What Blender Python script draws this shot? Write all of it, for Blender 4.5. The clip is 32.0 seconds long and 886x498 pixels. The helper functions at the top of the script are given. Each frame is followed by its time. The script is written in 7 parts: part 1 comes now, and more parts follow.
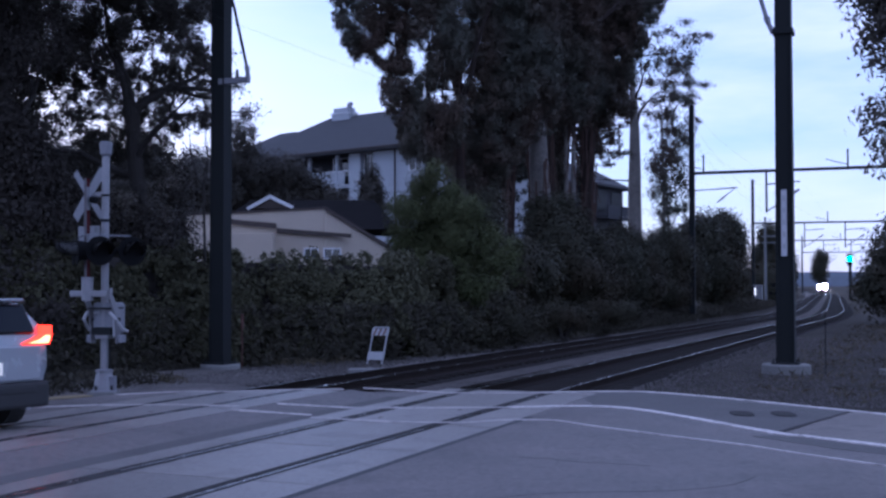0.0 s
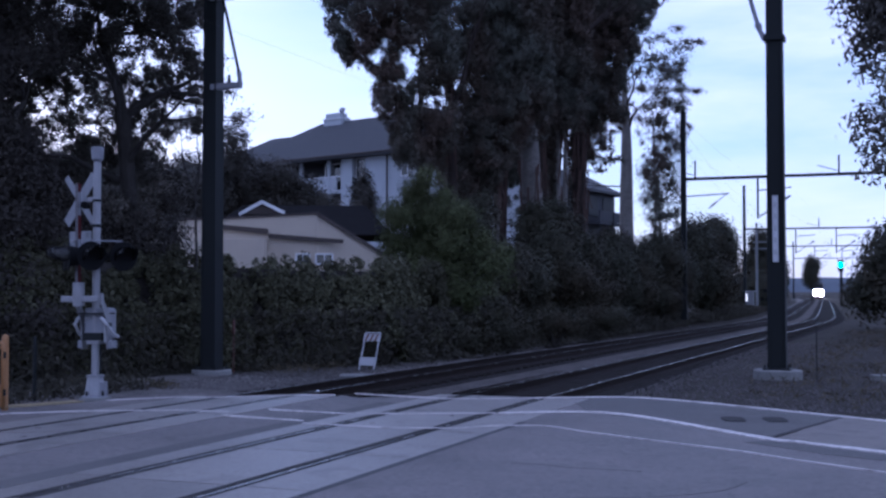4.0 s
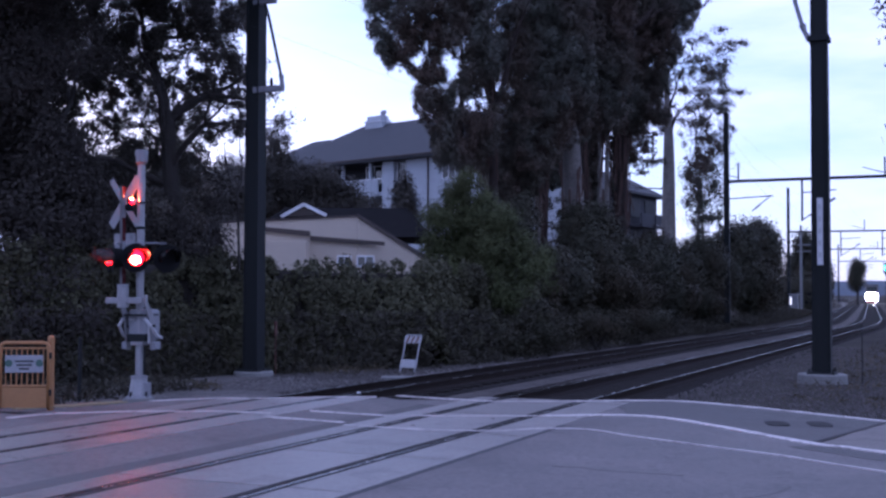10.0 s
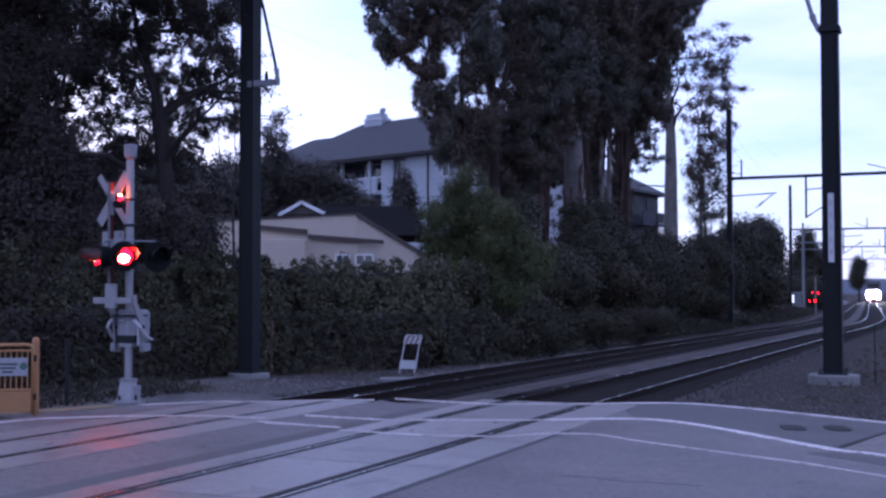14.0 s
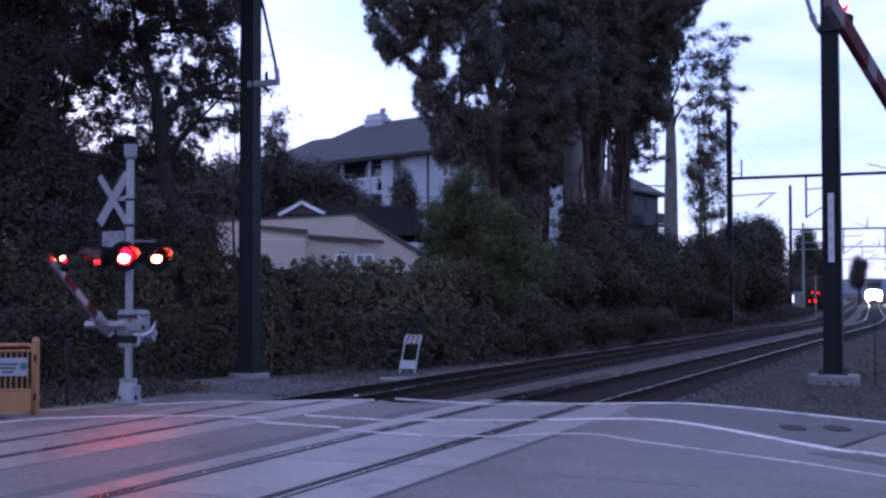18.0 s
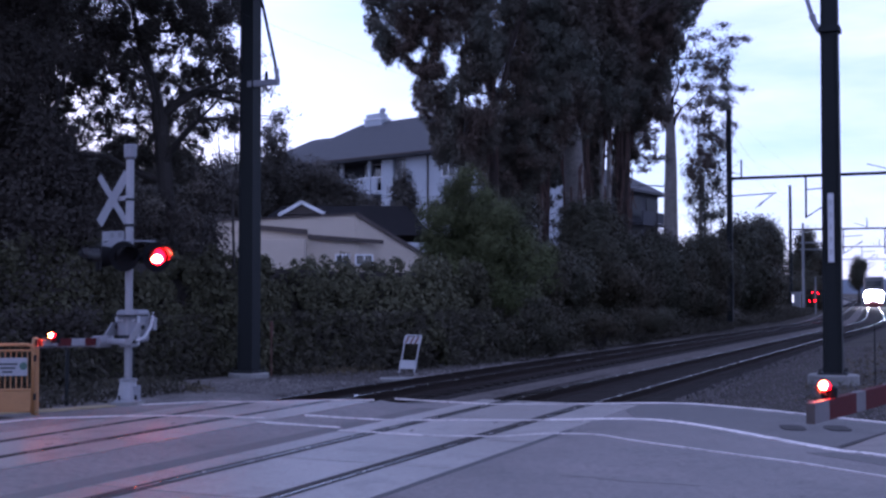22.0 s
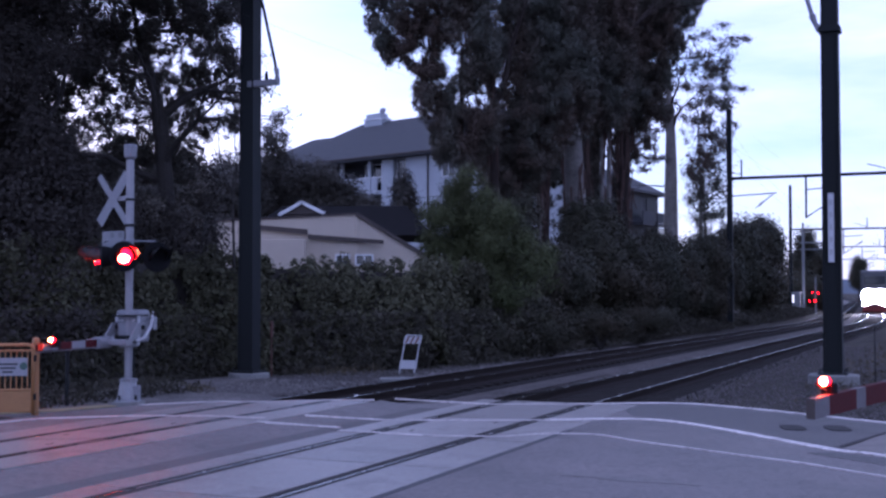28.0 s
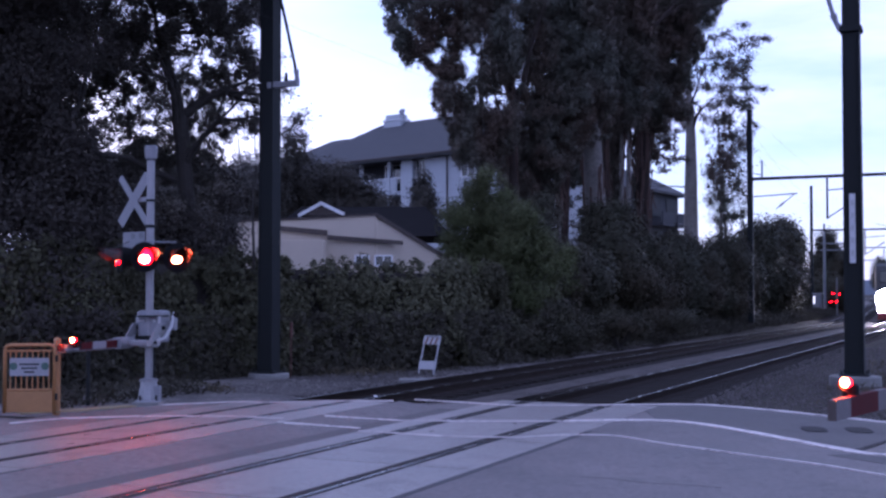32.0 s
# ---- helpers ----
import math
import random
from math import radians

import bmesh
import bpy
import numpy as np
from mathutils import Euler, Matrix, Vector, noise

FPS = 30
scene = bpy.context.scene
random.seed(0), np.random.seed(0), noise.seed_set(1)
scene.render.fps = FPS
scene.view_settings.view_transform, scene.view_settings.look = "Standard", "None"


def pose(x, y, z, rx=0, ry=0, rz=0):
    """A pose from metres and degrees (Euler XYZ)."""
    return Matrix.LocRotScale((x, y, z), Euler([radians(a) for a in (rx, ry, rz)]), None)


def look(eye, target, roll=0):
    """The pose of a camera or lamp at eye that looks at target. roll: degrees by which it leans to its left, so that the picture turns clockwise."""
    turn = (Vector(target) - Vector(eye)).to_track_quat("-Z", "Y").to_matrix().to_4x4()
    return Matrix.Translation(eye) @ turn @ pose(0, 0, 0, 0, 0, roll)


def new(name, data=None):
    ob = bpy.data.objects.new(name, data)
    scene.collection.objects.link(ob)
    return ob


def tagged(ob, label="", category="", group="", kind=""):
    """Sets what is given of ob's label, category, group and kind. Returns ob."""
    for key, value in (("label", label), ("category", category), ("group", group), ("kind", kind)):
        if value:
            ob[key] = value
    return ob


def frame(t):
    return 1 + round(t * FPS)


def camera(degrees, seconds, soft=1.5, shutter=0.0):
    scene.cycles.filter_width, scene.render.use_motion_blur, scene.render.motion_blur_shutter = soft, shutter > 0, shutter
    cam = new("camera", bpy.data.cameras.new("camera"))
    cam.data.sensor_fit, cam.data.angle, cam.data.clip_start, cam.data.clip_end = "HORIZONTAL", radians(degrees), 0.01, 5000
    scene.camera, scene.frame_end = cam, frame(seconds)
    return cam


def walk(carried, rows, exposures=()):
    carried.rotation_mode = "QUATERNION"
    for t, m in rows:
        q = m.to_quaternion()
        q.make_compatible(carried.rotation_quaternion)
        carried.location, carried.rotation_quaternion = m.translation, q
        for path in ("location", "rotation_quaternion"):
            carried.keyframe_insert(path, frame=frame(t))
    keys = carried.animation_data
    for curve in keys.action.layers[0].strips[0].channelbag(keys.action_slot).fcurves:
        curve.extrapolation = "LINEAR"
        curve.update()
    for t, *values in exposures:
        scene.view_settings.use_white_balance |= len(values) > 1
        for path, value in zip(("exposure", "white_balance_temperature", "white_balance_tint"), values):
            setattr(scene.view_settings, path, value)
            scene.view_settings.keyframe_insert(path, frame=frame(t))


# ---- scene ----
HFOV = 40.945
cam = camera(HFOV, 32.0, soft=2.6)


def cam_pose(back, yaw, pitch, roll):
    """The hand-held camera: metres behind its usual spot, degrees to the left, up, and of lean."""
    cy, cp = math.cos(radians(yaw)), math.cos(radians(pitch))
    sy, sp = math.sin(radians(yaw)), math.sin(radians(pitch))
    eye = Vector((0, -back, 1.885))
    return look(eye, eye + Vector((-sy * cp, cy * cp, sp)), roll)


walk(cam, [(t, cam_pose(b, yw, p, r)) for t, b, yw, p, r in (
    (0, 0.750, -1.592, 1.736, -0.034),
    (0.5, 0.750, -1.845, 1.782, -0.017),
    (1, 0.750, -2.012, 1.794, -0.022),
    (1.5, 0.750, -2.125, 1.838, -0.014),
    (2, 0.750, -2.167, 1.858, -0.031),
    (2.5, 0.750, -2.155, 1.912, -0.002),
    (3, 0.750, -2.086, 1.953, 0.008),
    (3.5, 0.750, -2.032, 1.969, -0.002),
    (5.5, 0.750, -1.862, 2.124, 0.056),
    (6, 0.750, -1.742, 2.049, 0.061),
    (6.5, 0.750, 1.028, 1.877, 0.150),
    (7, 0.750, -0.089, 2.035, 0.137),
    (7.5, 0.750, -0.029, 2.027, 0.112),
    (8, 0.750, -0.028, 2.091, 0.052),
    (8.5, 0.750, -0.020, 2.065, 0.135),
    (9, 0.750, 0.026, 2.076, 0.139),
    (9.5, 0.750, -0.009, 2.125, 0.122),
    (10, 0.750, 0.000, 2.118, 0.143),
    (11, 0.750, -0.024, 2.096, 0.176),
    (12, 0.750, -0.039, 2.118, 0.140),
    (12.5, 0.750, -0.033, 2.120, 0.112),
    (13, 0.750, -0.040, 2.115, 0.118),
    (13.1, 0.750, -0.040, 2.115, 0.118),
    (13.45, 0.000, 0.005, 2.092, -0.002),
    (14, 0.000, 0.005, 2.072, -0.002),
    (16.5, 0.000, 0.008, 2.074, -0.011),
    (18.5, 0.000, 0.008, 2.072, -0.009),
    (21, 0.000, -0.000, 2.072, 0.007),
    (23, 0.000, -0.001, 2.072, 0.003),
    (25.5, 0.000, 0.007, 2.072, -0.007),
    (28, 0.000, 0.005, 2.072, -0.001),
    (28.5, 0.000, 0.073, 2.073, 0.015),
    (29, 0.000, 0.644, 2.086, 0.017),
    (29.5, 0.000, 0.951, 2.093, 0.005),
    (30, 0.000, 0.942, 2.090, -0.003),
    (31, 0.000, 0.935, 2.099, 0.007),
    (32, 0.000, 0.936, 2.109, 0.037),
)], exposures=[(0, -0.06, 5080, 23), (7.5, 0.01, 5080, 23), (9.3, 0.10, 5080, 23), (9.7, 0.17, 5170, 30), (20, 0.19, 5180, 31), (32, 0.21, 5190, 32)])

# ---------------------------------------------------------------- world and light
world = bpy.data.worlds.new("dusk_sky")
scene.world = world
world.use_nodes = True
wn, wl = world.node_tree.nodes, world.node_tree.links
SUN_EL, SUN_AZ = 7.0, -24.0       # degrees; azimuth from +y towards +x


def build_world():
    bg = wn["Background"]
    sky = wn.new("ShaderNodeTexSky")
    sky.sky_type = "NISHITA"
    sky.sun_disc = False
    sky.sun_elevation = radians(SUN_EL)
    sky.sun_rotation = radians(SUN_AZ)
    sky.dust_density = 0.6
    sky.ozone_density = 2.5
    co = wn.new("ShaderNodeTexCoord")
    mp = wn.new("ShaderNodeMapping")
    mp.inputs["Scale"].default_value = (1.0, 1.0, 4.5)
    wl.new(co.outputs["Generated"], mp.inputs["Vector"])
    nz = wn.new("ShaderNodeTexNoise")
    nz.inputs["Scale"].default_value = 2.6
    nz.inputs["Detail"].default_value = 7
    nz.inputs["Roughness"].default_value = 0.55
    wl.new(mp.outputs[0], nz.inputs["Vector"])
    ramp = wn.new("ShaderNodeValToRGB")
    ramp.color_ramp.elements[0].position, ramp.color_ramp.elements[1].position = 0.36, 0.66
    wl.new(nz.outputs["Fac"], ramp.inputs[0])
    # thin broken cloud over the sky
    gain = wn.new("ShaderNodeMixRGB")
    gain.blend_type = "MULTIPLY"
    gain.inputs[0].default_value = 1
    gain.inputs[2].default_value = (SKY_GAIN, SKY_GAIN, SKY_GAIN * 1.05, 1)
    wl.new(sky.outputs[0], gain.inputs[1])
    mix = wn.new("ShaderNodeMixRGB")
    wl.new(ramp.outputs[0], mix.inputs[0])
    wl.new(gain.outputs[0], mix.inputs[1])
    mix.inputs[2].default_value = CLOUD
    cap = wn.new("ShaderNodeMixRGB")
    cap.inputs[0].default_value = 0.4
    wl.new(mix.outputs[0], cap.inputs[1])
    cap.inputs[2].default_value = HIGH_HAZE
    wl.new(cap.outputs[0], bg.inputs["Color"])
    bg.inputs["Strength"].default_value = 0.14


SKY_GAIN, CLOUD, HIGH_HAZE = 1.5, (9.1, 8.85, 9.5, 1), (4.3, 5.4, 8.4, 1)
build_world()
sun = new("sun", bpy.data.lights.new("sun", "SUN"))
sun.data.energy, sun.data.angle, sun.data.color = 0.5, radians(14), (1.0, 0.93, 0.86)
sun.matrix_world = look((0, 0, 40), Vector((0, 0, 40)) - Vector((
    math.sin(radians(SUN_AZ)) * math.cos(radians(SUN_EL)), math.cos(radians(SUN_AZ)) * math.cos(radians(SUN_EL)), math.sin(radians(SUN_EL)))))

# ---------------------------------------------------------------- plan
TH = radians(23.8)
U, N = Vector((math.sin(TH), math.cos(TH), 0)), Vector((math.cos(TH), -math.sin(TH), 0))
NEAR, FAR, GAUGE = -6.57, -10.40, 1.435
BEND_AT, BEND_LONG, BEND = 80.0, 40.0, radians(3.95)
GZ = -0.12


def drop(s):
    """How far the line has sunk below the crossing; it falls away gently."""
    return -min(0.0055 * max(0.0, s - 21), 0.42)


def cant(d):
    """Height of the road and rails across the line: the second track is banked, its near rail the higher."""
    if d < -11.15 or d > -8.2:
        return 0.0
    if d < -9.60:
        return 0.057 * (d + 11.15)
    return 0.0884 * min(1.0, (-8.2 - d) / 0.7)


def trk(s, d, z=0.0):
    """A point s metres along the line and d metres to the right of the camera's own parallel; the line bends left far off."""
    if s <= BEND_AT:
        return U * s + N * d + Vector((0, 0, z))
    p, steps = U * BEND_AT, 12
    run = s - BEND_AT
    ang = TH
    arc = min(run, BEND_LONG)
    for i in range(steps):
        ang = TH - BEND * (arc * (i + 0.5) / steps) / BEND_LONG
        p = p + Vector((math.sin(ang), math.cos(ang), 0)) * (arc / steps)
    ang = TH - BEND * arc / BEND_LONG
    p = p + Vector((math.sin(ang), math.cos(ang), 0)) * (run - arc)
    d -= 0.042 * max(0.0, s - 315)       # and a little more in the distance
    return p + Vector((math.cos(ang), -math.sin(ang), 0)) * d + Vector((0, 0, z))


def heading(s):
    return TH if s <= BEND_AT else TH - BEND * min(1, (s - BEND_AT) / BEND_LONG)


# ---------------------------------------------------------------- materials
def mat(name, rgb, rough=0.7, metal=0.0, var=0.25, scale=3.0, fine=40.0, bump=0.3, rand=0.0, spec=0.5, tint=None, stain=None):
    """A worn surface: base colour varied at two scales, roughness varied, fine relief."""
    m = bpy.data.materials.new(name)
    m.use_nodes = True
    nt = m.node_tree
    nd, ln = nt.nodes, nt.links
    b = nd["Principled BSDF"]
    co = nd.new("ShaderNodeTexCoord")
    big, small = nd.new("ShaderNodeTexNoise"), nd.new("ShaderNodeTexNoise")
    for n_, sc, det in ((big, scale, 5), (small, fine, 6)):
        n_.inputs["Scale"].default_value = sc
        n_.inputs["Detail"].default_value = det
        n_.inputs["Roughness"].default_value = 0.65
        ln.new(co.outputs["Object"], n_.inputs["Vector"])
    add = nd.new("ShaderNodeMath")
    add.operation = "MULTIPLY_ADD"
    add.inputs[1].default_value = 0.55
    ln.new(small.outputs["Fac"], add.inputs[0])
    half = nd.new("ShaderNodeMath")
    half.operation = "MULTIPLY"
    half.inputs[1].default_value = 0.55
    ln.new(big.outputs["Fac"], half.inputs[0])
    ln.new(half.outputs[0], add.inputs[2])
    val = add
    if rand:
        info = nd.new("ShaderNodeObjectInfo")
        val = nd.new("ShaderNodeMath")
        val.operation = "MULTIPLY_ADD"
        val.inputs[1].default_value = rand
        ln.new(info.outputs["Random"], val.inputs[0])
        ln.new(add.outputs[0], val.inputs[2])
    ramp = nd.new("ShaderNodeValToRGB")
    e = ramp.color_ramp.elements
    e[0].position, e[1].position = 0.33, 0.78 + rand
    lo = [c * (1 - var) for c in rgb]
    hi = [min(1, c * (1 + var)) for c in (tint or rgb)]
    e[0].color, e[1].color = (*lo, 1), (*hi, 1)
    ln.new(val.outputs[0], ramp.inputs[0])
    last = ramp.outputs[0]
    for sc, amount, lo_, hi_ in stain or ():
        blot = nd.new("ShaderNodeTexNoise")
        blot.inputs["Scale"].default_value = sc
        blot.inputs["Detail"].default_value = 8
        blot.inputs["Roughness"].default_value = 0.6
        blot.inputs["Distortion"].default_value = 0.8
        ln.new(co.outputs["Object"], blot.inputs["Vector"])
        rng_ = nd.new("ShaderNodeMapRange")
        rng_.inputs["From Min"].default_value, rng_.inputs["From Max"].default_value = lo_, hi_
        rng_.inputs["To Min"].default_value, rng_.inputs["To Max"].default_value = 1.0, amount
        ln.new(blot.outputs["Fac"], rng_.inputs["Value"])
        mul = nd.new("ShaderNodeMixRGB")
        mul.blend_type = "MULTIPLY"
        mul.inputs[0].default_value = 1
        ln.new(last, mul.inputs[1])
        ln.new(rng_.outputs[0], mul.inputs[2])
        last = mul.outputs[0]
    ln.new(last, b.inputs["Base Color"])
    rr = nd.new("ShaderNodeMapRange")
    rr.inputs["To Min"].default_value, rr.inputs["To Max"].default_value = max(0.03, rough - 0.12), min(1, rough + 0.12)
    ln.new(big.outputs["Fac"], rr.inputs["Value"])
    ln.new(rr.outputs[0], b.inputs["Roughness"])
    b.inputs["Metallic"].default_value = metal
    b.inputs["Specular IOR Level"].default_value = spec
    if bump:
        bp = nd.new("ShaderNodeBump")
        bp.inputs["Strength"].default_value = bump
        bp.inputs["Distance"].default_value = 0.02
        ln.new(small.outputs["Fac"], bp.inputs["Height"])
        ln.new(bp.outputs[0], b.inputs["Normal"])
    return m


def leafy(name, rgb, tip, rough=0.55, drift=None, size=(0.5, 0.5, 0.22)):
    """Leaves, each its own shade, with broad drifts of another tone through the crown."""
    m = bpy.data.materials.new(name)
    m.use_nodes = True
    nd, ln = m.node_tree.nodes, m.node_tree.links
    b = nd["Principled BSDF"]
    geo = nd.new("ShaderNodeNewGeometry")
    ramp = nd.new("ShaderNodeValToRGB")
    ramp.color_ramp.elements[0].color = (*[c * 0.72 for c in rgb], 1)
    mid = ramp.color_ramp.elements.new(0.6)
    mid.color = (*rgb, 1)
    ramp.color_ramp.elements[-1].color = (*tip, 1)
    ln.new(geo.outputs["Random Per Island"], ramp.inputs[0])
    co, mp, nz = nd.new("ShaderNodeTexCoord"), nd.new("ShaderNodeMapping"), nd.new("ShaderNodeTexNoise")
    mp.inputs["Scale"].default_value = size
    nz.inputs["Scale"].default_value, nz.inputs["Detail"].default_value = 1.0, 3
    ln.new(co.outputs["Object"], mp.inputs["Vector"])
    ln.new(mp.outputs[0], nz.inputs["Vector"])
    rng_ = nd.new("ShaderNodeMapRange")
    rng_.inputs["From Min"].default_value, rng_.inputs["From Max"].default_value = 0.40, 0.62
    ln.new(nz.outputs["Fac"], rng_.inputs["Value"])
    mul = nd.new("ShaderNodeMixRGB")
    mul.blend_type = "MULTIPLY"
    ln.new(rng_.outputs[0], mul.inputs[0])
    ln.new(ramp.outputs[0], mul.inputs[1])
    mul.inputs[2].default_value = (*(drift or (0.8, 0.8, 0.82)), 1)
    ln.new(mul.outputs[0], b.inputs["Base Color"])
    b.inputs["Roughness"].default_value = rough
    b.inputs["Specular IOR Level"].default_value = 0.07
    return m


def glow(name, rgb, strength):
    m = bpy.data.materials.new(name)
    m.use_nodes = True
    b = m.node_tree.nodes["Principled BSDF"]
    b.inputs["Base Color"].default_value = (*[c * 0.5 for c in rgb], 1)
    b.inputs["Emission Color"].default_value = (*rgb, 1)
    b.inputs["Emission Strength"].default_value = strength
    return m


def glass(name, rgb, rough=0.05):
    m = bpy.data.materials.new(name)
    m.use_nodes = True
    b = m.node_tree.nodes["Principled BSDF"]
    b.inputs["Base Color"].default_value = (*rgb, 1)
    b.inputs["Roughness"].default_value = rough
    b.inputs["Specular IOR Level"].default_value = 0.8
    return m


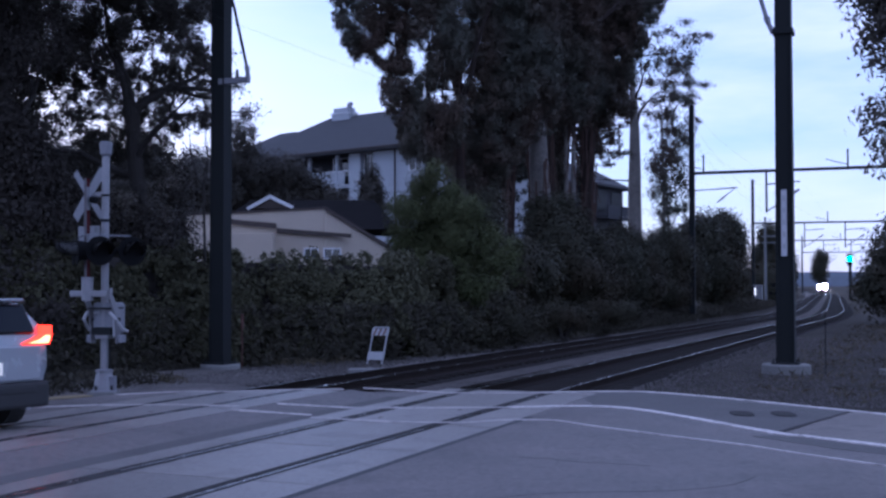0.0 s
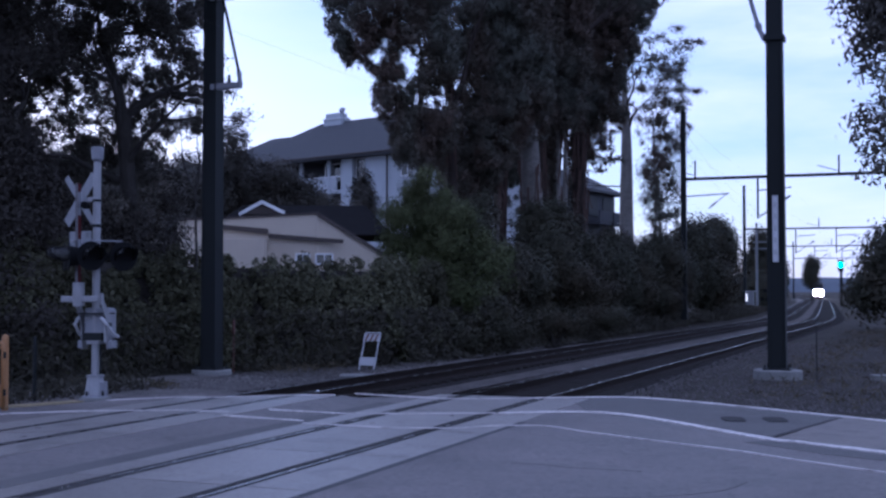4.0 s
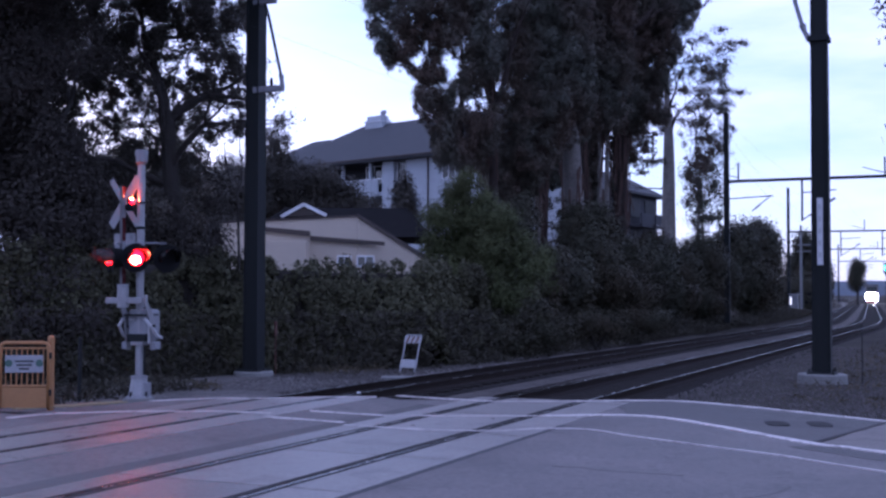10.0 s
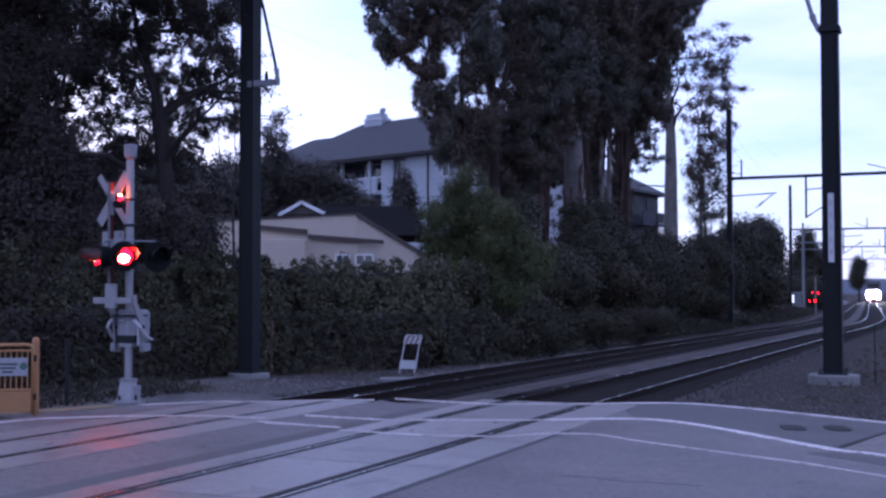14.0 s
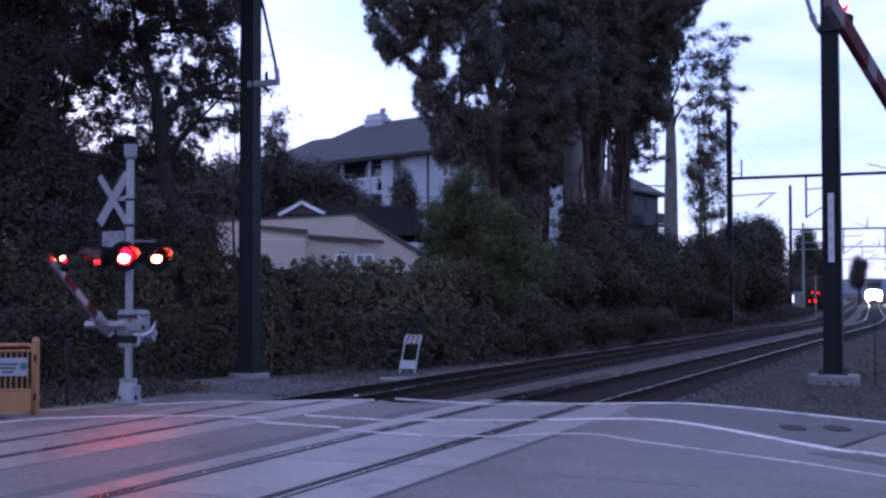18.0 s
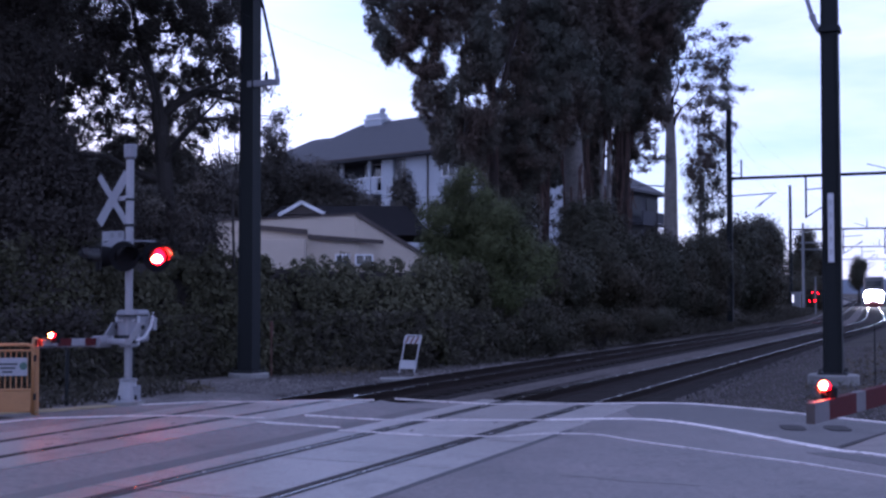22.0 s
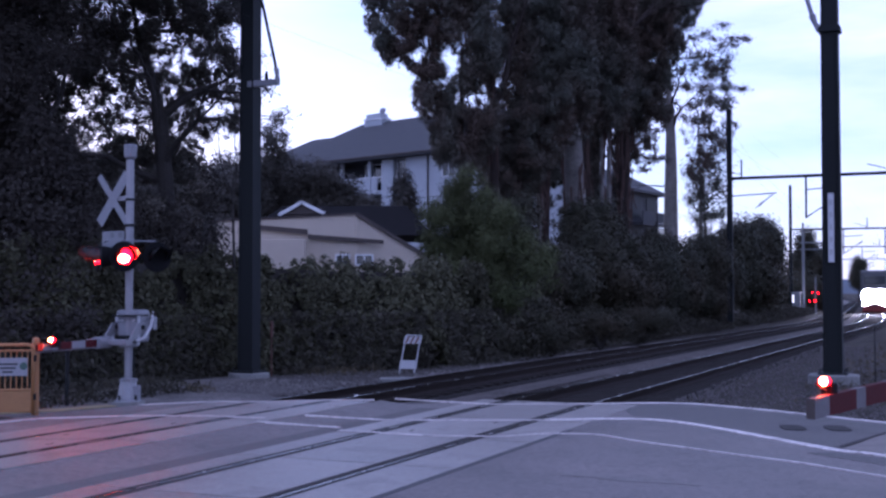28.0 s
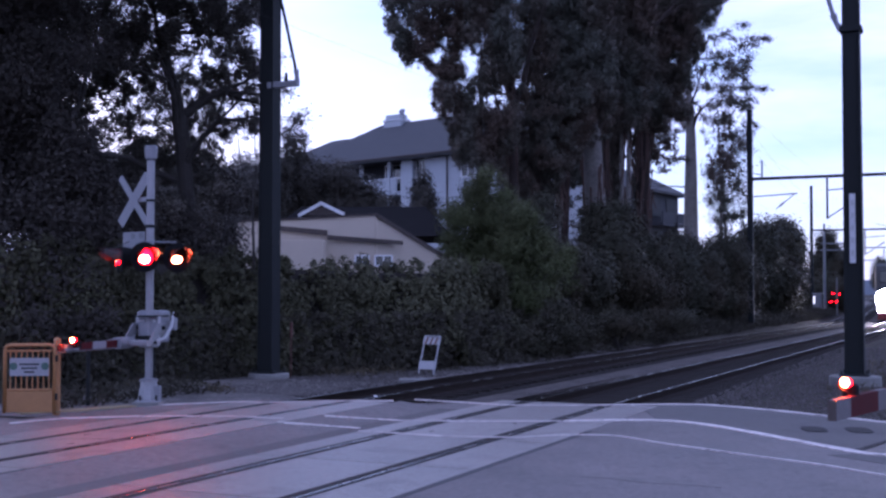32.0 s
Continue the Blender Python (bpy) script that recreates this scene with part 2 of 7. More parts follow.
M = dict(
    asphalt=mat("asphalt", (0.142, 0.130, 0.122), 0.64, tint=(0.150, 0.129, 0.123), var=0.5, scale=0.45, fine=15, bump=0.8, stain=((0.35, 0.7, 0.5, 0.72), (1.7, 0.66, 0.56, 0.72), (9.0, 0.72, 0.52, 0.68))),
    asphalt_mid=mat("asphalt_patch", (0.090, 0.083, 0.080), 0.76, var=0.3, scale=0.8, fine=26, bump=0.5, stain=((0.9, 0.75, 0.5, 0.7),)),
    asphalt_dark=mat("asphalt_dark", (0.055, 0.055, 0.057), 0.8, var=0.3, scale=0.8, fine=35, bump=0.4),
    concrete=mat("concrete_panel", (0.238, 0.216, 0.200), 0.43, var=0.4, scale=1.0, fine=13, bump=0.5, rand=0.2, stain=((1.3, 0.66, 0.52, 0.7), (6.0, 0.6, 0.6, 0.74), (22.0, 0.55, 0.54, 0.68), (70.0, 0.7, 0.55, 0.66))),
    walk_slab=mat("footway_slab", (0.175, 0.152, 0.138), 0.75, var=0.35, scale=1.2, fine=18, bump=0.4, stain=((2.5, 0.7, 0.52, 0.68),)),
    dim_pane=mat("dim_window_glass", (0.012, 0.012, 0.014), 0.45, spec=0.12, var=0.1, bump=0),
    footing=mat("footing_concrete", (0.19, 0.185, 0.178), 0.88, var=0.3, scale=3, fine=25, bump=0.4),
    rail_top=mat("rail_top", (0.23, 0.22, 0.215), 0.26, metal=1.0, var=0.2, scale=2, fine=60, bump=0.05),
    rail_side=mat("rail_side", (0.022, 0.016, 0.014), 0.85, spec=0.1, var=0.4, scale=5, fine=50, bump=0.3),
    gap=mat("rubber_gap", (0.014, 0.012, 0.012), 0.9, var=0.3, bump=0.2),
    tie=mat("tie_wood", (0.024, 0.020, 0.018), 0.95, spec=0.08, var=0.35, scale=4, fine=30, bump=0.6, rand=0.2),
    ballast=mat("ballast_bed", (0.021, 0.018, 0.017), 0.98, spec=0.06, var=0.5, scale=1.5, fine=18, bump=1.0),
    gravel=mat("fine_gravel", (0.165, 0.149, 0.141), 0.95, spec=0.12, var=0.6, scale=1.1, fine=26, bump=1.0, stain=((0.5, 0.7, 0.5, 0.66), (7.0, 0.6, 0.5, 0.64))),
    track_gravel=mat("oily_gravel", (0.092, 0.080, 0.074), 0.95, spec=0.12, var=0.6, scale=1.1, fine=22, bump=1.0, stain=((0.5, 0.7, 0.5, 0.66), (7.0, 0.6, 0.5, 0.64))),
    stone=mat("ballast_stone", (0.115, 0.104, 0.100), 0.95, spec=0.15, var=0.45, scale=2.5, fine=20, bump=0.4),
    dirt=mat("dry_dirt", (0.036, 0.030, 0.026), 0.98, spec=0.08, var=0.5, scale=0.6, fine=14, bump=0.9, tint=(0.055, 0.049, 0.042)),
    paint=mat("road_paint", (0.66, 0.60, 0.575), 0.7, var=0.3, scale=2.5, fine=16, bump=0.2, stain=((5.0, 0.45, 0.52, 0.66), (19.0, 0.55, 0.5, 0.62))),
    paint_old=mat("worn_paint", (0.51, 0.46, 0.445), 0.7, var=0.4, scale=2.0, fine=14, bump=0.2, stain=((3.5, 0.5, 0.52, 0.66),)),
    tactile=mat("tactile_yellow", (0.25, 0.195, 0.11), 0.75, var=0.3, scale=4, fine=30, bump=0.5),
    silver=mat("aluminium_paint", (0.255, 0.250, 0.268), 0.42, metal=0.35, var=0.18, scale=4, fine=30, bump=0.1),
    grey=mat("grey_housing", (0.21, 0.21, 0.235), 0.5, metal=0.1, var=0.18, scale=3, fine=30, bump=0.1),
    grey_steel=mat("weathered_grey_steel", (0.16, 0.165, 0.175), 0.6, metal=0.2, var=0.2, scale=2, fine=20, bump=0.1),
    pole=mat("pole_steel", (0.010, 0.012, 0.013), 0.7, metal=0.0, spec=0.25, var=0.3, scale=2, fine=25, bump=0.15),
    black=mat("black_paint", (0.007, 0.007, 0.008), 0.85, var=0.25, bump=0.1, spec=0.15),
    hood=mat("black_visor", (0.022, 0.021, 0.021), 0.24, var=0.2, bump=0.05, spec=0.7),
    white=mat("white_sheeting", (0.52, 0.52, 0.55), 0.45, var=0.14, scale=4, fine=30, bump=0.05),
    pale_arm=mat("pale_grey_paint", (0.40, 0.40, 0.42), 0.45, var=0.15, scale=5, fine=30, bump=0.08),
    buck=mat("crossbuck_sheeting", (0.20, 0.20, 0.22), 0.5, var=0.14, scale=4, fine=30, bump=0.05),
    arm_white=mat("arm_sheeting", (0.132, 0.122, 0.128), 0.75, spec=0.2, var=0.2, scale=4, fine=30, bump=0.05),
    red=mat("red_sheeting", (0.058, 0.007, 0.009), 0.75, spec=0.15, var=0.2, scale=4, fine=30, bump=0.05),
    marker_red=mat("marker_orange", (0.085, 0.032, 0.026), 0.6, var=0.2, bump=0.05),
    orange_stripe=mat("orange_sheeting", (0.22, 0.13, 0.12), 0.5, var=0.2, bump=0.05),
    ochre=mat("ochre_paint", (0.31, 0.15, 0.055), 0.5, var=0.2, scale=5, fine=30, bump=0.12),
    sign_green=mat("sign_green", (0.05, 0.10, 0.08), 0.5, var=0.1, bump=0),
    ink=mat("sign_ink", (0.03, 0.035, 0.04), 0.6, var=0.1, bump=0),
    bark=mat("bark", (0.034, 0.029, 0.026), 0.95, var=0.4, scale=3, fine=16, bump=1.0),
    bark_ribbon=mat("peeling_bark", (0.075, 0.05, 0.042), 0.95, spec=0.1, var=0.4, scale=2, fine=14, bump=0.4),
    bark_red=mat("eucalyptus_bark_dark", (0.040, 0.031, 0.028), 0.95, spec=0.1, var=0.45, scale=1.2, fine=9, bump=0.8),
    bark_pale=mat("eucalyptus_bark", (0.10, 0.086, 0.078), 0.9, var=0.45, scale=0.9, fine=9, bump=0.6, tint=(0.17, 0.155, 0.143)),
    stucco=mat("beige_stucco", (0.50, 0.43, 0.35), 0.9, var=0.12, scale=0.8, fine=40, bump=0.25),
    siding=mat("pale_siding", (0.42, 0.44, 0.47), 0.8, var=0.12, scale=0.8, fine=20, bump=0.2),
    roof=mat("grey_shingle", (0.058, 0.058, 0.062), 0.9, var=0.3, scale=1.5, fine=12, bump=0.5, rand=0.15),
    roof_dark=mat("dark_shingle", (0.014, 0.013, 0.014), 0.98, spec=0.05, var=0.3, scale=1.5, fine=12, bump=0.5),
    car_glass=mat("tinted_glass", (0.008, 0.009, 0.011), 0.18, spec=0.25, var=0.1, bump=0),
    trim=mat("white_trim", (0.72, 0.72, 0.74), 0.55, var=0.1, bump=0.1),
    band=mat("brown_trim", (0.06, 0.045, 0.04), 0.7, var=0.2, bump=0.1),
    siding_dim=mat("taupe_and_shade_siding", (0.036, 0.036, 0.042), 0.85, var=0.15, scale=0.8, fine=20, bump=0.2),
    notice=mat("notice_plate", (0.26, 0.26, 0.28), 0.5, var=0.2, scale=6, fine=40, bump=0.05),
    pane=glass("window_glass", (0.02, 0.025, 0.03)),
    wire=mat("wire", (0.03, 0.03, 0.032), 0.5, metal=0.5, var=0.1, bump=0),
    oak=leafy("oak_leaf", (0.082, 0.075, 0.064), (0.110, 0.101, 0.084)),
    euc=leafy("eucalyptus_leaf", (0.088, 0.090, 0.074), (0.112, 0.114, 0.094), drift=(1.0, 0.72, 0.70)),
    ivy=leafy("ivy_leaf", (0.082, 0.080, 0.048), (0.111, 0.108, 0.067), 0.6, drift=(0.62, 0.60, 0.62), size=(0.45, 0.45, 0.45)),
    # oak leaf darkened so that its colour carries deep shade
    oak_shade=leafy("oak_leaf_shade", (0.056, 0.048, 0.042), (0.070, 0.062, 0.053)),
    shrub=leafy("shrub_leaf", (0.084, 0.092, 0.042), (0.106, 0.116, 0.056), drift=(0.8, 0.84, 0.8)),
    dry_leaf=leafy("dry_leaf", (0.17, 0.15, 0.125), (0.24, 0.21, 0.17), 0.8),
    weed=leafy("dry_weed", (0.09, 0.075, 0.05), (0.15, 0.125, 0.085), 0.8),
    brush=leafy("dead_brush", (0.062, 0.057, 0.044), (0.080, 0.072, 0.055), 0.8),
    hedge=leafy("hedge_leaf", (0.046, 0.046, 0.032), (0.060, 0.059, 0.041), drift=(0.95, 0.78, 0.74)),
    red_glow=glow("red_lamp", (1.0, 0.085, 0.02), 260),
    red_rim=glow("red_lamp_rim", (1.0, 0.0006, 0.0), 22),
    red_soft=glow("red_lamp_small", (1.0, 0.001, 0.0), 24),
    red_hot=glow("red_lamp_small_hot", (1.0, 0.10, 0.012), 400),
    tail=glow("tail_lamp", (1.0, 0.03, 0.006), 5),
    tail_hot=glow("tail_lamp_lit", (1.0, 0.30, 0.10), 6),
    plate_glow=glow("plate_self_glow", (1.0, 0.95, 0.88), 0.45),
    green_glow=glow("green_lamp", (0.05, 1.0, 0.62), 25),
    head=glow("head_lamp", (1.0, 0.96, 0.88), 120),
    lit_white=glow("far_white_glow", (1.0, 0.96, 0.9), 1.2),
    car=mat("car_paint", (0.34, 0.355, 0.38), 0.25, metal=0.3, var=0.06, bump=0),
    plastic=mat("dark_plastic", (0.02, 0.02, 0.022), 0.6, var=0.2, bump=0.1),
    tyre=mat("tyre", (0.018, 0.018, 0.018), 0.85, var=0.2, bump=0.3),
    rim=mat("rim", (0.35, 0.35, 0.36), 0.35, metal=0.8, var=0.15, bump=0),
    train_skin=mat("train_skin", (0.10, 0.10, 0.105), 0.35, metal=0.6, var=0.12, bump=0.05),
    train_red=mat("train_red", (0.16, 0.02, 0.02), 0.4, var=0.12, bump=0.05),
    # distance haze is put into the hill's blue base colour
    hill=mat("far_hill", (0.07, 0.085, 0.11), 0.95, var=0.2, scale=0.01, fine=0.1, bump=0),
)
for key in ("pane",):
    M[key].use_backface_culling = False


# ---------------------------------------------------------------- mesh helpers
def mesh_from(name, verts, faces, material, smooth=False):
    me = bpy.data.meshes.new(name)
    me.from_pydata([tuple(v) for v in verts], [], faces)
    me.materials.append(material)
    if smooth:
        me.shade_smooth()
    return me


def part(name, bm, material, parent, label="", smooth=False):
    """Links a bmesh as one mesh object under a thing or a part."""
    me = bpy.data.meshes.new(name)
    bmesh.ops.recalc_face_normals(bm, faces=bm.faces)
    bm.to_mesh(me)
    bm.free()
    me.materials.append(material)
    if smooth:
        me.shade_smooth()
    ob = new(name, me)
    if parent is not None:
        ob.parent = parent
    return tagged(ob, label)


def thing(name, p, rz=0.0, label="", category="", group="", kind=""):
    ob = new(name)
    ob.empty_display_size = 0.1
    ob.matrix_basis = Matrix.Translation(p) @ Matrix.Rotation(rz, 4, "Z")
    return tagged(ob, label, category, group, kind)


def box(c, size, bevel=0.0, turn=None, bm=None):
    """A box about c, its edges rounded by bevel."""
    bm = bm or bmesh.new()
    m = Matrix.Translation(c) @ (turn.to_4x4() if turn else Matrix.Identity(4))
    made = bmesh.ops.create_cube(bm, size=1, matrix=m @ Matrix.Diagonal((*size, 1)))
    if bevel:
        edges = list({e for v in made["verts"] for e in v.link_edges})
        bmesh.ops.bevel(bm, geom=edges, offset=bevel, segments=2, affect="EDGES", profile=0.6)
    return bm


def rod(a, b, r0, r1=None, n=12, bm=None, cap=True):
    """A round bar from a to b."""
    bm = bm or bmesh.new()
    a, b = Vector(a), Vector(b)
    q = (b - a).to_track_quat("Z", "Y").to_matrix().to_4x4()
    bmesh.ops.create_cone(bm, cap_ends=cap, segments=n, radius1=r0, radius2=r0 if r1 is None else r1, depth=(b - a).length,
                          matrix=Matrix.Translation((a + b) / 2) @ q)
    return bm


def pipe(points, radii, n=10, bm=None):
    """A bent, tapered tube through points."""
    bm = bm or bmesh.new()
    pts = [Vector(p) for p in points]
    rings = []
    for i, p in enumerate(pts):
        way = (pts[min(i + 1, len(pts) - 1)] - pts[max(i - 1, 0)]).normalized()
        side = way.cross(Vector((0.31, 0.95, 0.05))).normalized()
        up = side.cross(way)
        r = radii[i] if isinstance(radii, (list, tuple)) else radii
        rings.append([bm.verts.new(p + (side * math.cos(a) + up * math.sin(a)) * r) for a in (2 * math.pi * k / n for k in range(n))])
    for r0, r1 in zip(rings, rings[1:]):
        for k in range(n):
            bm.faces.new((r0[k], r0[(k + 1) % n], r1[(k + 1) % n], r1[k]))
    bm.faces.new(rings[0][::-1])
    bm.faces.new(rings[-1])
    return bm


def prism(outline, z0, z1, bm=None):
    """A flat outline in x, y raised from z0 to z1."""
    bm = bm or bmesh.new()
    lo = [bm.verts.new((x, y, z0)) for x, y in outline]
    hi = [bm.verts.new((x, y, z1)) for x, y in outline]
    n = len(outline)
    bm.faces.new(hi)
    bm.faces.new(lo[::-1])
    for i in range(n):
        bm.faces.new((lo[i], lo[(i + 1) % n], hi[(i + 1) % n], hi[i]))
    return bm


def slab_xz(outline, y0, y1, bm=None):
    """An outline in x, z with thickness along y."""
    bm = bm or bmesh.new()
    a = [bm.verts.new((x, y0, z)) for x, z in outline]
    b = [bm.verts.new((x, y1, z)) for x, z in outline]
    n = len(outline)
    bm.faces.new(a)
    bm.faces.new(b[::-1])
    for i in range(n):
        bm.faces.new((a[i], b[i], b[(i + 1) % n], a[(i + 1) % n]))
    return bm


def along(profile, stations, centre):
    """A profile of (d, z) swept along the line at the given stations, about the line d = centre."""
    bm = bmesh.new()
    rings = [[bm.verts.new(trk(s, centre + d, z + drop(s) + cant(min(centre + d, -8.95) if centre < -9 else 0.0))) for d, z in profile] for s in stations]
    n = len(profile)
    for r0, r1 in zip(rings, rings[1:]):
        for k in range(n):
            bm.faces.new((r0[k], r0[(k + 1) % n], r1[(k + 1) % n], r1[k]))
    bm.faces.new(rings[0])
    bm.faces.new(rings[-1][::-1])
    return bm


RNG = np.random.default_rng(7)


def leaves_object(name, material, centres, length, width, droop=0.0, out=None, loose=0.55, three=False):
    """Many small pointed leaves as one mesh: centres is an array of places, out the way each leaf faces (loosely)."""
    n = len(centres)
    a = RNG.normal(size=(n, 3))
    a[:, 2] -= droop * 2.0
    if out is None:
        b = np.cross(a, RNG.normal(size=(n, 3)))
    else:
        face = out + RNG.normal(size=(n, 3)) * loose
        face /= np.linalg.norm(face, axis=1, keepdims=True)
        b = np.cross(face, a)
        a = np.cross(b, face)
    a /= np.linalg.norm(a, axis=1, keepdims=True)
    b /= np.linalg.norm(b, axis=1, keepdims=True)
    ln_ = (length * RNG.uniform(0.6, 1.3, (n, 1))) / 2
    wd = (width * RNG.uniform(0.6, 1.3, (n, 1))) / 2
    if three:
        k, corners = 3, [centres - a * ln_ + b * wd, centres + a * ln_, centres - a * ln_ - b * wd]
    else:
        k, corners = 4, [centres - a * ln_, centres + b * wd - a * ln_ * 0.15, centres + a * ln_, centres - b * wd - a * ln_ * 0.15]
    v = np.stack(corners, 1).reshape(-1, 3)
    me = bpy.data.meshes.new(name)
    me.vertices.add(k * n)
    me.vertices.foreach_set("co", v.astype(np.float32).ravel())
    me.loops.add(k * n)
    me.loops.foreach_set("vertex_index", np.arange(k * n, dtype=np.int32))
    me.polygons.add(n)
    me.polygons.foreach_set("loop_start", np.arange(0, k * n, k, dtype=np.int32))
    me.update(calc_edges=True)
    me.materials.append(material)
    return new(name, me)


def cloud_of(blobs, twigs_per_m3, per_twig, spread, shell=0.35):
    """Leaf places gathered on twigs, in blobs of (x, y, z, rx, ry, rz), and the ways they face; shell: how far towards the rim the twigs keep."""
    got, ways = [], []
    for x, y, z, rx, ry, rz in blobs:
        k = max(3, int(4.19 * rx * ry * rz * twigs_per_m3))
        p = RNG.normal(size=(k, 3))
        p /= np.linalg.norm(p, axis=1, keepdims=True)
        out = p + [0, 0, 0.35]
        p *= (RNG.uniform(shell ** 3, 1.0, (k, 1)) ** (1 / 3)) * RNG.uniform(0.86, 1.12, (k, 1))
        twig = p * [rx, ry, rz] + [x, y, z]
        tuft = np.clip(RNG.normal(size=(k * per_twig, 3)), -1.7, 1.7)
        got.append(np.repeat(twig, per_twig, axis=0) + tuft * spread)
        ways.append(np.repeat(out, per_twig, axis=0) + tuft * 0.5)
    return np.concatenate(got), np.concatenate(ways)


def within(x, z, outline):
    """Whether each point lies inside a closed outline."""
    inside = np.zeros(len(x), bool)
    for (x0, z0), (x1, z1) in zip(outline, outline[1:] + outline[:1]):
        cross = ((z0 > z) != (z1 > z)) & (x < (x1 - x0) * (z - z0) / (z1 - z0 + 1e-9) + x0)
        inside ^= cross
    return inside


def crown_fill(outline, holes, depth, thick, count, r0, r1):
    """Clumps that fill a crown's outline (x, z), thick metres deep about depth, with gaps left open."""
    o = np.array(outline)
    lo, hi = o.min(0), o.max(0)
    blobs, a, b = [], o, np.roll(o, -1, 0)
    while len(blobs) < count:
        x, z = RNG.uniform(lo, hi)
        if not within(np.array([x]), np.array([z]), outline)[0]:
            continue
        f = np.clip(((x - a[:, 0]) * (b - a)[:, 0] + (z - a[:, 1]) * (b - a)[:, 1]) / ((b - a) ** 2).sum(1), 0, 1)
        near = np.hypot(x - a[:, 0] - f * (b - a)[:, 0], z - a[:, 1] - f * (b - a)[:, 1]).min()
        r = min(RNG.uniform(r0, r1), near * 0.9 + 0.08)
        for hx, hz, ha, hb in holes:
            q = math.hypot((x - hx) / (ha + r * 0.25), (z - hz) / (hb + r * 0.25))
            if q < 1:
                r = -1 if RNG.uniform() < 0.62 else min(r, 0.16)
                if r < 0:
                    break
        if r < 0.05:
            continue
        blobs.append((x, depth + RNG.uniform(-1, 1) * thick, z, r, r, r * RNG.uniform(0.8, 1.3)))
    return blobs


def tufts(blobs, cover, leaf_area, edge=0.16):
    """Leaf places over the skins of small clumps, about cover leaves thick, and the ways they face."""
    got, ways = [], []
    for x, y, z, rx, ry, rz in blobs:
        k = max(8, int(6.0 * (rx * rz + rx * ry + ry * rz) / 1.5 * cover / leaf_area / 3))
        p = RNG.normal(size=(k, 3))
        p /= np.linalg.norm(p, axis=1, keepdims=True)
        ways.append(p + [0, 0, 0.3])
        got.append(p * [rx, ry, rz] * (RNG.uniform(0.12, 1.0, (k, 1)) ** 0.5 + np.clip(RNG.normal(size=(k, 1)), -2, 2.2) * edge) + [x, y, z])
    return np.concatenate(got), np.concatenate(ways)


def limb(bm, p, way, length, r, depth, tips, spread=0.6, twigs=None):
    """A limb that forks, thinner each time: the first piece goes into bm, the forks into twigs, the ends into tips."""
    pts, rad = [Vector(p)], [r]
    way = Vector(way).normalized()
    for i in range(3):
        way = (way + Vector(RNG.normal(size=3) * 0.14)).normalized()
        pts.append(pts[-1] + way * length / 3)
        rad.append(r * (1 - 0.13 * (i + 1)))
    pipe(pts, rad, n=7 if depth > 1 else 5, bm=bm)
    if depth == 0:
        tips.append(pts[-1])
        return
    for _ in range(3 if depth > 1 else 2):
        w = (way + Vector(RNG.normal(size=3) * spread)).normalized()
        w.z = max(w.z, -0.15)
        limb(twigs, pts[-1] - way * length * 0.05, w, length * RNG.uniform(0.62, 0.85), rad[-1] * 0.68, depth - 1, tips, spread, twigs)


# ---------------------------------------------------------------- ground, road, line
GROUND_AT = ((-900, GZ), (FAR - 2.3, GZ), (FAR - 1.6, -0.19), (FAR + 1.6, -0.19), (FAR + 1.95, -0.13), (NEAR - 1.95, -0.13), (NEAR - 1.6, -0.19), (NEAR + 1.6, -0.19), (NEAR + 2.6, GZ), (900, GZ))


def ground_sheet():
    """One sheet to the horizon, with the two shallow beds of the tracks pressed into it."""
    stations = (-300, 0, 21, 40, 60, 80, 90, 100, 110, 120, 160, 240, 400, 800, 2500)
    verts, faces, n = [], [], len(GROUND_AT)
    for s in stations:
        verts += [trk(s, d, z + (drop(s) if abs(d) < 14 and z != GZ else 0)) for d, z in GROUND_AT]
    for i in range(len(stations) - 1):
        for k in range(n - 1):
            a = i * n + k
            faces.append((a, a + 1, a + n + 1, a + n))
    return mesh_from("ground", verts, faces, M["dirt"])


ground = new("ground", ground_sheet())
tagged(ground, "bare brown dirt and dry litter beside the line", "ground", kind="structure")

EDGE = [(-58.7, 47.6), (-6.54, 17.61), (-5.06, 19.95), (-4.05, 20.5), (-2.59, 20.26), (-1.17, 19.85), (-0.84, 20.25), (0.0, 20.5), (0.77, 20.02), (1.5, 20.1), (2.91, 20.28), (4.04, 20.28), (4.9, 19.45), (5.58, 18.45), (6.4, 17.2), (9.5, 12.6), (16, 4), (30, -18), (-2, -30), (-20, -6), (-75, 25.6)]
road = part("road", prism([(x, y) for x, y in EDGE[::-1]], GZ - 0.15, 0.0), M["asphalt"], None, "worn grey asphalt street over the level crossing")
tagged(road, category="road", kind="structure")

CROSS0, CROSS1 = 2.0, 19.6


def rail_profile(h=0.0):
    t, w, b = 0.036, 0.009, 0.075
    return [(-b, -0.17 + h), (b, -0.17 + h), (b, -0.155 + h), (w, -0.13 + h), (w, -0.05 + h), (t, -0.035 + h), (t, h), (-t, h), (-t, -0.035 + h), (-w, -0.05 + h), (-w, -0.13 + h), (-b, -0.155 + h)]


FARS = [CROSS1 - 18, 21, 30, 45, 60, 80, 90, 98, 104, 110, 120, 132, 160, 220, 320, 480, 800]


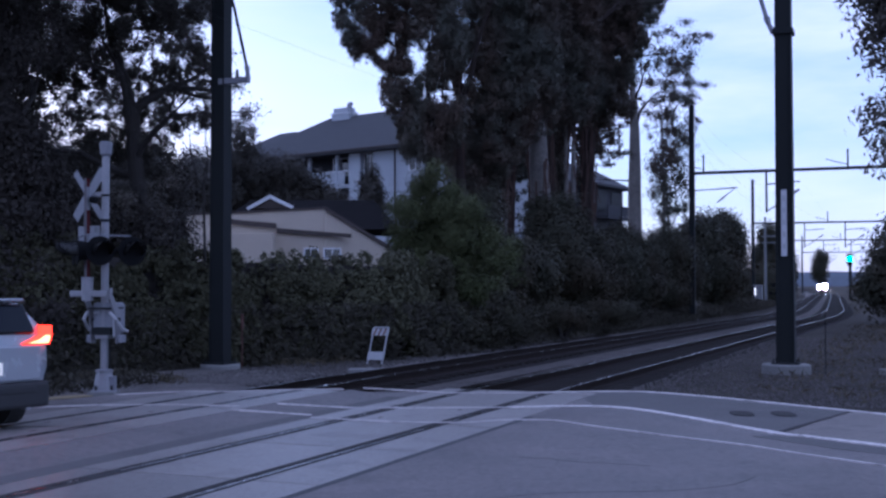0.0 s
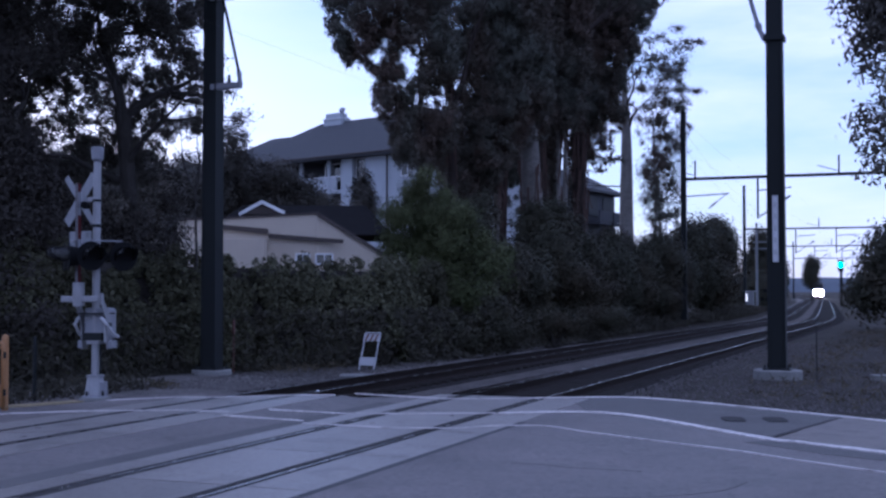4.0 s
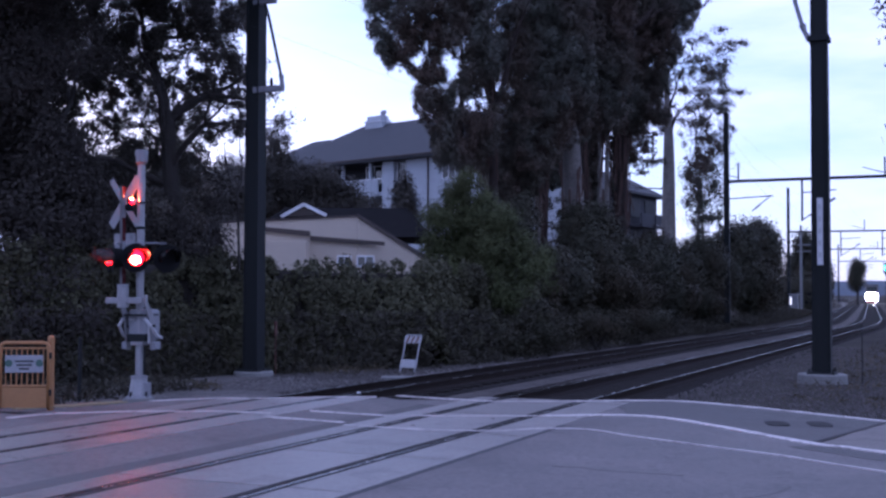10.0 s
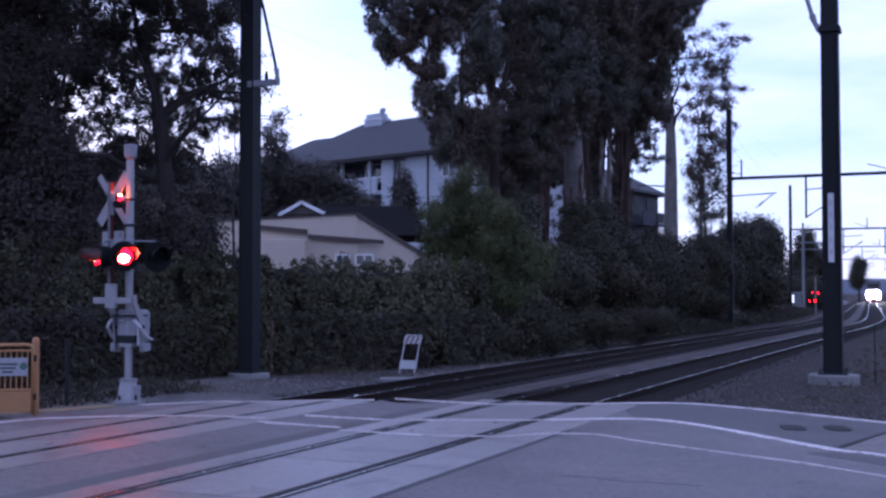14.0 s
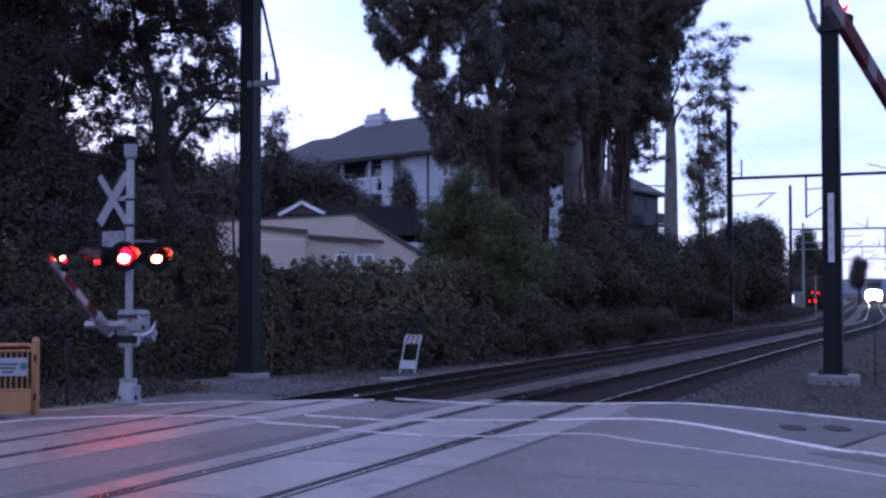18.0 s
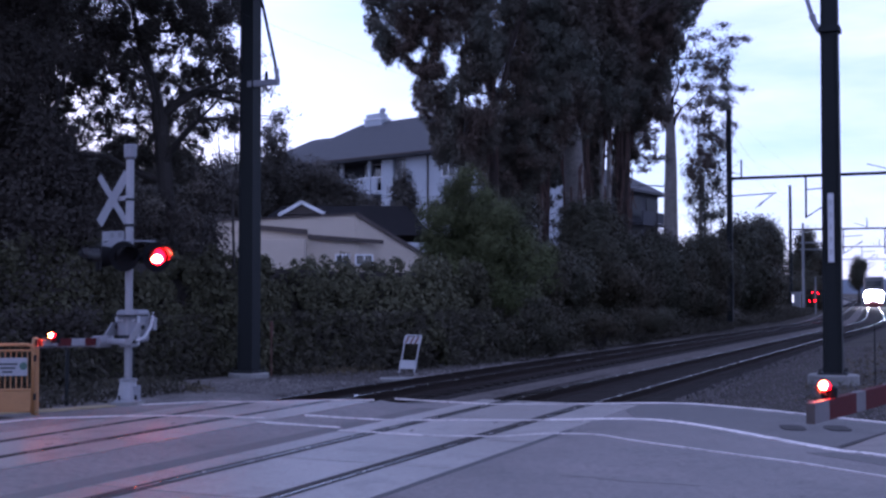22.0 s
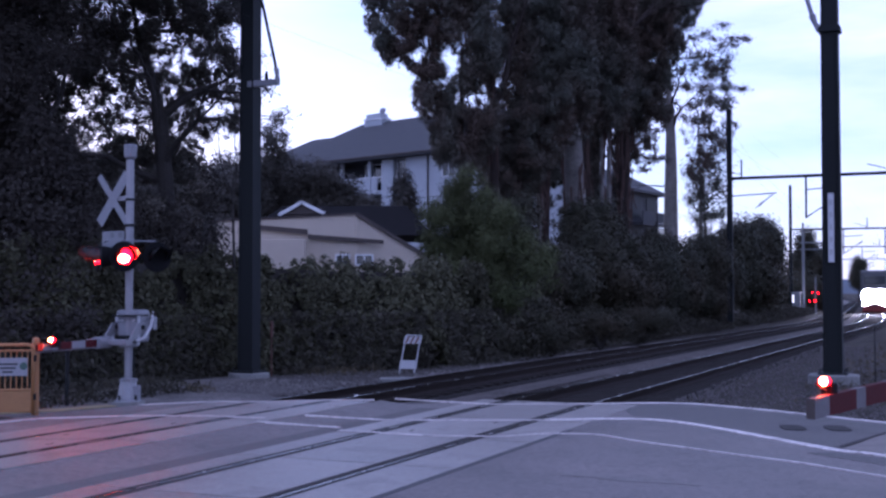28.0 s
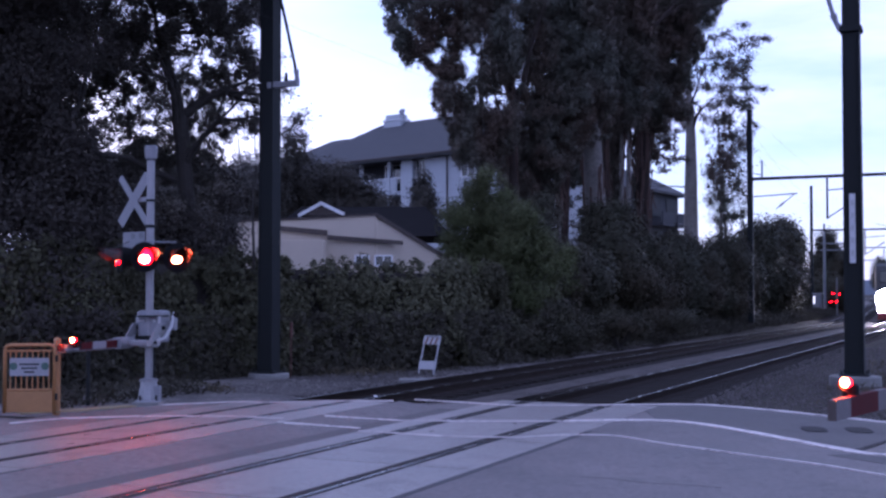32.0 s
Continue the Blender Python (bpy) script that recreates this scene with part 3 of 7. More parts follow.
def lay_track(name, centre, label):
    track = thing(name, trk(20, centre), 0, label, "railway track", kind="structure")
    back = track.matrix_basis.inverted()
    for side in (-1, 1):
        c = centre + side * (GAUGE / 2 + 0.036)
        bm = along(rail_profile(0.004), FARS, c)
        bm.transform(back)
        rail = part("rail", bm, M["rail_side"], track, "rusty steel rail")
        bm = along([(-0.026, 0.004), (0.026, 0.004), (0.016, 0.0068), (0.0, 0.0078), (-0.016, 0.0068)], FARS, c)
        bm.transform(back)
        part("running_surface", bm, M["rail_top"], rail, "polished running surface")
    bed = along([(-2.0, GZ - 0.25), (2.0, GZ - 0.25), (1.5, -0.165), (-1.5, -0.165)], [CROSS1 if centre == NEAR else 17.3] + FARS[1:], centre)
    bed.transform(back)
    part("ballast_bed", bed, M["ballast"], track, "dark grey crushed stone bed")
    s = CROSS1 + (0.5 if centre == NEAR else -2.0)
    bm = box((0, 0, 0), (2.6, 0.23, 0.17), 0.012)
    tie_mesh = bpy.data.meshes.new("tie")
    bm.to_mesh(tie_mesh)
    bm.free()
    tie_mesh.materials.append(M["tie"])
    while s < 88:
        ob = new("tie", tie_mesh)
        ob.parent = track
        ob.matrix_basis = back @ Matrix.Translation(trk(s, centre + RNG.normal() * 0.02, -0.155 - 0.085 + drop(s) + cant(centre))) @ Matrix.Rotation(-TH + RNG.normal() * 0.01, 4, "Z") @ Matrix.Rotation(-0.057 if centre == FAR else 0.0, 4, "Y")
        s += 0.56
    return track


def gravel_strip(name, d0, d1, s0, z, label, stuff="gravel"):
    """Fine stone spread beside a track."""
    stations = [s0] + [q for q in FARS if q > s0 + 1]
    bm, edge = bmesh.new(), 9
    rows = []
    for q in stations:
        row = []
        for k in range(edge):
            d = d0 + (d1 - d0) * k / (edge - 1) + (noise.noise((q * 0.3, k, 2.0)) * 0.3 if k in (0, edge - 1) else 0)
            row.append(bm.verts.new(trk(q, d, z + (drop(q) if z > GZ - 0.05 else 0) - (0.05 if k in (0, edge - 1) else 0))))
        rows.append(row)
    for a, b in zip(rows, rows[1:]):
        for k in range(edge - 1):
            bm.faces.new((a[k], a[k + 1], b[k + 1], b[k]))
    return tagged(part(name, bm, M[stuff], None, label), category="gravel", kind="structure")


gravel_strip("gravel_1", FAR + 1.45, NEAR - 1.45, 19.0, -0.105, "dull grey gravel strip between the two tracks", "track_gravel")
gravel_strip("gravel_2", FAR - 6.3, FAR - 1.5, 14.5, -0.105, "grey gravel beside the far track")
lay_track("track_1", NEAR, "straight railway track of rusty rails on dark sleepers")
lay_track("track_2", FAR, "second railway track of rusty rails on dark sleepers")


def crossing_deck(name, centre, left, right, CROSS1):
    """Concrete panels between and beside the rails of one track, with dark gaps at the rails."""
    deck = thing(name, trk(10, centre), 0, "worn concrete crossing panels set about the rails", "crossing panels", kind="structure")
    back = deck.matrix_basis.inverted()
    rail = GAUGE / 2 + 0.036
    lanes = ((-left, -rail - 0.095), (-rail + 0.145, rail - 0.145), (rail + 0.095, right))
    long_, y = 2.42, CROSS0
    while y < CROSS1 - 0.2:
        end = min(y + long_, CROSS1)
        for a, b in lanes:
            lift = 0.006 + RNG.uniform(-0.002, 0.003)
            pts = [trk(y + 0.018, centre + a), trk(y + 0.018, centre + b), trk(end - 0.018, centre + b), trk(end - 0.018, centre + a)]
            bm = prism([(p.x, p.y) for p in pts], -0.1, lift)
            for v in bm.verts:
                v.co.z += cant(min(v.co.dot(N), -8.95)) if centre == FAR else 0.0
            bm.transform(back)
            pan = part("panel", bm, M["concrete"], deck)
            if b - a > 1.0 and RNG.uniform() < 0.6:
                for fs in (0.22, 0.78):
                    q = trk(y + (end - y) * fs, centre + (a + b) / 2 + (b - a) * (0.28 if fs > 0.5 else -0.28), lift + 0.001)
                    q.z += cant(q.dot(N)) if centre == FAR else 0.0
                    bm = box((0, 0, 0), (0.03, 0.11, 0.004), 0.0)
                    bm.transform(back @ Matrix.Translation(q) @ Matrix.Rotation(-TH, 4, "Z"))
                    part("lifting_slot", bm, M["gap"], pan)
        y = end
    for a, b in ((-rail - 0.095, -rail + 0.145), (rail - 0.145, rail + 0.095)):
        bm = along([(a, -0.1), (b, -0.1), (b, 0.003), (a, 0.003)], [CROSS0, CROSS1], centre)
        bm.transform(back)
        part("flangeway", bm, M["gap"], deck, "dark rubber-lined flange gap")
    return deck


crossing_deck("crossing_deck_1", NEAR, 1.23, 1.55, 19.4)
crossing_deck("crossing_deck_2", FAR, 1.42, 1.46, 17.35)
# the asphalt between the tracks slopes down from the banked one
ramp = [trk(s, d, z) for s in (CROSS0, 17.7) for d, z in ((-8.93, 0.086), (-8.15, 0.002), (-8.15, -0.1), (-8.93, -0.1))]
bm = bmesh.new()
vs = [bm.verts.new(p) for p in ramp]
for f in ((0, 1, 5, 4), (1, 2, 6, 5), (2, 3, 7, 6), (3, 0, 4, 7), (0, 3, 2, 1), (4, 5, 6, 7)):
    bm.faces.new([vs[i] for i in f])
tagged(part("road_ramp", bm, M["asphalt"], None, "grey asphalt sloping between the two tracks"), category="road", kind="structure")


def stripe(name, pts, width, material, label, z=0.010, cat="road marking"):
    """A painted line on the road through points."""
    bm = bmesh.new()
    pts = [Vector((x, y, 0)) for x, y in pts]
    if len(pts) < 6:
        pts = [a.lerp(b, k / 8) for a, b in zip(pts, pts[1:]) for k in range(8)] + [pts[-1]]
    pts = [Vector((p.x, p.y, cant(p.dot(N)))) for p in pts]
    rows = []
    for i, p in enumerate(pts):
        w = (pts[min(i + 1, len(pts) - 1)] - pts[max(i - 1, 0)]).normalized()
        s = Vector((-w.y, w.x, 0)) * width / 2 * (1 + 0.3 * noise.noise(p * 2.3))
        rows.append([bm.verts.new((p + s * k) + Vector((0, 0, zz))) for k, zz in ((1, z), (-1, z), (-1, z - 0.02), (1, z - 0.02))])
    for a, b in zip(rows, rows[1:]):
        for k in range(4):
            bm.faces.new((a[k], a[(k + 1) % 4], b[(k + 1) % 4], b[k]))
    bm.faces.new(rows[0])
    bm.faces.new(rows[-1][::-1])
    return tagged(part(name, bm, material, None, label), category=cat, kind="structure")


def smooth_line(pts, n=6):
    """Points of a curve that runs softly through pts."""
    out = []
    p = [Vector((x, y)) for x, y in pts]
    for i in range(len(p) - 1):
        a, b, c, d = p[max(i - 1, 0)], p[i], p[i + 1], p[min(i + 2, len(p) - 1)]
        for k in range(n):
            t = k / n
            out.append(tuple(0.5 * ((2 * b) + (c - a) * t + (2 * a - 5 * b + 4 * c - d) * t * t + (3 * b - a - 3 * c + d) * t ** 3)))
    return out + [tuple(p[-1])]


stripe("trim_1", smooth_line([(2.3, 20.0), (2.91, 20.08), (4.04, 20.08), (4.9, 19.25), (5.58, 18.28), (6.4, 17.05), (9.4, 12.45)]), 0.15, M["paint"], "white painted edge line curving off the crossing", 0.014)
stripe("trim_2", smooth_line([(1.5, 17.5), (2.73, 17.66), (3.4, 17.2), (4.0, 15.9), (4.65, 14.22), (5.08, 13.69), (7.2, 10.6)]), 0.165, M["paint"], "white painted footway line curving off the crossing", 0.014)
stripe("trim_3", smooth_line([(0.76, 15.5), (1.3, 15.78), (1.99, 15.75), (2.47, 15.02), (3.4, 13.79), (3.95, 13.1), (4.46, 12.22), (6.2, 9.6)]), 0.055, M["paint_old"], "thin worn white line on the asphalt", 0.014)
stripe("trim_4", [(-2.57, 16.49), (-2.43, 16.44), (-2.30, 16.47), (-2.16, 16.51), (-2.02, 16.54), (-1.89, 16.57), (-1.74, 16.61), (-1.60, 16.62), (-1.44, 16.52)], 0.10, M["paint"], "white painted footway line between the tracks", 0.014)
stripe("trim_5", [(-2.01, 17.38), (-1.88, 17.42), (-1.76, 17.46), (-1.63, 17.50), (-1.50, 17.55), (-1.37, 17.59), (-1.23, 17.64), (-1.09, 17.61), (-0.95, 17.53)], 0.11, M["paint"], "white painted footway line between the tracks", 0.014)
stripe("trim_6", [(-0.80, 20.09), (-0.62, 20.17), (-0.43, 20.24), (-0.23, 20.31), (-0.03, 20.39), (0.17, 20.34), (0.37, 20.21), (0.57, 20.08), (0.77, 19.95)], 0.10, M["paint"], "white painted edge line between the tracks", 0.014)
stripe("trim_7", [(-5.06, 19.85), (-4.93, 19.92), (-4.81, 19.99), (-4.68, 20.06), (-4.55, 20.14), (-4.43, 20.21), (-4.30, 20.28), (-4.18, 20.35), (-4.05, 20.42), (-3.83, 20.45), (-3.61, 20.42), (-3.40, 20.38), (-3.18, 20.33), (-2.94, 20.27), (-2.71, 20.18), (-2.47, 20.10), (-2.24, 20.01), (-2.09, 19.94), (-1.95, 19.84), (-1.81, 19.74), (-1.67, 19.73), (-1.54, 19.73), (-1.41, 19.74), (-1.28, 19.74), (-1.14, 19.75)], 0.09, M["paint_old"], "worn white edge line beside the far track", 0.014)
stripe("trim_8", [(-6.48, 17.02), (-6.31, 17.28), (-6.15, 17.52), (-5.97, 17.71), (-5.76, 17.77), (-5.55, 17.84), (-5.34, 17.91), (-5.13, 17.98), (-4.92, 18.05), (-4.75, 18.05), (-4.58, 18.06), (-4.41, 18.06), (-4.23, 18.06), (-4.04, 17.95), (-3.84, 17.83), (-3.65, 17.71), (-3.45, 17.59), (-3.33, 17.46), (-3.20, 17.33), (-3.08, 17.20), (-2.96, 17.07), (-2.85, 17.04), (-2.75, 17.00), (-2.64, 16.96), (-2.54, 16.92)], 0.10, M["paint_old"], "worn white footway line beside the far track", 0.014)
stripe("trim_9", [(-0.95, 17.52), (0.3, 17.45), (1.45, 17.5)], 0.10, M["paint_old"], "worn white line across the panels", 0.014)
stripe("trim_10", [(-1.40, 16.2), (-0.2, 15.6), (0.76, 15.5)], 0.07, M["paint_old"], "faint white line across the panels", 0.014)
stripe("trim_11", [(0.77, 19.95), (1.5, 19.95), (2.3, 19.99)], 0.10, M["paint_old"], "worn white edge line across the panels", 0.014)
stripe("tactile_strip", [(-6.94, 18.5), (-6.1, 19.1), (-5.5, 19.75)], 0.32, M["tactile"], "faded yellow tactile strip at the footway", 0.012, "tactile strip")
gap_pts = [trk(CROSS0, -8.05), trk(17.6, -8.05)]
stripe("asphalt_strip", [(p.x, p.y) for p in gap_pts], 0.50, M["asphalt_mid"], "dark asphalt strip between the two tracks", 0.004, "asphalt strip")
side = [trk(CROSS0, NEAR + 1.59), trk(15.6, NEAR + 1.59)]
stripe("asphalt_strip_side", [(p.x, p.y) for p in side], 0.09, M["asphalt_dark"], "dark asphalt patch along the crossing panels", 0.004, "asphalt strip")

walk_out = [(4.15, 20.3), (4.9, 19.4), (5.6, 18.25), (6.35, 17.1), (6.6, 16.8), (5.87, 15.86), (4.75, 14.35), (4.1, 15.75), (3.5, 17.0), (2.9, 17.75), (2.9, 20.2)]
tagged(part("pavement", prism(walk_out[::-1], -0.05, 0.006), M["asphalt_mid"], None, "dark asphalt footway leading onto the crossing"), category="footway", kind="structure")
stripe("expansion_joint", [(4.72, 14.33), (5.3, 15.1), (5.89, 15.87), (6.55, 16.75)], 0.07, M["gap"], "dark joint between asphalt and concrete footway", 0.0125, "joint")
slab_out = [(4.8, 14.3), (5.88, 15.85), (6.6, 16.75), (9.2, 12.6), (7.0, 10.9), (5.1, 13.75)]
tagged(part("pavement_slab", prism(slab_out[::-1], -0.05, 0.008), M["walk_slab"], None, "pale concrete footway slab"), category="footway", kind="structure")
for x, y in ((4.84, 16.5), (5.43, 16.42)):
    lid = thing("utility_cover", (x, y, 0.006), -0.12, "dark cast-iron utility cover set in the footway", "utility cover", "covers in the footway")
    oval = [(0.165 * math.copysign(abs(math.cos(a)) ** 0.6, math.cos(a)), 0.33 * math.copysign(abs(math.sin(a)) ** 0.6, math.sin(a))) for a in (k * math.pi / 10 for k in range(20))]
    part("cover_frame", prism(oval, 0, 0.006), M["pole"], lid)
    part("cover_plate", prism([(u * 0.94, v * 0.96) for u, v in oval], 0.004, 0.010), M["gap"], lid)
tar = [(4.25, 13.95), (4.62, 14.05), (5.02, 13.55), (6.2, 11.85), (5.9, 11.6), (4.85, 12.85)]
tagged(part("asphalt_patch", prism(tar[::-1], -0.02, 0.004), M["asphalt_mid"], None, "darker asphalt patch beside the footway line"), category="asphalt patch", kind="structure")


# tar-sealed cracks in the asphalt
stripe("sealed_crack_1", smooth_line([(1.2, 12.25), (1.49, 12.15), (1.8, 11.9), (2.18, 11.76), (2.5, 11.6)]), 0.02, M["asphalt_mid"], "dark tar-sealed crack in the asphalt", 0.003, "road crack")
stripe("sealed_crack_2", smooth_line([(3.4, 10.9), (3.0, 10.4), (2.3, 10.1), (1.2, 10.0), (0.1, 9.4)]), 0.018, M["asphalt_mid"], "dark tar-sealed crack in the asphalt", 0.003, "road crack")


# ---------------------------------------------------------------- level crossing signals
def lamp_unit(parent, place, face, heart=1.0, name="flasher"):
    """A flashing lamp: round black backplate, hood, housing, and the red lens, which slips back between flashes."""
    rz = math.atan2(face.y, face.x) - math.pi / 2     # local +y looks along face
    root = new(name)
    root.parent = parent
    root.matrix_basis = Matrix.Translation(place) @ Matrix.Rotation(rz, 4, "Z")
    tagged(root, "round red flashing lamp on a black backplate")
    part("backplate", rod((0, 0.0, 0), (0, 0.012, 0), 0.255, n=32), M["black"], root)
    part("housing", rod((0, -0.16, 0), (0, 0.0, 0), 0.155, 0.18, n=24), M["black"], root)
    bm = bmesh.new()
    n, r = 16, 0.165
    rows = []
    for y, cut in ((0.012, 1.3), (0.15, 1.2), (0.31, 0.8)):
        rows.append([bm.verts.new((r * math.sin(a), y, r * math.cos(a))) for a in (cut * math.pi * (k / n - 0.5) for k in range(n + 1))])
    for a, b in zip(rows, rows[1:]):
        for k in range(n):
            bm.faces.new((a[k], a[k + 1], b[k + 1], b[k]))
    bmesh.ops.solidify(bm, geom=bm.faces[:], thickness=0.006)
    part("hood", bm, M["hood"], root)
    bm = rod((0, 0.0, 0), (0, 0.022, 0), 0.148, 0.135, n=28)
    me = bpy.data.meshes.new("lens")
    bmesh.ops.recalc_face_normals(bm, faces=bm.faces)
    bm.to_mesh(me)
    bm.free()
    me.materials.append(M["plastic"])
    me.materials.append(M["red_rim"])
    for f in me.polygons:
        f.material_index = 1 if f.normal.y > 0.9 else 0
    lens = new("lens", me)
    lens.parent = root
    bm = rod((0, 0.02, 0), (0, 0.03, 0), 0.1, 0.08, n=24)
    bm.transform(Matrix.Translation((0.012, 0, -0.035)) @ Matrix.Diagonal((heart, 1.0, 0.72 * heart, 1)))
    part("lens_heart", bm, M["red_glow"], lens, "white-hot heart of the red lamp")
    lens.matrix_basis = Matrix.Translation((0, 0.03, 0))
    tagged(lens, "red lens lit by its bulb")
    return lens


def small_lamp(parent, p, r=0.05):
    """A little red lamp for a gate arm: a closed can, and a round bulb that stands beside it when lit."""
    bm = pipe([(p[0], p[1], p[2] - 2.6 * r), (p[0], p[1], p[2] - 2.55 * r), (p[0], p[1], p[2] - 0.75 * r)], [1.2 * r, 1.32 * r, 1.32 * r], n=16)
    body = part("arm_lamp", bm, M["black"], parent, "small red arm lamp")
    bm = bmesh.new()
    bmesh.ops.create_icosphere(bm, subdivisions=2, radius=r, matrix=Matrix.Diagonal((1.0, 1.0, 0.8, 1)))
    me = bpy.data.meshes.new("bulb")
    bm.to_mesh(me)
    bm.free()
    me.materials.append(M["plastic"])
    me.materials.append(M["red_soft"])
    for f in me.polygons:
        f.material_index = 1
    ob = new("bulb", me)
    ob.parent = body
    ob.matrix_basis = Matrix.Translation(p)
    tagged(ob, "red glowing bulb")
    bm = bmesh.new()
    bmesh.ops.create_icosphere(bm, subdivisions=2, radius=r * 0.72, matrix=Matrix.Translation((0.48 * r, 0, 0.05 * r)))
    part("filament_glow", bm, M["red_hot"], ob, "bright filament behind the lens")
    # shield added to keep the bulb's red light off the arm boards
    aside = Vector((0, -0.6, -0.8))
    part("lamp_shield", rod(aside * 1.05 * r, aside * 1.1 * r, 1.15 * r, n=16), M["black"], ob, "small black shield added to keep light off the arm")
    # cap added to seal the glow in while the bulb is drawn down
    part("lamp_cap", rod((p[0], p[1], p[2] - 0.75 * r), (p[0], p[1], p[2] - 0.5 * r), 1.32 * r, 0.9 * r, 16), M["black"], body)
    return ob


def gate_arm(parent, length, offset, low=0.0, depth0=0.13, depth1=0.10, lamp_at=(), band=0.41, tip_white=""):
    """The swinging arm about its pivot: local +x is out along the arm, z up. Striped boards, yoke and counterweight."""
    arm = new("gate_arm")
    arm.parent = parent
    tagged(arm, "red and white striped gate arm")
    for sy in (-0.24, 0.24):
        part("yoke_plate", slab_xz([(-0.42, -0.05), (-0.1, -0.08), (0.12, -0.12), (0.4, low - 0.05), (0.56, low - 0.05), (0.56, low + 0.05), (0.44, low + 0.05), (0.14, 0.08), (-0.1, 0.09), (-0.42, 0.12)], sy - 0.012, sy + 0.012), M["silver"], arm)
        part("counterweight", box((-0.34, sy * 1.22, 0.06), (0.14, 0.07, 0.22), 0.02), M["grey"], arm)
    for sy in (-0.30, 0.30):
        part("weight_arm", pipe([(0.14, sy * 0.7, low + 0.02), (0.02, sy, low + 0.06), (-0.16, sy * 1.1, 0.02), (-0.24, sy * 1.12, 0.26)], [0.028, 0.03, 0.03, 0.026], n=8), M["pale_arm"], arm, "curved pale counterweight arm")
        part("arm_bolt", rod((-0.24, sy * 1.06, 0.22), (-0.24, sy * 1.22, 0.22), 0.04, n=10), M["rail_side"], arm, "dark bolt head")
    part("yoke_tube", box((0.46, offset * 0.8, low), (0.11, 0.72, 0.10), 0.02), M["silver"], arm)
    part("arm_socket", rod((0.34, offset, low), (0.74, offset, low), 0.10, n=18), M["silver"], arm, "round arm socket")
    part("socket_plate", box((0.72, offset, low), (0.06, 0.15, 0.17), 0.01), M["grey"], arm)
    ends = [length]
    while ends[-1] > 0.66:
        n_ = len(ends) - 1
        ends.append(max(0.66, ends[-1] - ((band if n_ else 0.15) if tip_white != "short" else 0.2 if n_ == 0 else band if n_ % 2 else 0.15)))
    for n_, (e, x) in enumerate(zip(ends, ends[1:])):
        k = n_ + 1 if tip_white == "short" else n_
        h0 = depth0 + (depth1 - depth0) * x / length
        h1 = depth0 + (depth1 - depth0) * e / length
        bm = slab_xz([(x, low - h0 / 2), (e, low - h1 / 2), (e, low + h1 / 2), (x, low + h0 / 2)], offset - 0.018, offset + 0.018)
        part("arm_board", bm, M["red"] if k % 2 == 0 else M["arm_white"] if tip_white == "short" else M["buck"], arm, "red arm board" if k % 2 == 0 else "white arm board")
    if tip_white != "short":
        part("arm_spar", box(((0.66 + length) / 2, offset, low - depth0 / 2 - 0.008), (length - 0.68, 0.045, 0.014), 0.004), M["arm_white"], arm, "aluminium spar")
    if tip_white == "short":
        part("end_cap", box((length + 0.003, offset, low), (0.006, 0.038, depth1), 0.001), M["band"], arm, "dark brown end cap")
    bulbs = [small_lamp(arm, (lx, offset + ly, low + depth1 / 2 + lz), r) for lx, ly, lz, r in lamp_at]
    return arm, bulbs


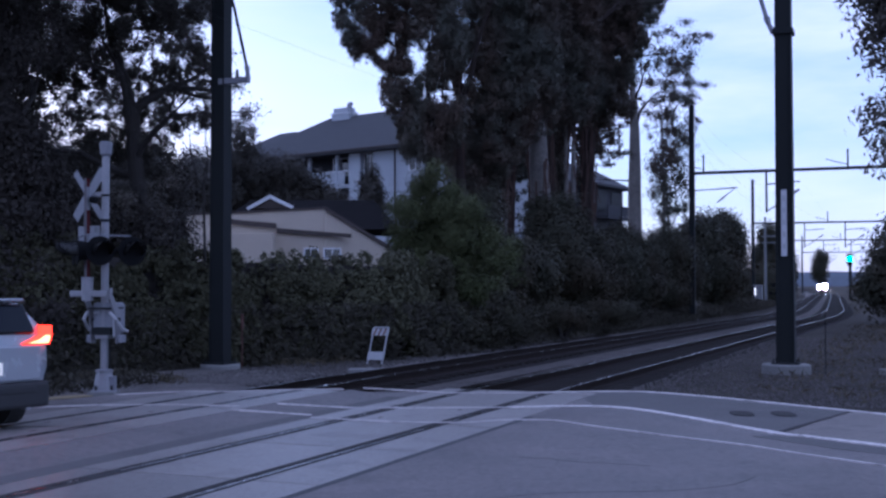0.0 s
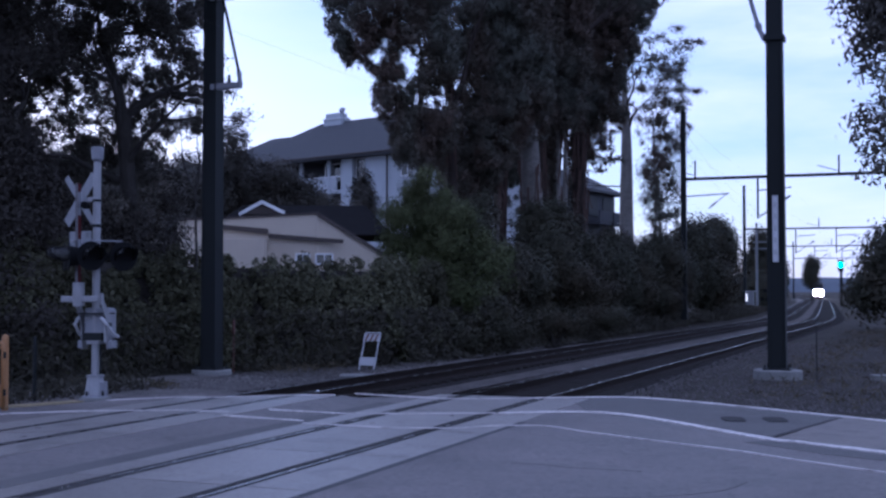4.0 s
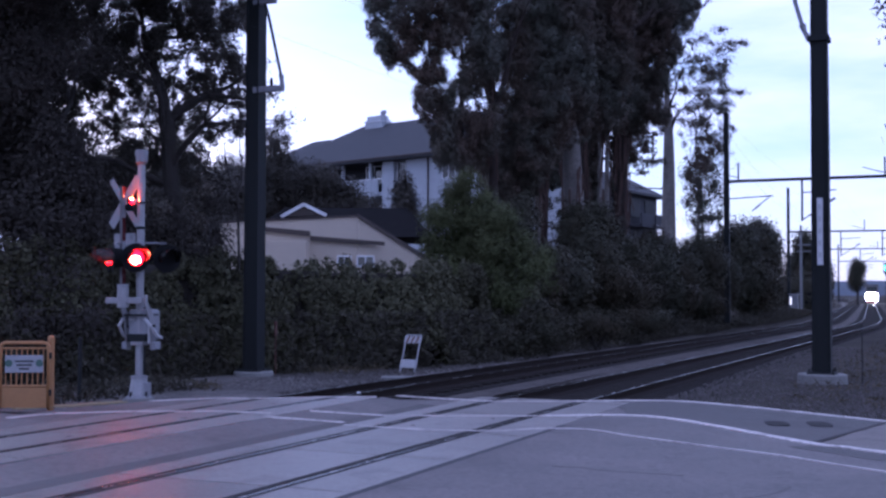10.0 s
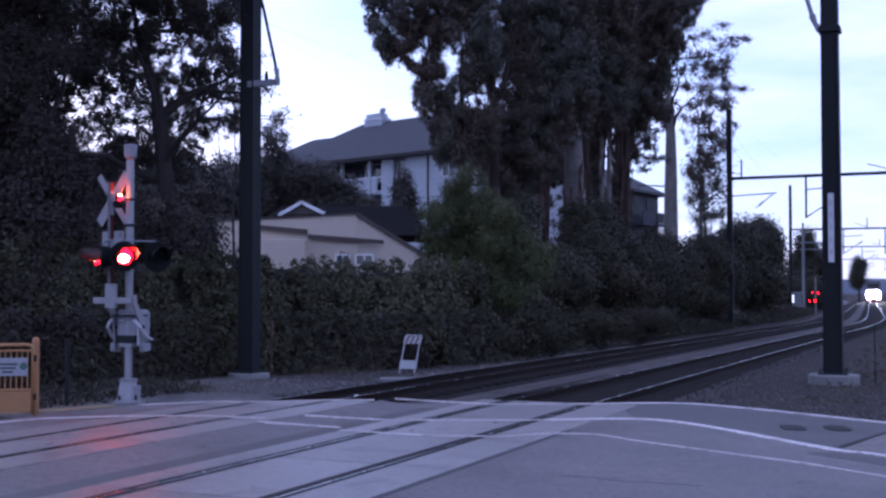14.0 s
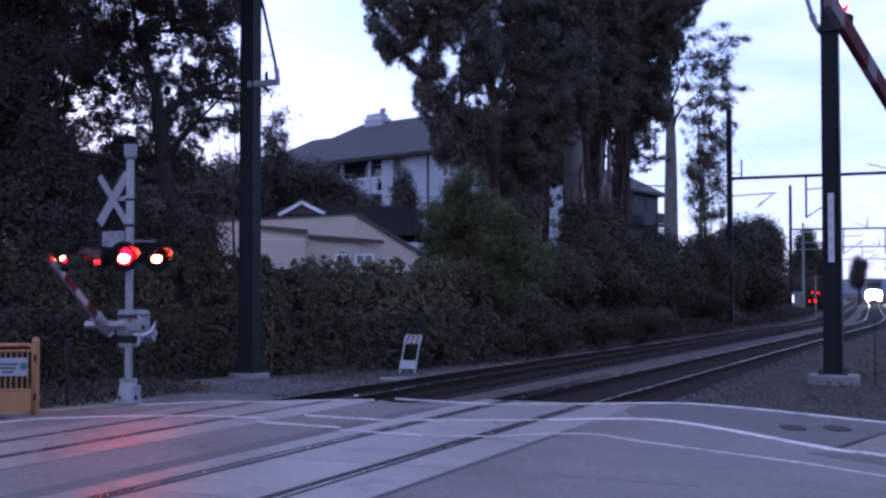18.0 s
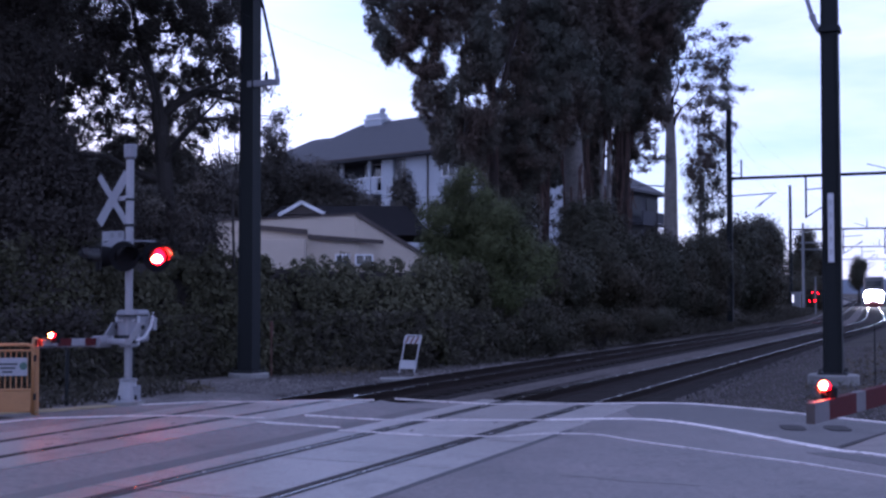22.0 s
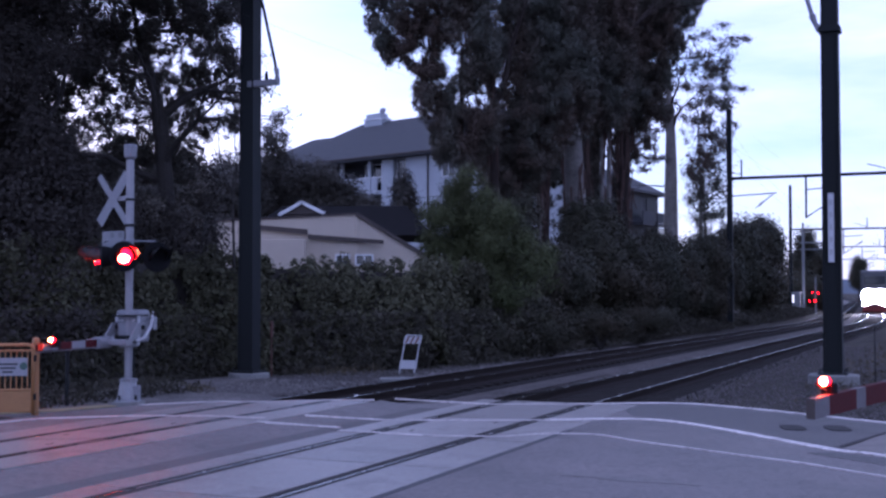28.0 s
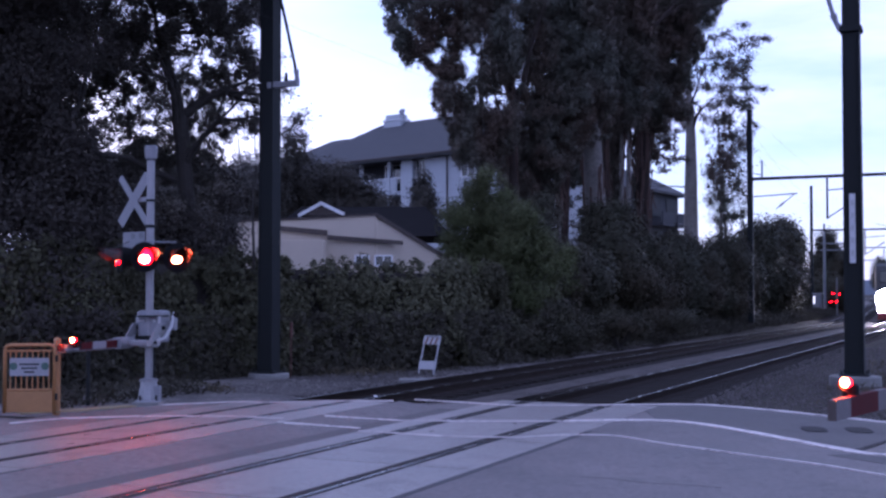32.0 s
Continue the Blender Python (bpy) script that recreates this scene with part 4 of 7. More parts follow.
def signal_mast(name, place, label, arm_dir, lamps, buck_face, arm_len, lamp_at, arm_off, sizes=(0.13, 0.10), pz=1.05, tip_white=False, low=0.0):
    root = thing(name, place, 0, label, "crossing signal")
    part("foundation", box((0, 0, -0.03), (0.46, 0.46, 0.10), 0.012), M["footing"], root, "concrete foundation block")
    part("base_casting", pipe([(0, 0, 0.015), (0, 0, 0.04), (0, 0, 0.06), (0, 0, 0.36), (0, 0, 0.365), (0, 0, 0.40), (0, 0, 0.42)], [0.235, 0.23, 0.185, 0.14, 0.16, 0.16, 0.08], n=8), M["silver"], root, "bolted mast base with a flared foot")
    part("base_box", box((0.15, -0.03, 0.16), (0.12, 0.14, 0.26), 0.012), M["grey"], root, "grey cable box beside the base")
    part("ground_cable", pipe([(0.09, -0.05, 1.0), (0.11, -0.06, 0.7), (0.1, -0.06, 0.42)], 0.016, n=6), M["pole"], root)
    for a in range(4):
        p = Vector((0.19, 0, 0)) @ Matrix.Rotation(a * math.pi / 2 + 0.6, 3, "Z")
        part("anchor_bolt", rod(p + Vector((0, 0, 0.01)), p + Vector((0, 0, 0.13)), 0.018, n=6), M["pole"], root)
    part("mast", rod((0, 0, 0.4), (0, 0, 4.15), 0.066, n=20), M["silver"], root, "aluminium-painted round mast")
    part("mast_collar", rod((0, 0, 3.0), (0, 0, 3.05), 0.08, n=20), M["pole"], root)
    part("mast_collar", rod((0, 0, 3.45), (0, 0, 3.49), 0.08, n=20), M["pole"], root)
    part("bell", pipe([(0, 0, 4.12), (0, 0, 4.16), (0, 0, 4.2), (0, 0, 4.40), (0, 0, 4.42)], [0.05, 0.05, 0.10, 0.115, 0.09], n=18), M["grey"], root, "grey signal bell")
    # mechanism
    ax = Vector(arm_dir).normalized()
    az = math.atan2(ax.y, ax.x)
    mech = new("gate_mechanism")
    mech.parent = root
    mech.matrix_basis = Matrix.Translation((0, 0, pz)) @ Matrix.Rotation(az, 4, "Z")
    tagged(mech, "grey gate mechanism case")
    part("case", box((-0.16, 0, 0.02), (0.44, 0.40, 0.56), 0.05), M["grey"], mech)
    part("case_lid", box((-0.41, 0, 0.05), (0.06, 0.34, 0.42), 0.02), M["silver"], mech)
    part("hinge", rod((-0.38, -0.2, -0.12), (-0.38, -0.2, 0.2), 0.016, n=8), M["pole"], mech)
    part("clamp", box((0.0, 0, -0.30), (0.24, 0.24, 0.07), 0.01), M["silver"], mech)
    part("case_seam", box((-0.05, 0, 0.2), (0.5, 0.42, 0.025), 0.004), M["pole"], mech, "dark seam of the case")
    part("side_plate", box((0.05, 0.21, -0.05), (0.06, 0.03, 0.5), 0.006), M["pale_arm"], mech, "pale side plate")
    part("clamp_band", box((0.09, 0, -0.2), (0.1, 0.36, 0.13), 0.012), M["pole"], mech, "dark clamp band round the mast")
    for by in (-0.15, -0.09, 0.13):
        part("case_bolt", rod((0.05, by, 0.12), (0.09, by, 0.12), 0.022, n=8), M["pale_arm"], mech)
    part("shaft", rod((0.0, -0.29, 0.0), (0.0, 0.29, 0.0), 0.035, n=12), M["pole"], mech)
    part("conduit", pipe([(-0.12, -0.12, -0.26), (-0.13, -0.13, -0.6), (-0.09, -0.1, -0.85)], 0.022, n=8), M["pole"], mech)
    arm, bulbs = gate_arm(mech, arm_len, arm_off, low, lamp_at=lamp_at, depth0=sizes[0], depth1=sizes[1], tip_white=tip_white)
    # crossbuck and plate
    f = Vector(buck_face).normalized()
    rz = math.atan2(f.y, f.x) + math.pi / 2
    buck = new("crossbuck")
    buck.parent = root
    buck.matrix_basis = Matrix.Translation(f * 0.02 + Vector((0, 0, 3.50))) @ Matrix.Rotation(rz, 4, "Z")
    tagged(buck, "white crossbuck sign boards")
    for k, sgn in enumerate((1, -1)):
        part("board", box((-0.42, -0.01 - 0.012 * k, 0), (1.12, 0.008, 0.2 if k == 0 else 0.13), 0.002, turn=Matrix.Rotation(sgn * radians(-48), 3, "Y")), M["buck"], buck)
    part("bracket", box((-0.2, 0.04, 0), (0.4, 0.06, 0.08), 0.01), M["silver"], buck)
    part("track_plate", box((-0.42, 0.0, -0.74), (0.6, 0.008, 0.36), 0.003), M["buck"], buck, "white plate below the crossbuck")
    for px in (-0.44, -0.22):
        part("plate_bar", box((px, -0.008, -0.63), (0.09, 0.006, 0.10)), M["grey_steel"], buck, "dark lettering bar")
    # lamps on their cross-arms
    lenses = []
    for face, mid, reach in lamps:
        f = Vector(face).normalized()
        across = Vector((-f.y, f.x, 0))
        c = Vector((0, 0, 2.48)) + f * mid + across * reach
        part("lamp_arm", rod(c - across * 0.36 - f * 0.12, c + across * 0.36 - f * 0.12, 0.03, n=12), M["black"], root, "black lamp cross-arm")
        part("lamp_shade_rail", box(c + Vector((0, 0, 0.27)) - f * 0.1, (0.62, 0.05, 0.025), 0.005, turn=Matrix.Rotation(math.atan2(across.y, across.x), 3, "Z")), M["grey"], root)
        part("lamp_bracket", box(c - f * 0.16 , (0.14, 0.14, 0.14), 0.015), M["black"], root)
        for sgn in (-1, 1):
            lenses.append(lamp_unit(root, c + across * 0.29 * sgn, f, 1.0 if f.x > 0 else 0.5))
    return root, arm, bulbs, lenses, (pz, az)


LEFT_AT = Vector((-5.38, 20.35, 0.0))
left_signal, left_arm, left_bulbs, left_lenses, left_piv = signal_mast(
    "crossing_signal", LEFT_AT, "silver crossing signal with crossbuck, red flashers and gate", (-0.23, -0.97, 0),
    [((0.58, -0.81, 0), 0.40, 0.04), ((-0.93, -0.37, 0), 0.50, 0.0)], (-0.6, -0.8, 0), 2.48, [(2.10, 0.10, 0.07, 0.05)], -0.2, (0.13, 0.10), 1.28, "long", -0.24)
RIGHT_AT = Vector((4.97, 9.92, 0.0))
right_signal, right_arm, right_bulbs, right_lenses, right_piv = signal_mast(
    "crossing_signal", RIGHT_AT, "silver crossing signal whose striped gate arm bars the footway", (-0.58, -0.815, 0),
    [((0.9, -0.43, 0), 0.22, 0.0)], (0.72, -0.69, 0), 5.81, [(5.49, -0.02, 0.064, 0.028)], 0.0, (0.12, 0.09), 1.376, "short", 0.0)


# ---------------------------------------------------------------- overhead line
def tapered_pole(name, place, height, w, label, group="", lean=0.0):
    root = thing(name, place, -TH, label, "catenary pole", group)
    part("shaft", slab_xz([(-w / 2, 0.02), (w / 2, 0.02), (w * 0.42, height), (-w * 0.42, height)], -w * 0.42, w * 0.42), M["pole"], root, "dark painted steel shaft")
    for sx in (-1, 1):
        part("flange", slab_xz([(sx * w / 2 - 0.02, 0.02), (sx * w / 2 + 0.02, 0.02), (sx * w * 0.42 + 0.02, height), (sx * w * 0.42 - 0.02, height)], -w * 0.5, w * 0.5), M["pole"], root)
    part("base_plate", box((0, 0, 0.03), (w * 1.7, w * 1.7, 0.05), 0.006), M["pole"], root)
    for sx in (-1, 1):
        for sy in (-1, 1):
            part("bolt", rod((sx * w * 0.7, sy * w * 0.7, 0.04), (sx * w * 0.7, sy * w * 0.7, 0.14), 0.02, n=6), M["pole"], root)
    return root


def footing(place, r, h):
    root = thing("pole_footing", place, 0.3, "round pale concrete pole footing", "footing")
    part("block", pipe([(0, 0, -0.1), (0, 0, h - 0.03), (0, 0, h)], [r, r, r - 0.03], n=24), M["footing"], root)
    return root


L0 = Vector((-4.55, 27.9, GZ))
R0 = Vector((8.5, 25.9, GZ))
footing(L0, 0.48, 0.12)
footing(R0, 0.54, 0.22)
left_pole = tapered_pole("catenary_pole", L0 + Vector((0, 0, 0.11)), 9.6, 0.36, "dark steel catenary pole with a side bracket")
right_pole = tapered_pole("catenary_pole", R0 + Vector((0, 0, 0.20)), 9.6, 0.36, "dark steel catenary pole with a white number strip")
# number strip on the right-hand pole
part("number_strip", box((0.0, -0.205, 3.2), (0.125, 0.012, 1.5), 0.003), M["white"], right_pole, "white strip of painted numbers")
for k in range(5):
    part("number_bar", box((0.0, -0.214, 3.75 - k * 0.27), (0.06, 0.005, 0.12)), M["pale_arm"], right_pole)
# bracket arm and stay on the left-hand pole
part("bracket_arm", box((0.42, -0.1, 6.78), (0.82, 0.14, 0.14), 0.015), M["grey"], left_pole, "pale bracket arm")
part("bracket_stay", pipe([(0.80, -0.1, 6.82), (0.74, -0.1, 7.2), (0.42, -0.1, 8.5), (0.3, -0.1, 8.9)], 0.035, n=8), M["pole"], left_pole)
part("insulator", pipe([(0.80, -0.1, 6.80), (0.79, -0.1, 6.95), (0.77, -0.1, 7.1)], [0.07, 0.05, 0.07], n=12), M["grey"], left_pole)
part("bracket_arm", box((0.3, -0.1, 8.92), (0.62, 0.12, 0.12), 0.015), M["grey"], left_pole, "pale upper bracket")
part("knob", rod((0.5, -0.1, 6.84), (0.5, -0.1, 7.05), 0.05, 0.03, 10), M["pole"], left_pole)
# collar and bracket on the right-hand pole
part("collar", box((0, 0, 7.55), (0.46, 0.46, 0.12), 0.01), M["pole"], right_pole)
part("cantilever", pipe([(-0.16, -0.1, 7.5), (-0.32, -0.1, 7.75), (-0.5, -0.1, 8.4), (-0.6, -0.1, 8.9)], 0.05, n=8), M["grey"], right_pole, "pale cantilever strut")
part("insulator", pipe([(-0.2, -0.1, 7.55), (-0.3, -0.1, 7.72), (-0.36, -0.1, 7.9)], [0.08, 0.05, 0.08], n=12), M["grey"], right_pole)
part("ground_wire", rod((0.14, -0.22, 0.1), (0.1, -0.2, 7.4), 0.012, n=6), M["pole"], right_pole)


def portal(s, d0, d1, beam_z, top0, droppers, posts, w=0.34, brackets=()):
    root = thing("catenary_portal", trk(s, d0, GZ), -heading(s), "dark steel portal carrying the overhead wires", "catenary portal", "portals over the line")
    span = d1 - d0
    for x, top in ((0, top0), (span, beam_z + 0.4)):
        part("column", slab_xz([(x - w / 2, 0), (x + w / 2, 0), (x + w * 0.4, top), (x - w * 0.4, top)], -w * 0.4, w * 0.4), M["pole"], root)
        part("column_footing", pipe([(x, 0, -0.1), (x, 0, 0.13), (x, 0, 0.15)], [0.36, 0.36, 0.34], n=18), M["footing"], root, "pale concrete footing")
    part("beam", box((span / 2, 0, beam_z), (span, 0.2, 0.17), 0.01), M["pole"], root)
    for x, down in droppers:
        part("dropper", rod((x, 0, beam_z), (x, 0, beam_z - down), 0.06, n=8), M["pole"], root)
        part("steady_arm", pipe([(x, 0, beam_z - down + 0.05), (x + 0.7, 0, beam_z - down + 0.5), (x + 1.7, 0, beam_z - down + 1.2)], 0.035, n=6), M["pole"], root)
        part("top_arm", rod((x, 0, beam_z - 0.8), (x + 1.9, 0, beam_z - 0.68), 0.035, n=6), M["pole"], root)
        part("insulator", rod((x + 1.5, 0, beam_z - down + 1.06), (x + 1.85, 0, beam_z - down + 1.3), 0.07, n=8), M["grey"], root)
    for z, reach in brackets:
        part("bracket_tube", rod((0, 0, z), (reach, 0, z + 0.12), 0.035, n=6), M["pole"], root)
        part("bracket_strut", rod((reach * 0.55, 0, z - 0.75), (reach * 0.93, 0, z + 0.08), 0.03, n=6), M["grey"], root)
        part("insulator", rod((reach * 0.62, 0, z - 0.6), (reach * 0.72, 0, z - 0.38), 0.06, n=8), M["grey"], root)
    for x in posts:
        part("upright", rod((x, 0, beam_z), (x, 0, beam_z + 1.1), 0.05, n=8), M["pole"], root)
        part("feeder_stay", rod((x - 1.2, 0, beam_z + 0.55), (x, 0, beam_z + 0.2), 0.025, n=6), M["pole"], root)
    return root


portal(70.9, -12.75, 3.6, 8.7, 12.8, [(4.35, 2.45)], [0.7, 8.9], brackets=[(7.65, 2.7)])
portal(128.3, -14.75, 5.5, 8.47, 13.1, [(5.2, 2.6), (9.2, 2.6)], [7.5])
portal(192, -13.2, 5.0, 8.9, 12.5, [(5.0, 2.5), (9.0, 2.5)], [7.5])
portal(265, -13.2, 5.0, 8.9, 12.5, [(5.0, 2.5), (9.0, 2.5)], [7.5])
grey_pole = thing("utility_pole", trk(131, -13.65, GZ), -TH, "pale grey steel pole with short cross-arms", "utility pole")
part("shaft", rod((0, 0, 0), (0, 0, 9.2), 0.15, 0.12, 14), M["grey_steel"], grey_pole)
for z in (6.5, 7.2):
    part("cross_arm", box((0.9, 0, z), (2.6, 0.14, 0.14), 0.01), M["grey_steel"], grey_pole)
part("cap", rod((0, 0, 9.2), (0, 0, 9.3), 0.14, 0.05, 14), M["grey_steel"], grey_pole)


def wire(name, pts, r, label):
    ob = part("strand", pipe(pts, r, n=5), M["wire"], None)
    ob.name = name
    return tagged(ob, label, "overhead wire")


for d, z in ((NEAR + 0.3, 6.15), (FAR + 0.3, 6.15)):
    wire("contact_wire", [trk(s, d, z) for s in (-40, 27, 71, 82, 90, 98, 106, 114, 122, 132, 192, 265)], 0.0014, "thin dark contact wire along the track")
    pts = []
    for a, b in ((-40, 27), (27, 70.9), (70.9, 128.3), (128.3, 192), (192, 265)):
        for k in range(6):
            f = k / 6
            pts.append(trk(a + (b - a) * f, d, z + 1.5 - 4 * 0.9 * f * (1 - f)))
    wire("messenger_wire", pts, 0.0014, "sagging dark messenger wire over the track")
for z in (10.6, 11.6):
    pts = []
    for (pa, pb) in ((trk(70.9, -12.75, z), trk(128.3, -14.75, z)), (trk(128.3, -14.75, z), trk(192, -13.2, z))):
        for k in range(7):
            f = k / 6
            pts.append(pa.lerp(pb, f) - Vector((0, 0, 4 * 0.5 * f * (1 - f))))
    wire("feeder_wire", pts, 0.005, "thin dark feeder wire from pole to pole")


# ---------------------------------------------------------------- buildings beyond the hedge
def window_unit(parent, x, z, w, h, y, frame=0.08, bars=1):
    """A framed window on a wall that faces -y."""
    win = new("window")
    win.parent = parent
    win.matrix_basis = Matrix.Translation((x, y, z))
    bm = bmesh.new()
    for c, s in (((0, 0, h / 2), (w, 0.08, frame)), ((0, 0, -h / 2), (w, 0.08, frame)), ((-w / 2, 0, 0), (frame, 0.08, h + frame)), ((w / 2, 0, 0), (frame, 0.08, h + frame))):
        box(c, s, bm=bm)
    part("frame", bm, M["trim"], win)
    for k in range(bars):
        part("mullion", box((-w / 2 + w * (k + 1) / (bars + 1), -0.005, 0), (frame * 0.6, 0.06, h)), M["trim"], win)
    part("pane", box((0, 0.0, 0), (w - 0.02, 0.03, h - 0.02)), M["pane"], win)
    return win


def beige_house():
    root = thing("house", (0, 44, GZ), 0, "low beige stucco house behind the ivy hedge", "house")
    g = 0.12
    part("wall", slab_xz([(-8.4, 0), (-3.23, 0), (-3.23, 4.76 + g), (-6.8, 4.56 + g), (-8.4, 4.5 + g)], 0, 0.3), M["stucco"], root, "beige stucco front wall")
    bm = slab_xz([(0, 0), (3.3, 0), (3.3, 2.72 + g), (2.95, 3.0 + g), (0, 4.72 + g)], 0, 0.3)
    bm.transform(Matrix.Translation((-3.2, 0.02, 0)) @ Matrix.Rotation(radians(14), 4, "Z"))
    part("wall", bm, M["stucco"], root, "beige gable wall with a sloping top")
    bm = slab_xz([(0, 4.70 + g), (2.95, 2.97 + g), (3.4, 2.6 + g), (3.4, 2.74 + g), (2.95, 3.11 + g), (0, 4.84 + g)], -0.1, 0.5)
    bm.transform(Matrix.Translation((-3.2, 0.02, 0)) @ Matrix.Rotation(radians(14), 4, "Z"))
    part("verge", bm, M["band"], root, "dark verge board")
    part("coping", slab_xz([(-8.45, 4.5 + g), (-6.8, 4.56 + g), (-3.2, 4.76 + g), (-3.2, 4.83 + g), (-6.8, 4.63 + g), (-8.45, 4.57 + g)], -0.06, 0.36), M["band"], root, "thin dark roof edge")
    part("band", slab_xz([(-6.9, 4.20 + g), (-5.02, 4.0 + g), (-5.02, 4.2 + g), (-6.9, 4.37 + g)], -0.14, 0.0), M["band"], root, "brown trim band")
    part("band", slab_xz([(-5.0, 3.85 + g), (-2.2, 3.66 + g), (-2.2, 3.80 + g), (-5.0, 4.02 + g)], -0.16, 0.0), M["band"], root, "brown trim band")
    part("step_wall", box((-6.6, -0.5, 1.9), (3.1, 1.0, 3.9 + g), 0.02), M["stucco"], root, "beige wall set forward")
    part("corner_bead", rod((-3.21, 0.03, 0.2), (-3.21, 0.03, 4.7 + g), 0.06, n=10), M["stucco"], root)
    part("side_wall", box((-8.3, 4.2, 2.2), (0.3, 8.0, 4.6), 0.0), M["stucco"], root)
    part("side_wall", box((-0.1, 5.0, 1.3), (0.3, 8.0, 2.6), 0.0), M["stucco"], root)
    part("rear_wall", box((-4.2, 8.85, 1.9), (7.9, 0.3, 3.8), 0.0), M["stucco"], root)
    for x in (-3.72, -2.92):
        w = window_unit(root, x, 3.07 + g, 0.5 if x < -3 else 0.62, 0.38, -0.04, 0.06)
        tagged(w, "small white-framed window")
    # dark roof with a white-trimmed gable behind the front wall
    roof = bmesh.new()
    v = [(-8.2, 4.0, 4.3), (-0.4, 4.0, 4.3), (-1.6, 7.6, 5.75), (-7.0, 7.6, 5.75), (-8.2, 11.0, 4.3), (-0.4, 11.0, 4.3)]
    vs = [roof.verts.new(p) for p in v]
    for f in ((0, 1, 2, 3), (4, 3, 2, 5), (0, 3, 4), (1, 5, 2), (0, 4, 5, 1)):
        roof.faces.new([vs[i] for i in f])
    part("roof", roof, M["roof_dark"], root, "dark shingle roof")
    part("gable", slab_xz([(-6.75, 5.22), (-5.05, 5.28), (-5.92, 5.72)], 5.6, 7.4), M["band"], root, "dark gable face")
    for a, b in (((-6.85, 5.6, 5.20), (-5.92, 5.6, 5.72)), ((-5.92, 5.6, 5.72), (-4.98, 5.6, 5.26))):
        a, b = Vector(a), Vector(b)
        ang = math.atan2(b.z - a.z, b.x - a.x)
        part("gable_trim", box((a + b) / 2 + Vector((0, -0.06, 0.03)), ((b - a).length + 0.05, 0.1, 0.14), 0.0, turn=Matrix.Rotation(-ang, 3, "Y")), M["trim"], root, "white gable trim board")
    return root


beige_house()


def hip_roof(x0, x1, y0, y1, eave, ridge, hip, over=0.6, left_hip=None):
    bm = bmesh.new()
    ym = (y0 + y1) / 2
    v = [(x0 - over, y0 - over, eave), (x1 + over, y0 - over, eave), (x1 + over, y1 + over, eave), (x0 - over, y1 + over, eave), (x0 + (left_hip or hip), ym, ridge), (x1 - hip, ym, ridge)]
    v += [(x, y, z - 0.22) for x, y, z in v[:4]]
    vs = [bm.verts.new(p) for p in v]
    for f in ((0, 1, 5, 4), (2, 3, 4, 5), (1, 2, 5), (3, 0, 4), (6, 7, 1, 0), (7, 8, 2, 1), (8, 9, 3, 2), (9, 6, 0, 3), (9, 8, 7, 6)):
        bm.faces.new([vs[i] for i in f])
    return bm


